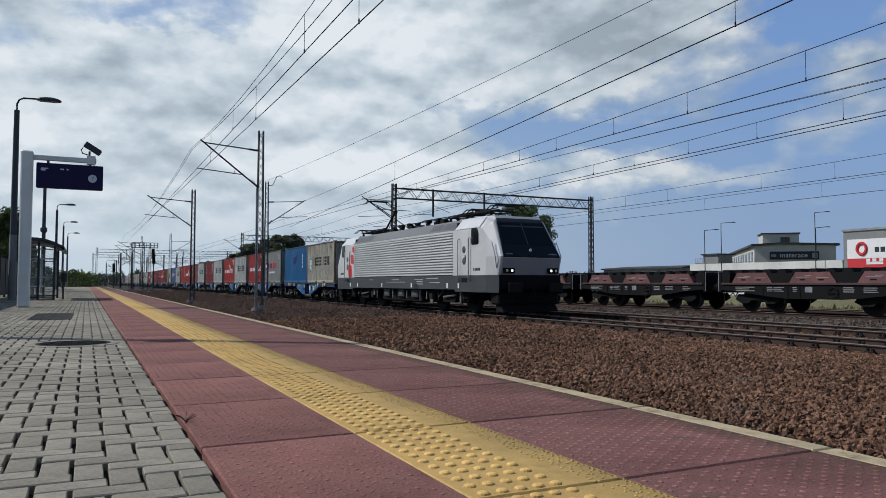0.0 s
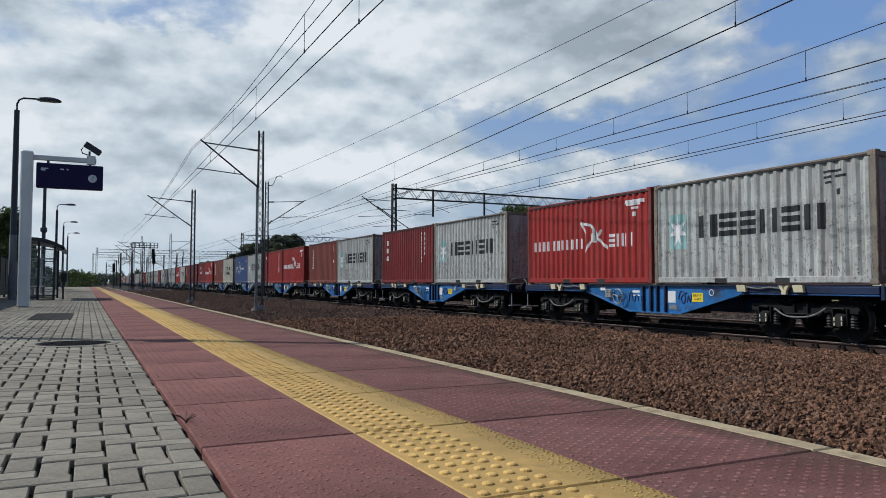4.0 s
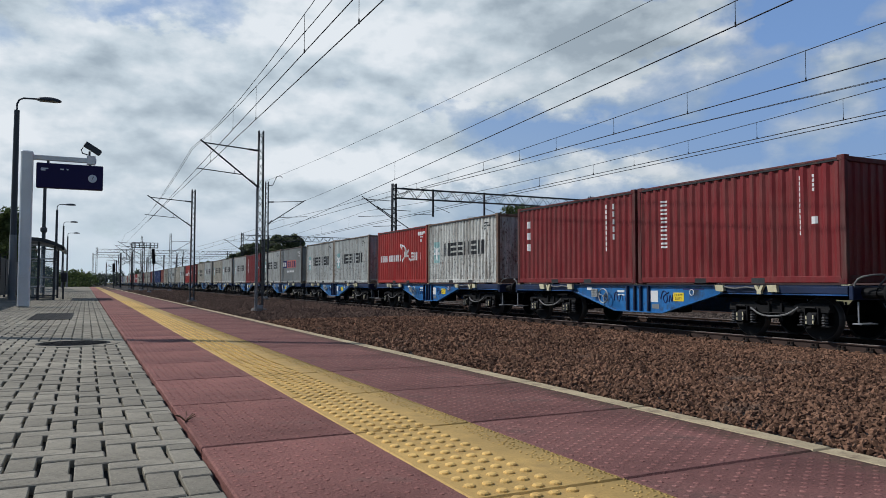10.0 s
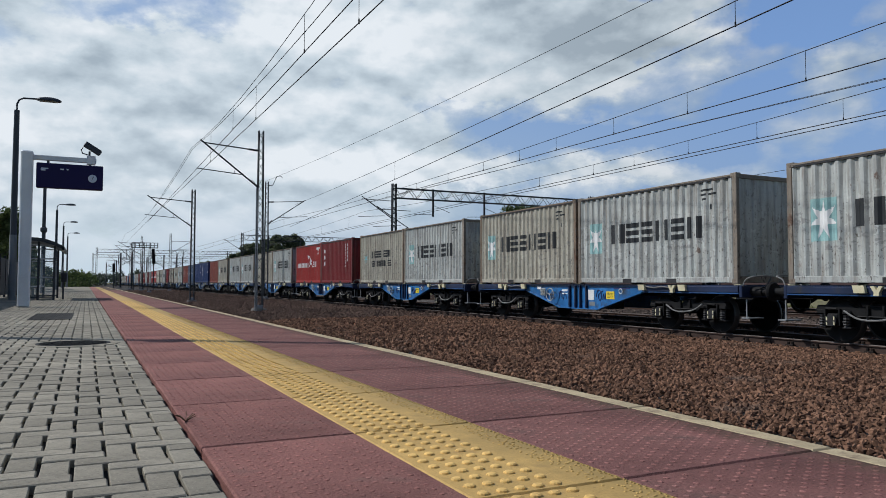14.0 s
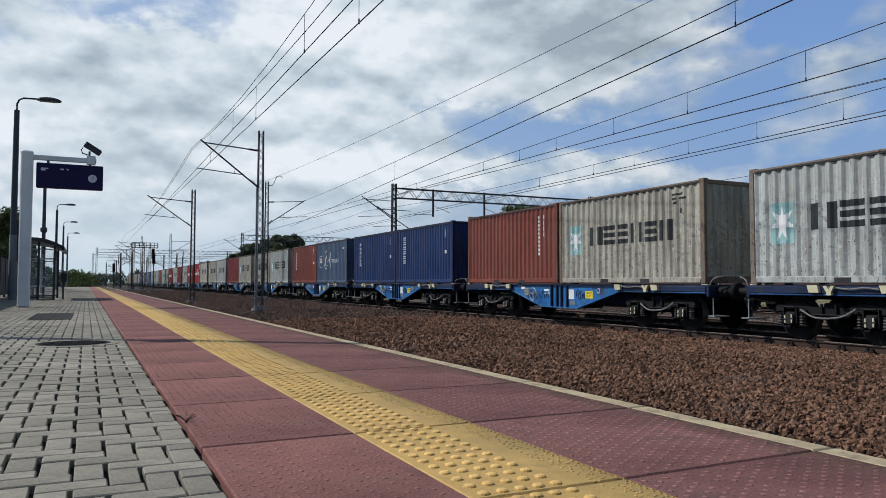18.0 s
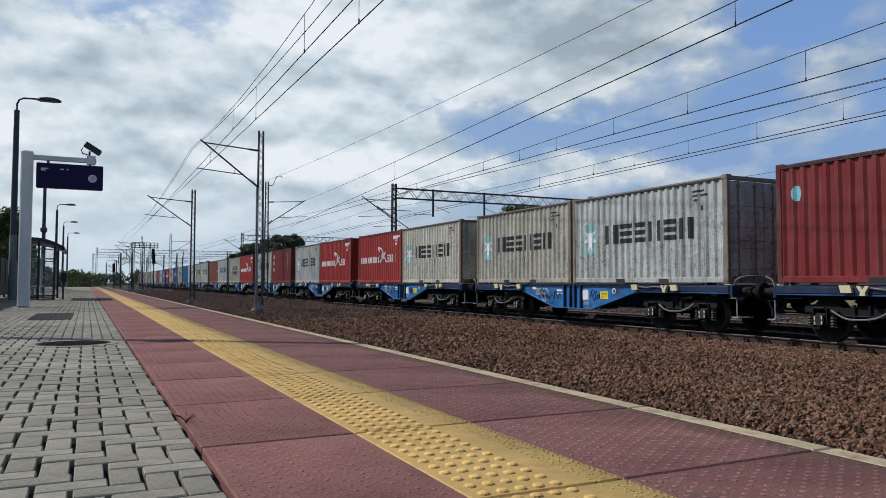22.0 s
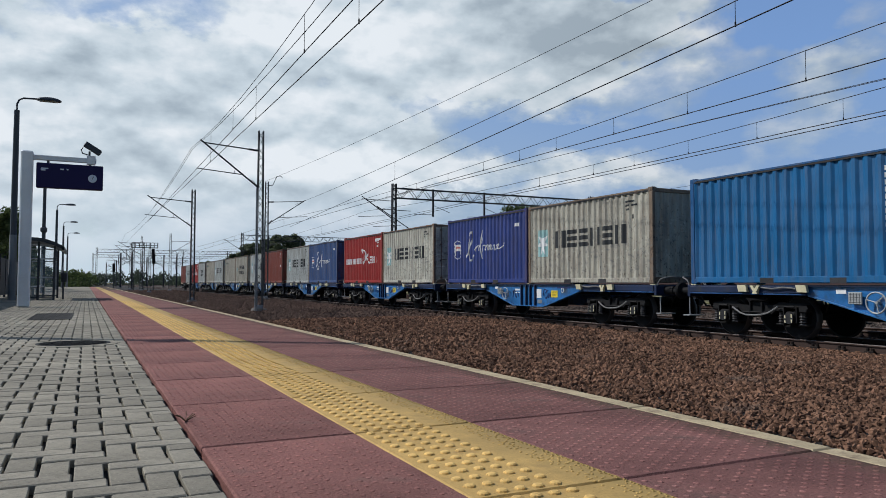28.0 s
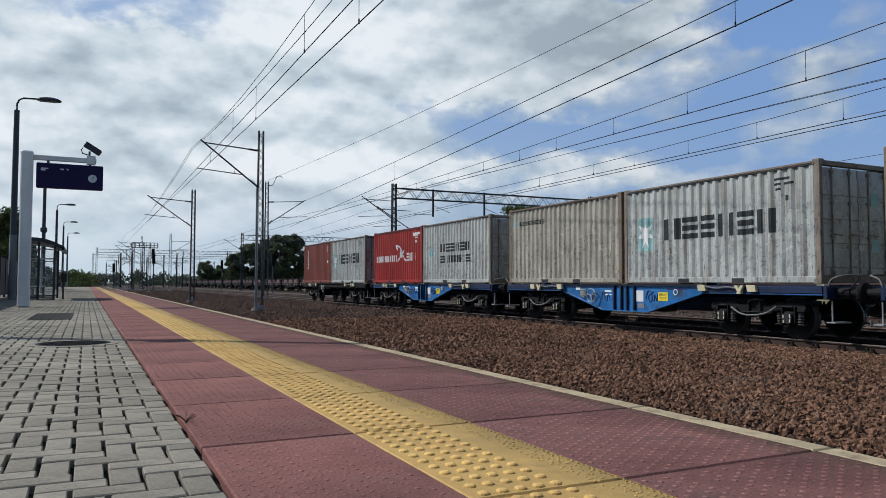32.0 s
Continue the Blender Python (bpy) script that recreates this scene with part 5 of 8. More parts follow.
def gantry(x0, x1, y, z, drops=(), depth=0.75, brackets=()):
    g = thing("catenary_gantry", "dark steel lattice portal spanning several tracks", "catenary gantry", "portals of the overhead line", pose(0, y, 0))
    for x in (x0, x1):
        bm = bmesh.new()
        lattice(bm, x, 0, -0.5, z + 0.35, 0.34, 0.27, 0.28, 0.24, 0.5, 0.022, 0.05)
        part("post", bm, MAST_DARK, g)
    bm = bmesh.new()
    for dy in (-0.22, 0.22):
        for zz in (z - depth, z):
            rod(bm, (x0, dy, zz), (x1, dy, zz), 0.045, 4)
        n = int((x1 - x0) / 0.62)
        for k in range(n):
            a, b = x0 + (x1 - x0) * k / n, x0 + (x1 - x0) * (k + 1) / n
            rod(bm, (a, dy, z - depth if k % 2 else z), (b, dy, z if k % 2 else z - depth), 0.026, 4)
    part("beam", bm, MAST_DARK, g)
    for x, z1 in drops:
        bm = bmesh.new()
        rod(bm, (x, 0, z + 0.1), (x, 0, z1), 0.085, 6)
        pipe(bm, [(x, 0, z1 + 0.15), (x - 1.6, 0, z1 + 0.1)], 0.02)
        pipe(bm, [(x, 0, z1 + 0.9), (x + 1.5, 0, z1 + 0.35)], 0.02)
        part("drop_post", bm, MAST_DARK, g)
    for x, reach, zz in brackets:
        bm = bmesh.new()
        pipe(bm, [(x, 0, zz), (x + reach, 0, zz + 1.7)], 0.035)
        pipe(bm, [(x, 0, zz + 1.45), (x + reach, 0, zz + 1.5)], 0.025)
        pipe(bm, [(x + reach * 0.3, 0, zz + 0.3), (x + reach * 1.1, 0, zz + 0.15)], 0.02)
        part("bracket", bm, MAST_DARK, g)
    return g


gantry(21.0, 39.6, 51.5, 8.45, ((24.3, 6.4), (28.9, 6.4)), brackets=((21.0, -2.6, 6.0), (22.4, -2.8, 5.3)))
gantry(21.0, 40.0, 112.0, 8.4, ((25, 6.3), (30, 6.3)), brackets=((21.0, -2.6, 6.0),))
gantry(1.9, 40.0, 178.0, 8.6, ((8, 6.3), (20, 6.3), (30, 6.3)))
gantry(1.5, 40.0, 225.0, 9.0, ((8, 6.3), (20, 6.3), (30, 6.3)))
gantry(9.0, 44.0, 290.0, 9.0, ((20, 6.3), (30, 6.3)))


# solid masts of the far station throat
for k, (x, y) in enumerate(((6.23, 285.7), (8.5, 255.0), (7.32, 191.1), (9.39, 182.8), (15.26, 221.9), (17.92, 201.4), (20.1, 191.9), (23.71, 212.2))):
    m = thing("catenary_mast", "dark solid steel mast of the overhead line", "catenary mast", "far masts of the overhead line", pose(x, y, -0.15))
    bm = bmesh.new()
    rod(bm, (0, 0, 0), (0, 0, 8.45), 0.21, 8, 0.15)
    part("pole", bm, MAST_DARK, m)
    bm = bmesh.new()
    s = -1 if k % 2 else 1
    rod(bm, (0, 0, 7.0), (s * 2.6, 0, 6.9), 0.06, 6)
    rod(bm, (0, 0, 5.4), (s * 2.5, 0, 6.9), 0.06, 6)
    part("bracket", bm, MAST_DARK, m)
    bm = bmesh.new()
    rbox(bm, -0.4, 0.4, -0.4, 0.4, -0.3, 0.25, 0.03)
    part("foundation", bm, CONCRETE, m)


def wire_run(name, label, pts, r, hangers=(), lower=None):
    """A wire that sags between its supports, with droppers to a lower wire."""
    w = thing(name, label, "overhead wire", "overhead wires")
    bm = bmesh.new()
    pipe(bm, pts, r, 5)
    part("messenger_wire", bm, WIRE, w)
    if lower:
        for off in lower[2]:
            bm = bmesh.new()
            pipe(bm, [(p[0] + off, p[1], p[2]) for p in lower[0]], lower[1], 5)
            part("contact_wire", bm, WIRE, w)
        for a, b in hangers:
            bm = bmesh.new()
            rod(bm, a, b, 0.006, 4)
            rod(bm, (b[0], b[1], b[2] - 0.02), (b[0], b[1], b[2] + 0.07), 0.016, 5)
            part("dropper", bm, WIRE, w)
    return w


def overhead(x0, dx, contact, messenger, y_near, y_sup, droppers, second=None, far=300.0, span=62.0, r=0.0105, far_droppers=True):
    """One overhead line above x = x0 + dx * y. contact: height and slope; messenger: height, slope and sag of the near span
    (up to its support at y_sup), then even spans on to the distance."""
    def xa(y):
        return x0 + dx * y

    def cz(y):
        return contact[0] + contact[1] * min(y, 60)

    def mz(y):
        if y <= y_sup:
            return min(7.7, messenger[0] + messenger[1] * y + messenger[2] * y * y)
        t = ((y - y_sup) / span) % 1.0
        top = min(7.7, messenger[0] + messenger[1] * y_sup + messenger[2] * y_sup * y_sup)
        return cz(y) + 0.45 + max(0.2, top - cz(y) - 0.45) * (2 * t - 1) ** 2
    ys = [y_near + (min(y_sup, far) - y_near) * k / 14 for k in range(15)] + [y_sup + k * 5.2 for k in range(1, int((far - y_sup) / 5.2))]
    hang = [((xa(y), y, mz(y)), (xa(y), y, cz(y))) for y in droppers]
    y = y_sup + 4
    while far_droppers and y < min(far, 110):
        hang.append(((xa(y), y, mz(y)), (xa(y), y, cz(y))))
        y += 7.5
    wire_run("overhead_line", "dark catenary and contact wires with droppers above the track", [(xa(y), y, mz(y)) for y in ys], r, hang,
             ([(xa(y), y, cz(y)) for y in (y_near, 60.0, far)] if far > 61 else [(xa(y), y, cz(y)) for y in (y_near, far)], r * 1.28, (0, second) if second else (0,)))


overhead(4.1, 0, (6.258, -0.0069), (8.412, -0.14145, 0.0031425), -20, 34.0, (15.2, 23.7), far=60, r=0.0085, far_droppers=False)
overhead(4.1, 0.0004, (5.593, 0.0058), (6.975, -0.04966, 0.001614), -20, 33.8, (11.7, 20.2, 28.4), far=200, r=0.0085, far_droppers=False)
overhead(9.475, 0.0887, (5.807, -0.0018), (6.168, 0.00436, 0.0002735), -20, 56.0, (9.2, 29.6), far=58)
overhead(14.67, 0, (5.817, 0.00185), (6.9315, -0.04328, 0.0006015), -20, 56.2, (11.14, 14.8, 17.9, 21.0, 23.4, 26.2, 29.5, 33.0, 37), far=300)
overhead(18.75, 0, (5.781, -0.0033), (6.906, -0.0576, 0.0010013), -20, 51.5, (13.1, 16.0, 18.9, 21.7, 24.2, 28.2, 32, 36), second=0.5, far=300)
overhead(28.7, 0, (5.588, 0.0059), (6.497, -0.0054, 0.0000693), -20, 51.5, (20.5, 24.3, 30.5, 34), far=300)
overhead(33.0, 0, (5.4, 0.006), (6.3, -0.003, 0.00005), -20, 51.5, (24.3, 32), far=300)


def feeder(x0, dx, c, y0, y1, r, label):
    bm = bmesh.new()
    n = 16
    pipe(bm, [(x0 + dx * y, y, c[0] + c[1] * y + c[2] * y * y) for y in (y0 + (y1 - y0) * k / n for k in range(n + 1))], r, 5)
    f = thing("feeder_wire", label, "overhead wire", "overhead wires")
    part("wire", bm, WIRE, f)


feeder(14.2, -0.0329, (9.254, -0.02879, 0.000456), -20, 56.2, 0.0095, "thin dark feeder wire strung high above the tracks")
feeder(19.0, 0, (6.366, 0.0245, -0.00012), -20, 51.5, 0.0095, "thin dark wire strung beside the catenary")
feeder(19.08, 0, (6.42, 0.0245, -0.00016), -20, 51.5, 0.0095, "thin dark wire strung beside the catenary")


# ---- locomotive ----
LOCO_GREY = surface("pale_grey_loco_paint", (0.52, 0.525, 0.515), 0.4, coarse=0.8, fine=30, vary=0.12, bump=0.03, stain=(0.3, 0.29, 0.27), stain_amt=0.2)
LOCO_WHITE = surface("white_loco_paint", (0.55, 0.555, 0.56), 0.35, coarse=0.8, fine=30, vary=0.10, bump=0.03)
LOCO_DARK = surface("slate_grey_loco_paint", (0.05, 0.056, 0.059), 0.5, coarse=1.0, fine=30, vary=0.25, bump=0.03)
LOCO_ROOF = surface("mid_grey_roof_paint", (0.12, 0.128, 0.135), 0.5, coarse=1.0, fine=30, vary=0.2, bump=0.03)
LOCO_PANEL = surface("black_screen_panel", (0.013, 0.013, 0.017), 0.3, vary=0.2, bump=0, spec=0.25)
# pale grey of the nose, darkened for shade and tinted by the sky
LOCO_NOSE = surface("violet_grey_nose_paint", (0.29, 0.28, 0.315), 0.4, coarse=1.0, fine=30, vary=0.1, bump=0.02)
WINDSCREEN = surface("dark_windscreen_glass", (0.008, 0.009, 0.012), 0.12, vary=0.1, bump=0, spec=0.22)
BLACK_RUBBER = surface("black_underframe", (0.008, 0.008, 0.0085), 0.8, vary=0.4, spec=0.15)
HEADLIGHT = glow("lit_headlight", (1.0, 0.95, 0.85), 1.3)
LOCO_STEEL = surface("grimy_grey_steel", (0.13, 0.13, 0.128), 0.6, 0.2, vary=0.4)
LOCO_MARK = surface("pale_stencil_paint", (0.40, 0.41, 0.41), 0.6, vary=0.3, bump=0)
LOCO_L = 19.58


def mirror(y, front):
    return y if front else LOCO_L - y


def cab(loco, front):
    # shell in slices across, the nose narrower than the flanks
    bm = bmesh.new()
    ring = []
    outline = [(0.46, 1.50, 1.32), (0.30, 2.18, 1.30), (1.16, 3.55, 1.08), (1.34, 3.74, 1.0)]
    for s in (-1, 1):
        col = [bm.verts.new((s * w, mirror(y, front), z)) for y, z, w in outline]
        fl = [bm.verts.new((s * 1.49, mirror(y, front), z)) for y, z in ((1.15, 1.50), (1.05, 2.18), (1.55, 3.28))] + [bm.verts.new((s * 1.12, mirror(1.62, front), 3.74))]
        bk = [bm.verts.new((s * 1.49, mirror(3.62, front), z)) for z in (1.50, 2.18, 3.28)] + [bm.verts.new((s * 1.12, mirror(3.62, front), 3.74))]
        for k in range(3):
            bm.faces.new((col[k], fl[k], fl[k + 1], col[k + 1]))
            bm.faces.new((fl[k], bk[k], bk[k + 1], fl[k + 1]))
        ring.append((col, fl, bk))
    a, b = ring
    for k in range(3):
        bm.faces.new((a[0][k], a[0][k + 1], b[0][k + 1], b[0][k]))
        bm.faces.new((a[2][k], a[2][k + 1], b[2][k + 1], b[2][k]))
    bm.faces.new((a[0][3], a[1][3], b[1][3], b[0][3]))
    bm.faces.new((a[1][3], a[2][3], b[2][3], b[1][3]))
    bmesh.ops.recalc_face_normals(bm, faces=bm.faces)
    soft_edges = [e for e in bm.edges if len(e.link_faces) == 2 and min(abs(v.co.x) for v in e.verts) > 1.0 and abs(e.verts[0].co.z - e.verts[1].co.z) > 0.2 and 0.15 < e.calc_face_angle() < 1.5]
    bmesh.ops.bevel(bm, geom=soft_edges, offset=0.09, segments=3, affect="EDGES", profile=0.5)
    shell = part("cab", bm, LOCO_GREY, loco, "pale grey driver's cab with rounded corners")
    # white shoulder and pillar
    for s in (-1, 1):
        bm = bmesh.new()
        r = [bm.verts.new((s * x, mirror(y, front), z)) for x, y, z in ((1.498, 1.565, 3.31), (1.498, 3.60, 3.31), (1.126, 3.60, 3.752), (1.126, 1.63, 3.752))]
        bm.faces.new(r)
        part("cab_shoulder", bm, LOCO_WHITE, shell, "white sloping shoulder")
        # side window, door, rails
        bm = bmesh.new()
        slab(bm, [(mirror(y, front), z) for y, z in ((1.71, 2.66), (2.17, 2.66), (2.215, 2.68), (2.23, 2.72), (2.23, 3.24), (2.21, 3.285), (2.17, 3.30), (1.83, 3.30), (1.76, 3.27), (1.68, 3.12), (1.66, 3.06), (1.66, 2.72), (1.675, 2.68))], *sorted((s * 1.492, s * 1.502)))
        part("side_window", bm, WINDSCREEN, shell, "dark glazed side window")
        bm = bmesh.new()
        y0, y1 = sorted((mirror(2.42, front), mirror(3.12, front)))
        rbox(bm, *sorted((s * 1.488, s * 1.500)), y0, y1, 1.52, 3.26, 0.005)
        door = part("cab_door", bm, LOCO_GREY, shell)
        bm = bmesh.new()
        rbox(bm, *sorted((s * 1.500, s * 1.506)), mirror(2.72, front) - 0.05, mirror(2.72, front) + 0.05, 2.05, 2.28, 0.004)
        part("door_handle", bm, BLACK_RUBBER, door)
        for y in (2.34, 3.22):
            bm = bmesh.new()
            yy = mirror(y, front)
            pipe(bm, [(s * 1.5, yy, 1.30), (s * 1.57, yy, 1.36), (s * 1.57, yy, 2.9), (s * 1.5, yy, 2.95)], 0.02)
            part("handrail", bm, STEEL_GREY, shell)
        bm = bmesh.new()
        yy = mirror(2.8, front)
        rbox(bm, *sorted((s * 1.34, s * 1.50)), yy - 0.26, yy + 0.26, 1.22, 1.42, 0.02)
        part("step_recess", bm, BLACK_RUBBER, shell)
        bm = bmesh.new()
        for z in (0.34, 0.62, 0.88):
            rbox(bm, *sorted((s * 1.36, s * 1.48)), yy - 0.24, yy + 0.24, z - 0.015, z + 0.015, 0.005)
        for dy in (-0.24, 0.24):
            rod(bm, (s * 1.45, yy + dy, 0.32), (s * 1.45, yy + dy, 1.2), 0.02, 6)
        part("ladder", bm, STEEL_DARK, shell)
    # windscreen, nose panel, lights
    def face(name, x0, x1, zs, mat, lab, off):
        bm = bmesh.new()
        vs = []
        for z in zs:
            if z >= 2.18:
                k = (z - 2.18) / (3.55 - 2.18)
                y = 0.30 + k * 0.86
                w = 1.30 - k * 0.22
            else:
                k = (z - 1.5) / 0.68
                y = 0.46 - k * 0.16
                w = 1.31
            vs.append([bm.verts.new((x * w, mirror(y - off, front), z)) for x in (x0, x1)])
        for p, q in zip(vs, vs[1:]):
            bm.faces.new((p[0], p[1], q[1], q[0]))
        return part(name, bm, mat, shell, lab)
    face("windscreen_surround", -0.94, 0.94, (2.14, 2.18, 3.50), LOCO_PANEL, "black panel round the windscreen", 0.006)
    face("brow", -0.93, 0.93, (3.50, 3.64), LOCO_DARK, "dark grey brow over the windscreen", 0.008)
    for x0, x1 in ((-0.86, -0.02), (0.02, 0.86)):
        face("windscreen", x0, x1, (2.62, 3.44), WINDSCREEN, "dark reflecting windscreen pane", 0.016)
    face("screen_post", -0.022, 0.022, (2.62, 3.46), LOCO_DARK, "", 0.02)
    face("screen_visor", -0.86, 0.86, (3.30, 3.36), LOCO_DARK, "", 0.02)
    face("nose_panel", -0.94, 0.94, (1.5, 2.12), LOCO_NOSE, "nose panel toned violet-grey for shade", 0.008)
    for s in (-1, 1):
        bm = bmesh.new()
        yy = mirror(0.37, front)
        rbox(bm, s * 0.95 - 0.24, s * 0.95 + 0.24, yy - 0.05, yy + 0.05, 1.56, 1.76, 0.03)
        hl = part("headlight_housing", bm, BLACK_RUBBER, shell)
        for dx, mt in ((-0.11, STEEL_BRIGHT), (0.10, HEADLIGHT)):
            bm = bmesh.new()
            dish(bm, (s * 0.95 + dx * s * -1, yy - (0.052 if front else -0.052), 1.66), "y", [(-0.008, 0.05), (0.008, 0.05)], 14)
            part("headlight", bm, mt if front else STEEL_BRIGHT, hl)
        bm = bmesh.new()
        pipe(bm, [(s * 1.36, mirror(0.55, front), 1.75), (s * 1.44, mirror(0.52, front), 2.2), (s * 1.42, mirror(0.8, front), 2.75)], 0.016)
        part("grab_rail", bm, STEEL_GREY, shell)
    for x0, x1, z in ((-0.86, -0.62, 2.27), (0.58, 0.86, 2.27)):
        face("stencil_bar", x0, x1, (z - 0.022, z + 0.022), STEEL_GREY, "", 0.018)
    bm = bmesh.new()
    dish(bm, (0, mirror(0.40, front), 2.42), "y", [(-0.012, 0.06), (0.012, 0.06)], 12)
    part("badge", bm, WHITE_MARK, shell)
    # lower front: apron, bumper, buffers
    bm = bmesh.new()
    slab(bm, [(mirror(y, front), z) for y, z in ((0.42, 1.5), (0.40, 1.0), (0.62, 0.86), (3.62, 0.86), (3.62, 1.5))], -1.33, 1.33)
    part("apron", bm, BLACK_RUBBER, loco, "black lower cab front")
    for s in (-1, 1):
        bm = bmesh.new()
        q = [(s * x, mirror(y, front)) for x, y in ((1.33, 0.44), (1.492, 1.12), (1.492, 3.62), (1.33, 3.62))]
        slab(bm, q, 0.86, 1.5, "z")
        part("skirt_corner", bm, LOCO_DARK, loco)
    bm = bmesh.new()
    rbox(bm, -1.3, 1.3, *sorted((mirror(0.5, front), mirror(1.1, front))), 0.42, 0.9, 0.05)
    slab(bm, [(mirror(y, front), z) for y, z in ((0.35, 0.16), (0.62, 0.48), (0.9, 0.48), (0.9, 0.16))], -1.18, 1.18)
    part("snowplough", bm, BLACK_RUBBER, loco)
    for x in (-0.875, 0.875):
        bm = bmesh.new()
        d = -1 if front else 1
        y0 = mirror(0.55, front)
        dish(bm, (x, y0, 1.04), "y", [(0, 0.15), (d * 0.28, 0.13), (d * 0.28, 0.1), (d * 0.48, 0.1)], 14)
        b_ = part("buffer", bm, BLACK_RUBBER, loco)
        bm = bmesh.new()
        rbox(bm, x - 0.3, x + 0.3, *sorted((y0 + d * 0.47, y0 + d * 0.54)), 0.86, 1.22, 0.03)
        part("buffer_plate", bm, STEEL_DARK, b_)
    bm = bmesh.new()
    pipe(bm, [(0, mirror(0.5, front), 1.02), (0, mirror(0.2, front), 0.95), (0, mirror(0.1, front), 0.7)], 0.04)
    for x in (-0.45, -0.3, 0.3, 0.45):
        pipe(bm, [(x, mirror(0.5, front), 0.9), (x, mirror(0.3, front), 0.6), (x * 1.1, mirror(0.36, front), 0.35)], 0.022)
    part("coupler", bm, BLACK_RUBBER, loco)


def pantograph(loco, yb, d, raised):
    """yb: base, d: the way its knee points, raised to the wire or folded."""
    bm = bmesh.new()
    for x in (-0.55, 0.55):
        rod(bm, (x, yb - 0.9, 4.02), (x, yb + 0.9, 4.02), 0.03, 6)
    for y in (-0.8, 0.0, 0.8):
        rod(bm, (-0.6, yb + y, 4.02), (0.6, yb + y, 4.02), 0.03, 6)
    for x in (-0.5, 0.5):
        for y in (-0.75, 0.75):
            dish(bm, (x, yb + y, 3.76), "z", [(0, 0.06)] + [(0.03 + 0.03 * k, 0.085 if k % 2 else 0.05) for k in range(7)] + [(0.26, 0.05)], 10)
    base = part("pantograph", bm, BLACK_RUBBER, loco, "raised single-arm pantograph" if raised else "folded pantograph")
    foot = Vector((0, yb - d * 0.5, 4.1))
    knee = Vector((0, yb + d * 0.9, 4.98)) if raised else Vector((0, yb + d * 1.25, 4.16))
    head = Vector((0, yb - d * 1.55, 5.66)) if raised else Vector((0, yb - d * 1.15, 4.12))
    bm = bmesh.new()
    rod(bm, foot, knee, 0.055, 8, 0.045)
    rod(bm, foot + Vector((0, d * 0.35, -0.05)), knee + Vector((0, d * -0.02, -0.06)), 0.02, 6)
    part("lower_arm", bm, BLACK_RUBBER, base)
    bm = bmesh.new()
    for s in (-1, 1):
        pipe(bm, [knee + Vector((s * 0.08, 0, 0)), knee.lerp(head, 0.35) + Vector((s * 0.30, 0, 0)), head + Vector((s * 0.42, 0, 0))], 0.022, 6)
    rod(bm, knee + Vector((-0.1, 0, 0)), knee + Vector((0.1, 0, 0)), 0.06, 8)
    part("upper_arm", bm, BLACK_RUBBER, base)
    bm = bmesh.new()
    for dy in (-0.2, 0.2):
        pipe(bm, [head + Vector((-0.85, dy, -0.10)), head + Vector((-0.62, dy, 0.1)), head + Vector((0.62, dy, 0.1)), head + Vector((0.85, dy, -0.10))], 0.025, 6)
    for s in (-0.45, 0.45):
        rod(bm, head + Vector((s, -0.2, 0.08)), head + Vector((s, 0.2, 0.08)), 0.02, 6)
        rod(bm, head + Vector((s, 0, -0.02)), head + Vector((s, 0, 0.08)), 0.03, 6)
    part("collector_head", bm, BLACK_RUBBER, base)


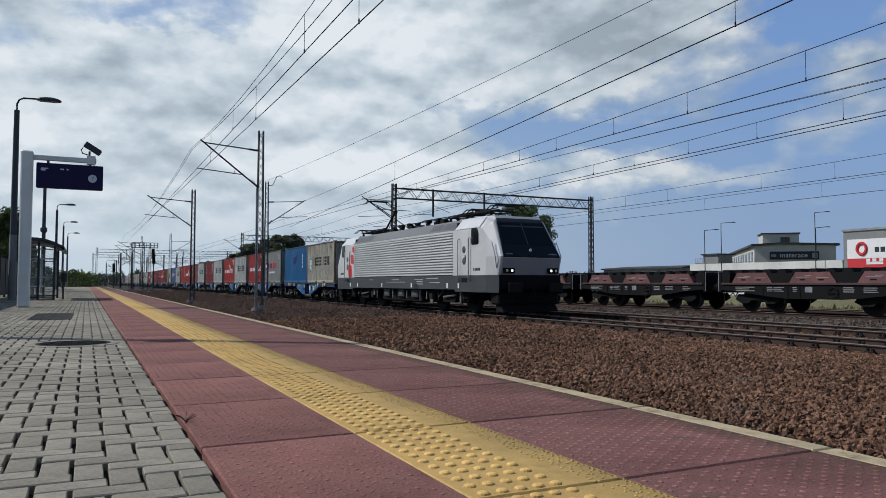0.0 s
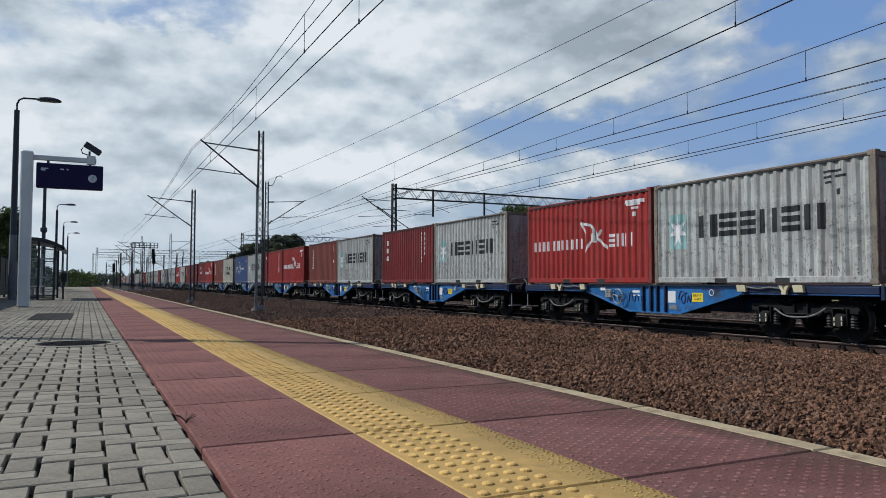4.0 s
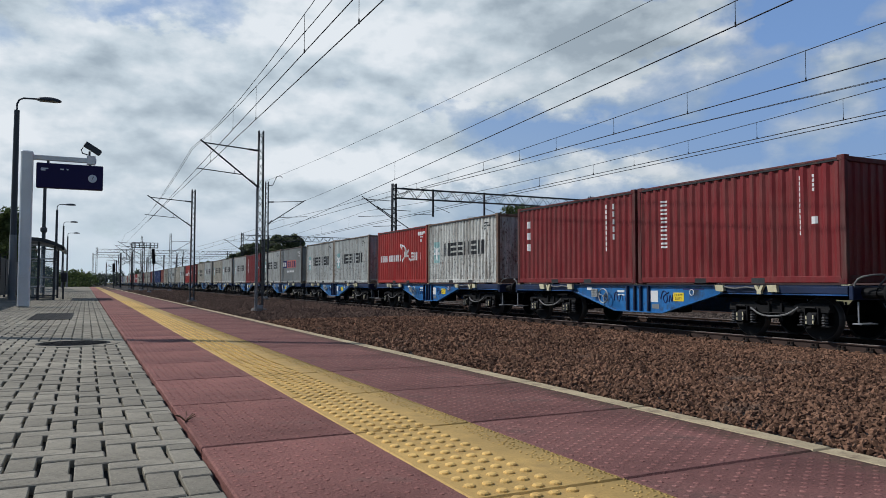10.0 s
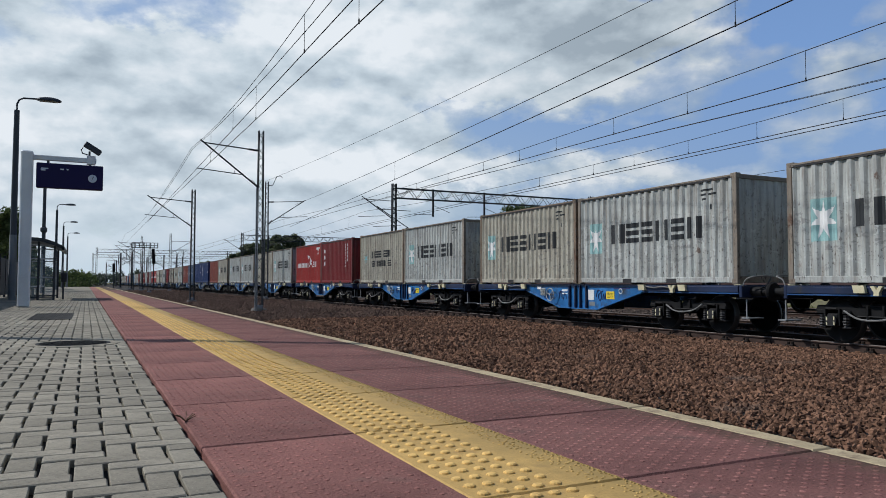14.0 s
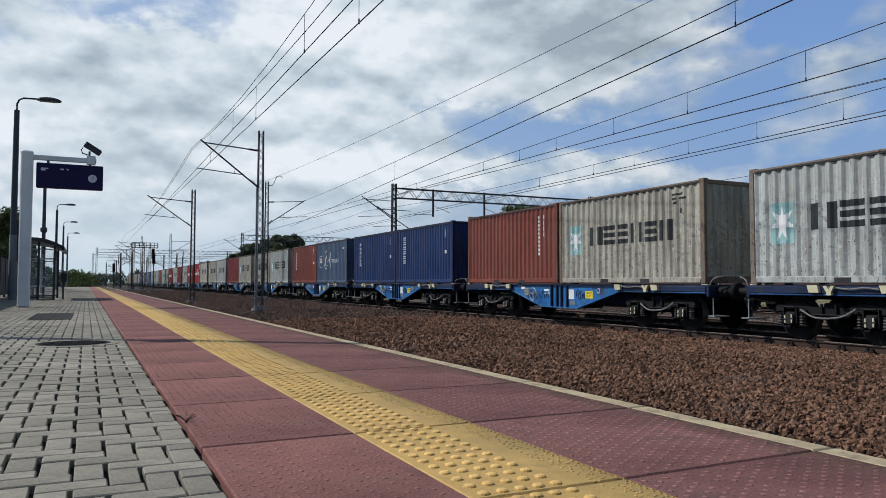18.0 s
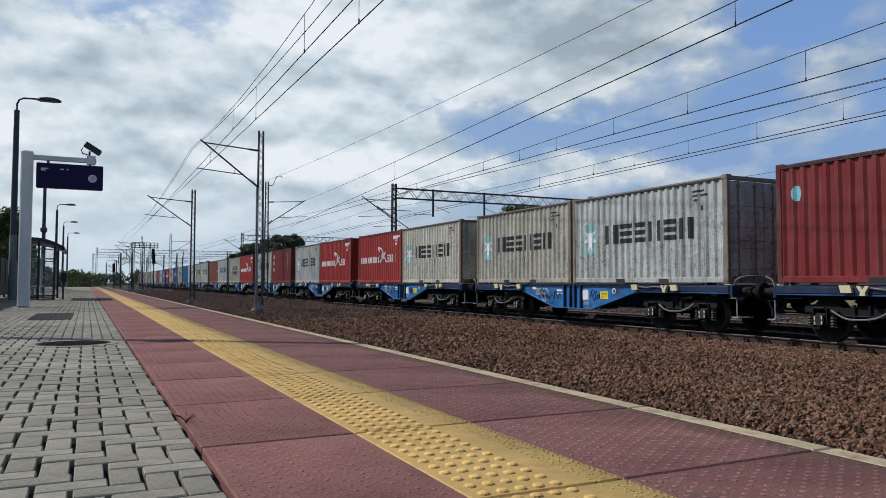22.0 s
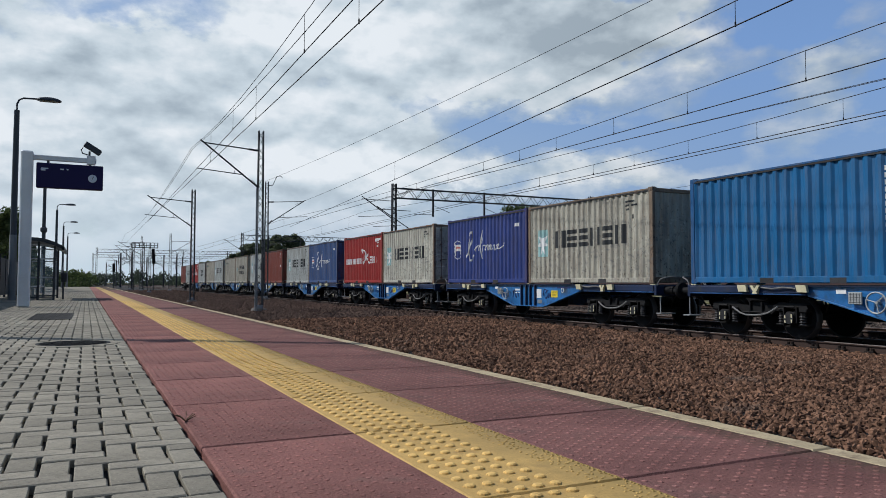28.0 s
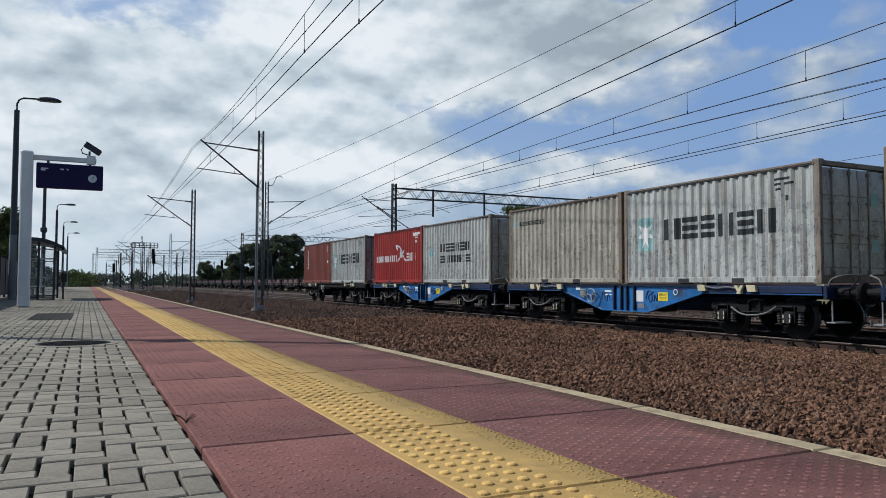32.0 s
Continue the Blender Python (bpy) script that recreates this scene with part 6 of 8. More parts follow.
def locomotive():
    L = thing("locomotive", "silver-grey electric locomotive with louvred sides and red rounded shapes", "locomotive")
    # louvred side walls
    for s in (-1, 1):
        bm = bmesh.new()
        z0, z1, n = 1.52, 3.22, 15
        step = (z1 - z0) / n
        prof = []
        for k in range(n):
            z = z0 + k * step
            prof += [(1.395, z), (1.505, z + 0.014), (1.501, z + step * 0.66), (1.405, z + step * 0.70)]
        prof.append((1.395, z1))
        a = [bm.verts.new((s * x, 3.80, z)) for x, z in prof]
        b = [bm.verts.new((s * x, 15.80, z)) for x, z in prof]
        for k in range(len(prof) - 1):
            bm.faces.new((a[k], b[k], b[k + 1], a[k + 1]))
        part("louvred_side", bm, LOCO_GREY, L, "silver-grey ribbed side panel")
        bm = bmesh.new()
        for y0, y1 in ((3.62, 3.80), (15.80, 15.96)):
            box(bm, *sorted((s * 1.40, s * 1.49)), y0, y1, 1.5, 3.30)
        box(bm, *sorted((s * 1.40, s * 1.49)), 3.80, 15.80, 3.22, 3.30)
        part("side_frame", bm, LOCO_GREY, L)
        bm = bmesh.new()
        box(bm, *sorted((s * 1.36, s * 1.492)), 3.62, 15.96, 0.95, 1.50)
        part("skirt", bm, LOCO_DARK, L, "slate-grey lower skirt")
        bm = bmesh.new()
        q = [bm.verts.new((s * x, y, z)) for x, y, z in ((1.47, 3.62, 3.30), (1.47, 15.96, 3.30), (1.10, 15.96, 3.74), (1.10, 3.62, 3.74))]
        bm.faces.new(q)
        for y in range(11):
            yy = 3.9 + y * 1.18
            p = [bm.verts.new((s * x, yy + w, z)) for x, w, z in ((1.485, -0.04, 3.29), (1.485, 0.04, 3.29), (1.40, 0.04, 3.42), (1.40, -0.04, 3.42))]
            bm.faces.new(p)
        part("roof_shoulder", bm, LOCO_ROOF, L, "sloping grey roof cover")
        for y0, y1 in ((3.75, 4.95), (5.05, 6.2), (13.3, 14.5), (14.6, 15.85)):
            bm = bmesh.new()
            q = [bm.verts.new((s * x, y, z)) for x, y, z in ((1.405, y0, 3.392), (1.405, y1, 3.392), (1.18, y1, 3.66), (1.18, y0, 3.66))]
            bm.faces.new(q)
            part("roof_grille", bm, LOCO_DARK, L, "dark roof grille")
        # lettering of the skirt as plain bars
        if s < 0:
            for y0, y1, z, h in ((9.4, 10.3, 1.36, 0.07), (8.7, 11.0, 1.24, 0.045), (5.2, 6.3, 1.40, 0.06), (5.0, 6.0, 1.22, 0.05), (6.7, 7.6, 1.36, 0.05), (6.7, 7.4, 1.26, 0.05), (6.7, 7.5, 1.16, 0.05), (12.8, 13.4, 1.36, 0.05)):
                bm = bmesh.new()
                box(bm, -1.497, -1.490, y0, y1, z - h / 3, z + h / 3)
                part("stencil_bar", bm, LOCO_MARK, L)
            for y in (4.3, 7.95, 11.6, 15.2, 3.3, 16.4):
                bm = bmesh.new()
                box(bm, -1.498, -1.490, y - 0.06, y + 0.06, 1.0, 1.2)
                part("notice_plate", bm, WHITE_MARK, L)
            for yc, zc, w, h in ((15.95, 3.02, 0.28, 0.30), (16.12, 2.50, 0.42, 0.52), (16.45, 1.86, 0.62, 0.68)):
                bm = bmesh.new()
                pts = []
                for k in range(20):
                    a = k * 2 * math.pi / 20
                    c, t = math.cos(a), math.sin(a)
                    pts.append((yc + w / 2 * math.copysign(abs(c) ** 0.45, c) + 0.10 * t * h, zc + h / 2 * math.copysign(abs(t) ** 0.45, t)))
                slab(bm, pts, -1.5085, -1.486)
                part("red_shape", bm, RED_MARK, L, "rounded red shape")
            for y0, y1, z in ((1.55, 2.1, 1.72), (17.6, 18.15, 1.72)):
                for k in range(5):
                    bm = bmesh.new()
                    box(bm, -1.497, -1.489, y0 + (y1 - y0) * k / 5, y0 + (y1 - y0) * (k + 0.7) / 5, z - 0.05, z + 0.05)
                    part("logo_bar", bm, BLACK_MARK, L)
            for y in (2.82, 16.9):
                for z in (2.05, 2.5):
                    bm = bmesh.new()
                    dish(bm, (-1.503, y, z), "x", [(-0.008, 0.13), (0.008, 0.15)], 20)
                    rec = part("grip_recess", bm, LOCO_DARK, L, "round recessed grip")
                    bm = bmesh.new()
                    slab(bm, [(y + 0.125 * math.cos(a * math.pi / 10), z + 0.015 + 0.12 * math.sin(a * math.pi / 10)) for a in range(11)], -1.5145, -1.509)
                    part("grip_plate", bm, LOCO_STEEL, rec)
    bm = bmesh.new()
    slab(bm, [(-1.10, 3.70), (1.10, 3.70), (1.10, 3.74), (0.8, 3.80), (-0.8, 3.80), (-1.10, 3.74)], 3.62, 15.96, "y")
    part("roof", bm, LOCO_ROOF, L, "grey locomotive roof")
    bm = bmesh.new()
    for y0, y1 in ((3.62, 3.7), (15.88, 15.96)):
        box(bm, -1.36, 1.36, y0, y1, 0.9, 3.6)
    box(bm, -1.36, 1.36, 3.62, 15.96, 0.9, 1.05)
    part("bulkhead", bm, STEEL_DARK, L)
    cab(L, True)
    cab(L, False)
    # roof gear
    pantograph(L, 14.4, -1, True)
    pantograph(L, 5.2, 1, False)
    pantograph(L, 16.3, -1, False)
    pantograph(L, 3.2, 1, False)
    for k in range(12):
        bm = bmesh.new()
        y = 6.9 + k * 0.55
        x = -0.35 if k % 2 else 0.35
        dish(bm, (x, y, 3.78), "z", [(0, 0.09)] + [(0.03 + 0.035 * j, 0.11 if j % 2 else 0.06) for j in range(8)] + [(0.33, 0.07)], 10)
        if k in (1, 3, 4, 7, 9):
            rbox(bm, x - 0.12, x + 0.12, y - 0.16, y + 0.16, 3.98, 4.14, 0.03)
        part("roof_insulator", bm, BLACK_RUBBER, L)
    for y, x, w_, l_, z in ((6.4, -0.6, 0.12, 0.22, 0.22), (7.1, -0.3, 0.10, 0.14, 0.30), (7.7, 0.2, 0.2, 0.3, 0.14), (8.9, -0.62, 0.10, 0.35, 0.12), (9.5, -0.5, 0.1, 0.12, 0.28), (10.3, -0.4, 0.15, 0.2, 0.2), (11.1, -0.6, 0.09, 0.12, 0.26), (11.7, 0.1, 0.2, 0.35, 0.12), (12.4, -0.5, 0.14, 0.2, 0.2)):
        bm = bmesh.new()
        rbox(bm, x - w_, x + w_, y - l_, y + l_, 3.76, 3.78 + z, 0.04)
        part("roof_box", bm, BLACK_RUBBER, L)
    bm = bmesh.new()
    pipe(bm, [(-0.35, 4.0, 4.1), (-0.35, 9, 4.14), (0.35, 12.6, 4.1)], 0.022)
    pipe(bm, [(0.35, 5.0, 4.1), (0.35, 8, 4.2), (-0.35, 12.6, 4.12)], 0.022)
    part("roof_busbar", bm, BLACK_RUBBER, L)
    # running gear
    for yc in (4.75, 14.83):
        b = new("bogie")
        b.parent, b.location = L, (0, yc, 0)
        b.empty_display_size = 0.2
        for s in (-1.45, 1.45):
            w = new("wheelset", LOCO_WHEEL)
            w.parent = b
            w.matrix_parent_inverse = pose(0, s, LOCO_R)
            LOCO_WHEELS.append(w)
        for sx in (-1, 1):
            bm = bmesh.new()
            slab(bm, [(-2.1, 0.72), (-2.0, 0.9), (2.0, 0.9), (2.1, 0.72), (0.7, 0.66), (0.5, 0.42), (-0.5, 0.42), (-0.7, 0.66)], *sorted((sx * 1.02, sx * 1.18)))
            part("side_frame", bm, BLACK_RUBBER, b)
            for s in (-1.45, 1.45):
                bm = bmesh.new()
                rbox(bm, *sorted((sx * 1.04, sx * 1.30)), s - 0.22, s + 0.22, 0.42, 0.80, 0.04)
                dish(bm, (sx * 1.28, s, LOCO_R), "x", [(-0.06, 0.17), (0.06, 0.15)], 14)
                part("axle_box", bm, STEEL_DARK, b)
                for o in (-0.42, 0.42):
                    bm = bmesh.new()
                    dish(bm, (sx * 1.12, s + o, 0.5), "z", [(0, 0.09)] + [(0.02 + 0.035 * k, 0.11 if k % 2 else 0.08) for k in range(9)], 10)
                    part("spring", bm, BLACK_RUBBER, b)
            bm = bmesh.new()
            rod(bm, (sx * 1.24, -0.75, 0.72), (sx * 1.24, 0.35, 0.62), 0.05, 8)
            pipe(bm, [(sx * 1.2, 0.5, 0.9), (sx * 1.3, 0.75, 0.6), (sx * 1.2, 1.0, 0.75)], 0.025)
            part("damper", bm, LOCO_STEEL, b, "grey yaw damper")
    bm = bmesh.new()
    rbox(bm, -1.2, 1.2, 7.4, 12.2, 0.34, 0.92, 0.06)
    part("transformer_tank", bm, BLACK_RUBBER, L)
    for y, z0, z1, ww in ((6.6, 0.5, 0.85, 0.05), (7.3, 0.42, 0.9, 0.05), (12.6, 0.45, 0.88, 0.05), (13.0, 0.6, 0.88, 0.12), (3.4, 0.45, 0.85, 0.06), (6.1, 0.35, 0.5, 0.16), (16.5, 0.45, 0.85, 0.05), (10.5, 0.5, 0.9, 0.05), (8.8, 0.5, 0.9, 0.05)):
        bm = bmesh.new()
        rbox(bm, -1.36, -1.33, y - ww, y + ww, z0, z1, 0.006)
        part("bracket", bm, LOCO_STEEL, L, "grey steel bracket")
    for y in (8.0, 9.6, 11.4):
        bm = bmesh.new()
        rbox(bm, -1.32, -1.16, y - 0.38, y + 0.38, 0.55, 0.93, 0.03)
        part("equipment_box", bm, LOCO_DARK, L)
        bm = bmesh.new()
        rbox(bm, -1.335, -1.322, y - 0.2, y + 0.2, 0.66, 0.82, 0.004)
        part("box_cover", bm, LOCO_STEEL, L)
    return L


LOCO_R = 0.625
bm = bmesh.new()
rod(bm, (-1.0, 0, 0), (1.0, 0, 0), 0.1, 10)
for s in (-1, 1):
    dish(bm, (s * 0.7535, 0, 0), "x", [(-0.065, 0.5), (-0.06, LOCO_R + (0.028 if s > 0 else -0.03)), (0.0, LOCO_R), (0.06, LOCO_R + (0.028 if s < 0 else -0.03)), (0.065, 0.5)], 30)
    for k in range(6):
        a = k * math.pi / 3
        rod(bm, (s * 0.80, 0.3 * math.cos(a), 0.3 * math.sin(a)), (s * 0.84, 0.3 * math.cos(a), 0.3 * math.sin(a)), 0.05, 6)
LOCO_WHEEL = finish(bm, "wheelset")
LOCO_WHEEL.materials.append(STEEL_DARK)
LOCO_WHEELS = []
loco = locomotive()
MOVING.append((loco, TRAIN_X, W0_MID - PITCH_W / 2 - LOCO_L, 0))


# ---- station furniture ----
POST_GREY = surface("pale_grey_post_paint", (0.68, 0.70, 0.72), 0.5, coarse=1.0, vary=0.15, bump=0.05)
POST_DARK = surface("dark_lamp_post_paint", (0.035, 0.042, 0.055), 0.5, coarse=1.0, vary=0.2, bump=0.05)
LAMP_FOOT = surface("concrete_grey_post_foot", (0.20, 0.21, 0.22), 0.7, vary=0.25)
DISPLAY = surface("dark_blue_display", (0.010, 0.007, 0.06), 0.5, vary=0.1, bump=0, spec=0.2)
DIAL = surface("clock_dial", (0.55, 0.60, 0.68), 0.5, vary=0.05, bump=0)
FRAME_DARK = surface("dark_shelter_frame", (0.02, 0.024, 0.032), 0.45, vary=0.15, bump=0.03)
PANE = glass("clear_shelter_glass", (0.6, 0.7, 0.7), 0.07)
FENCE_DARK = surface("dark_fence_panels", (0.02, 0.023, 0.026), 0.7, vary=0.3)


def platform_lamp(y, x=-2.25, tall=6.45, speaker=False):
    m = thing("platform_lamp", "dark steel platform lamp with a curved arm and flat head", "street lamp", "lamps along the platform", pose(x, y, PLAT_Z))
    bm = bmesh.new()
    rod(bm, (0, 0, 0), (0, 0, 2.2), 0.125, 12, 0.115)
    part("foot", bm, LAMP_FOOT, m, "grey lower pole")
    bm = bmesh.new()
    rod(bm, (0, 0, 2.2), (0, 0, tall), 0.105, 12, 0.085)
    part("pole", bm, POST_DARK, m)
    bm = bmesh.new()
    arc = [(0, 0, tall), (0.0, 0, tall + 0.22), (0.06, 0, tall + 0.36), (0.18, 0, tall + 0.43), (0.62, 0, tall + 0.45)]
    pipe(bm, arc, 0.03, 8)
    part("arm", bm, POST_DARK, m)
    bm = bmesh.new()
    t = bmesh.new()
    bmesh.ops.create_uvsphere(t, u_segments=16, v_segments=8, radius=1.0)
    bmesh.ops.scale(t, vec=(0.40, 0.16, 0.12), verts=t.verts)
    for v in t.verts:
        v.co.z = max(v.co.z, -0.03)
        v.co += Vector((0.95, 0, tall + 0.43))
    weld(bm, t)
    part("lamp_head", bm, POST_DARK, m)
    bm = bmesh.new()
    rbox(bm, 0.66, 1.22, -0.10, 0.10, tall + 0.385, tall + 0.40, 0.004)
    part("lens", bm, STEEL_GREY, m)
    if speaker:
        bm = bmesh.new()
        rbox(bm, -0.17, 0.17, -0.17, 0.17, 3.45, 3.75, 0.06)
        part("loudspeaker", bm, POST_DARK, m)
    return m


for k, y in enumerate((10.2, 28.4, 47.3, 66.2, 85.1, 104.0)):
    platform_lamp(y, speaker=k in (0, 2))

# departure board
sgn = thing("departure_board", "dark blue electronic departure board with a clock on a grey post", "departure board", m=pose(-1.36, 20.3, PLAT_Z))
bm = bmesh.new()
rbox(bm, -0.13, 0.13, -0.13, 0.13, 0, 3.80, 0.03)
part("post", bm, POST_GREY, sgn, "thick pale grey post")
bm = bmesh.new()
rbox(bm, 0.1, 1.52, -0.05, 0.05, 3.60, 3.72, 0.01)
rbox(bm, 1.30, 1.50, -0.07, 0.07, 3.56, 3.78, 0.01)
part("bracket", bm, POST_GREY, sgn)
bm = bmesh.new()
rbox(bm, 0.20, 1.68, -0.10, 0.10, 2.92, 3.53, 0.02)
brd = part("board", bm, DISPLAY, sgn)
for x in (0.45, 1.38):
    bm = bmesh.new()
    rod(bm, (x, 0, 3.5), (x, 0, 3.62), 0.03, 6)
    part("hanger", bm, POST_DARK, sgn)
bm = bmesh.new()
dish(bm, (1.44, -0.102, 3.20), "y", [(-0.008, 0.10), (0.004, 0.10)], 24)
dl = part("clock_dial", bm, DIAL, brd)
for a, r in ((60, 0.075), (250, 0.05)):
    bm = bmesh.new()
    rod(bm, (1.44, -0.113, 3.20), (1.44 + r * math.cos(radians(a)), -0.113, 3.20 + r * math.sin(radians(a))), 0.006, 4)
    part("clock_hand", bm, BLACK_MARK, dl)
for x0, x1, z in ((0.30, 0.46, 3.39), (0.72, 0.80, 3.39), (0.86, 0.90, 3.39), (0.30, 0.40, 3.35)):
    bm = bmesh.new()
    box(bm, x0, x1, -0.106, -0.098, z - 0.015, z + 0.015)
    part("text_bar", bm, DIAL, brd)
cctv = thing("security_camera", "dark boxy security camera on the board's bracket", "security camera", m=pose(-1.36 + 1.36, 20.3, PLAT_Z + 3.78))
bm = bmesh.new()
rod(bm, (0, 0, 0), (0, 0, 0.12), 0.025, 8)
pipe(bm, [(0.0, 0, 0.02), (-0.16, 0, 0.06), (-0.19, 0, 0.16), (-0.12, 0, 0.24), (-0.03, 0, 0.22)], 0.014, 6)
part("mount", bm, POST_DARK, cctv)
bm = bmesh.new()
rbox(bm, -0.20, 0.22, -0.08, 0.08, -0.07, 0.07, 0.015)
hs = part("housing", bm, POST_DARK, cctv)
hs.location, hs.rotation_euler = (0.06, 0, 0.20), (0, radians(32), 0)
bm = bmesh.new()
rod(bm, (0.22, 0, 0), (0.235, 0, 0), 0.05, 12)
part("lens", bm, WINDSCREEN, hs)

# shelter
sh = thing("platform_shelter", "glazed platform shelter with dark frame and curved roof", "shelter", m=pose(-1.0, 28.3, PLAT_Z))
W_, D_ = 0.95, 3.6
bm = bmesh.new()
n = 12
prof = [(-W_ - 0.12 + (W_ + 0.42) * k / n, 2.12 - 0.30 * (max(0, k / n - 0.3) / 0.7) ** 2.0 - 0.10 * (max(0, 0.22 - k / n) / 0.22) ** 2) for k in range(n + 1)]
slab(bm, prof + [(x, z - 0.12) for x, z in prof[::-1]], -0.25, D_ + 0.25, "y")
part("roof", bm, FRAME_DARK, sh, "curved dark shelter roof")
bm = bmesh.new()
box(bm, 0.22, 0.28, -0.25, D_ + 0.25, 1.70, 1.80)
part("fascia", bm, FRAME_DARK, sh)
for x in (-W_, -W_ / 2, 0.0):
    for y in (0, D_):
        bm = bmesh.new()
        box(bm, x - 0.035, x + 0.035, y - 0.035, y + 0.035, 0, 2.0 if x < -0.1 else 1.86)
        part("post", bm, FRAME_DARK, sh)
for x in (-W_ / 2 - W_ / 4, -W_ / 4):
    for y in (0, D_):
        for z0, z1 in ((0.15, 0.75), (0.80, 1.38), (1.43, 1.86)):
            bm = bmesh.new()
            box(bm, x - W_ / 4 + 0.04, x + W_ / 4 - 0.04, y - 0.006, y + 0.006, z0, z1)
            p = part("pane", bm, PANE, sh)
            p.visible_shadow = False
for k in range(3):
    y = D_ * (k + 0.5) / 3
    bm = bmesh.new()
    box(bm, -W_ - 0.005, -W_ + 0.007, y - D_ / 6 + 0.03, y + D_ / 6 - 0.03, 0.15, 1.93)
    p = part("pane", bm, PANE, sh)
    p.visible_shadow = False
for z in (0.10, 0.775, 1.405, 1.88):
    for y in (0, D_):
        bm = bmesh.new()
        box(bm, -W_, 0, y - 0.02, y + 0.02, z - 0.022, z + 0.022)
        part("rail", bm, STEEL_GREY if 0.5 < z < 2 else FRAME_DARK, sh)
bm = bmesh.new()
rbox(bm, -W_ + 0.1, -W_ + 0.5, 0.3, D_ - 0.3, 0.42, 0.47, 0.01)
for y in (0.6, D_ - 0.6):
    box(bm, -W_ + 0.25, -W_ + 0.33, y - 0.03, y + 0.03, 0, 0.43)
part("bench", bm, STEEL_GREY, sh)
lb = thing("litter_bin", "dark round litter bin on a post", "litter bin", m=pose(-0.72, 29.2, PLAT_Z))
bm = bmesh.new()
rod(bm, (-0.02, 0, 0), (-0.02, 0, 1.0), 0.03, 8)
part("post", bm, FRAME_DARK, lb)
bm = bmesh.new()
dish(bm, (0, -0.12, 0.62), "z", [(0, 0.09), (0.05, 0.10), (0.30, 0.115), (0.33, 0.09)], 14)
part("bucket", bm, FRAME_DARK, lb)

# fence behind the platform
fc = thing("platform_fence", "dark metal fence along the back of the platform", "fence", m=pose(-2.95, 18, PLAT_Z))
bm = bmesh.new()
box(bm, -0.02, 0.02, 0, 1.94, 0.1, 1.55)
pan = part("panel", bm, FENCE_DARK, fc)
bm = bmesh.new()
box(bm, -0.04, 0.04, -0.04, 0.04, 0, 1.65)
pst = part("post", bm, FENCE_DARK, fc)
for k in range(1, 12):
    again(pan, fc, pose(0, k * 2, 0))
    again(pst, fc, pose(0, k * 2, 0))

# manhole cover and dark slatted panel set into the paving
mh = thing("manhole_cover", "round weathered manhole cover set in the paving", "manhole cover", m=pose(-0.10, 8.05, PLAT_Z))
bm = bmesh.new()
dish(bm, (0, 0, 0), "z", [(-0.04, 0.42), (0.004, 0.42), (0.006, 0.41), (0.006, 0.345), (0.002, 0.34)], 36)
part("rim", bm, BRICK_PAVER, mh, "concrete rim")
bm = bmesh.new()
dish(bm, (0, 0, 0), "z", [(0.0, 0.33), (0.007, 0.33)], 36)
ribs = []
for k in range(-4, 5):
    w = math.sqrt(max(0.01, 0.3 ** 2 - (k * 0.065) ** 2))
    ribs.append((w, k * 0.065))
lid = part("lid", bm, STEEL_DARK, mh, "dark iron lid")
for w, y in ribs:
    bm = bmesh.new()
    box(bm, -w, w, y - 0.01, y + 0.01, 0.0072, 0.011)
    part("rib", bm, STEEL_DARK, lid)
# dark rectangle in the paving, built as a tray under thin slats
gr = thing("floor_grating", "dark slatted panel set in the paving", "grating", m=pose(-0.83, 13.3, PLAT_Z))
bm = bmesh.new()
box(bm, 0, 0.62, 0, 2.7, -0.03, 0.003)
part("tray", bm, SAND_JOINT, gr)
bm = bmesh.new()
for k in range(21):
    box(bm, k * 0.031 - 0.004, k * 0.031 + 0.004, 0, 2.7, 0.0, 0.009)
part("grille", bm, STEEL_DARK, gr)
twig = thing("dry_weed", "small dry weed growing in the slab joint", "weed", m=pose(0.40, 3.35, PLAT_Z))
bm = bmesh.new()
for k in range(9):
    a = k * 0.7
    p1 = Vector((0.025 * math.cos(a), 0.03 * math.sin(a), 0.015 + 0.004 * (k % 3)))
    pipe(bm, [(0, 0, 0), p1, p1 * 1.7 + Vector((0, 0, -0.005))], 0.0022, 4)
part("stems", bm, surface("dry_weed_stems", (0.12, 0.07, 0.04), 0.9, bump=0), twig)

# ---- parked wagons ----
RED_OXIDE = surface("faded_oxide_paint", (0.155, 0.066, 0.062), 0.7, coarse=0.8, vary=0.35, stain=(0.05, 0.035, 0.03), stain_amt=0.4)


OXIDE_DARK = surface("dull_brown_oxide", (0.060, 0.032, 0.030), 0.7, coarse=0.8, vary=0.35, stain=(0.025, 0.02, 0.018), stain_amt=0.4)
MARK_DIM = surface("dim_grey_marking", (0.26, 0.26, 0.265), 0.7, vary=0.4, bump=0)


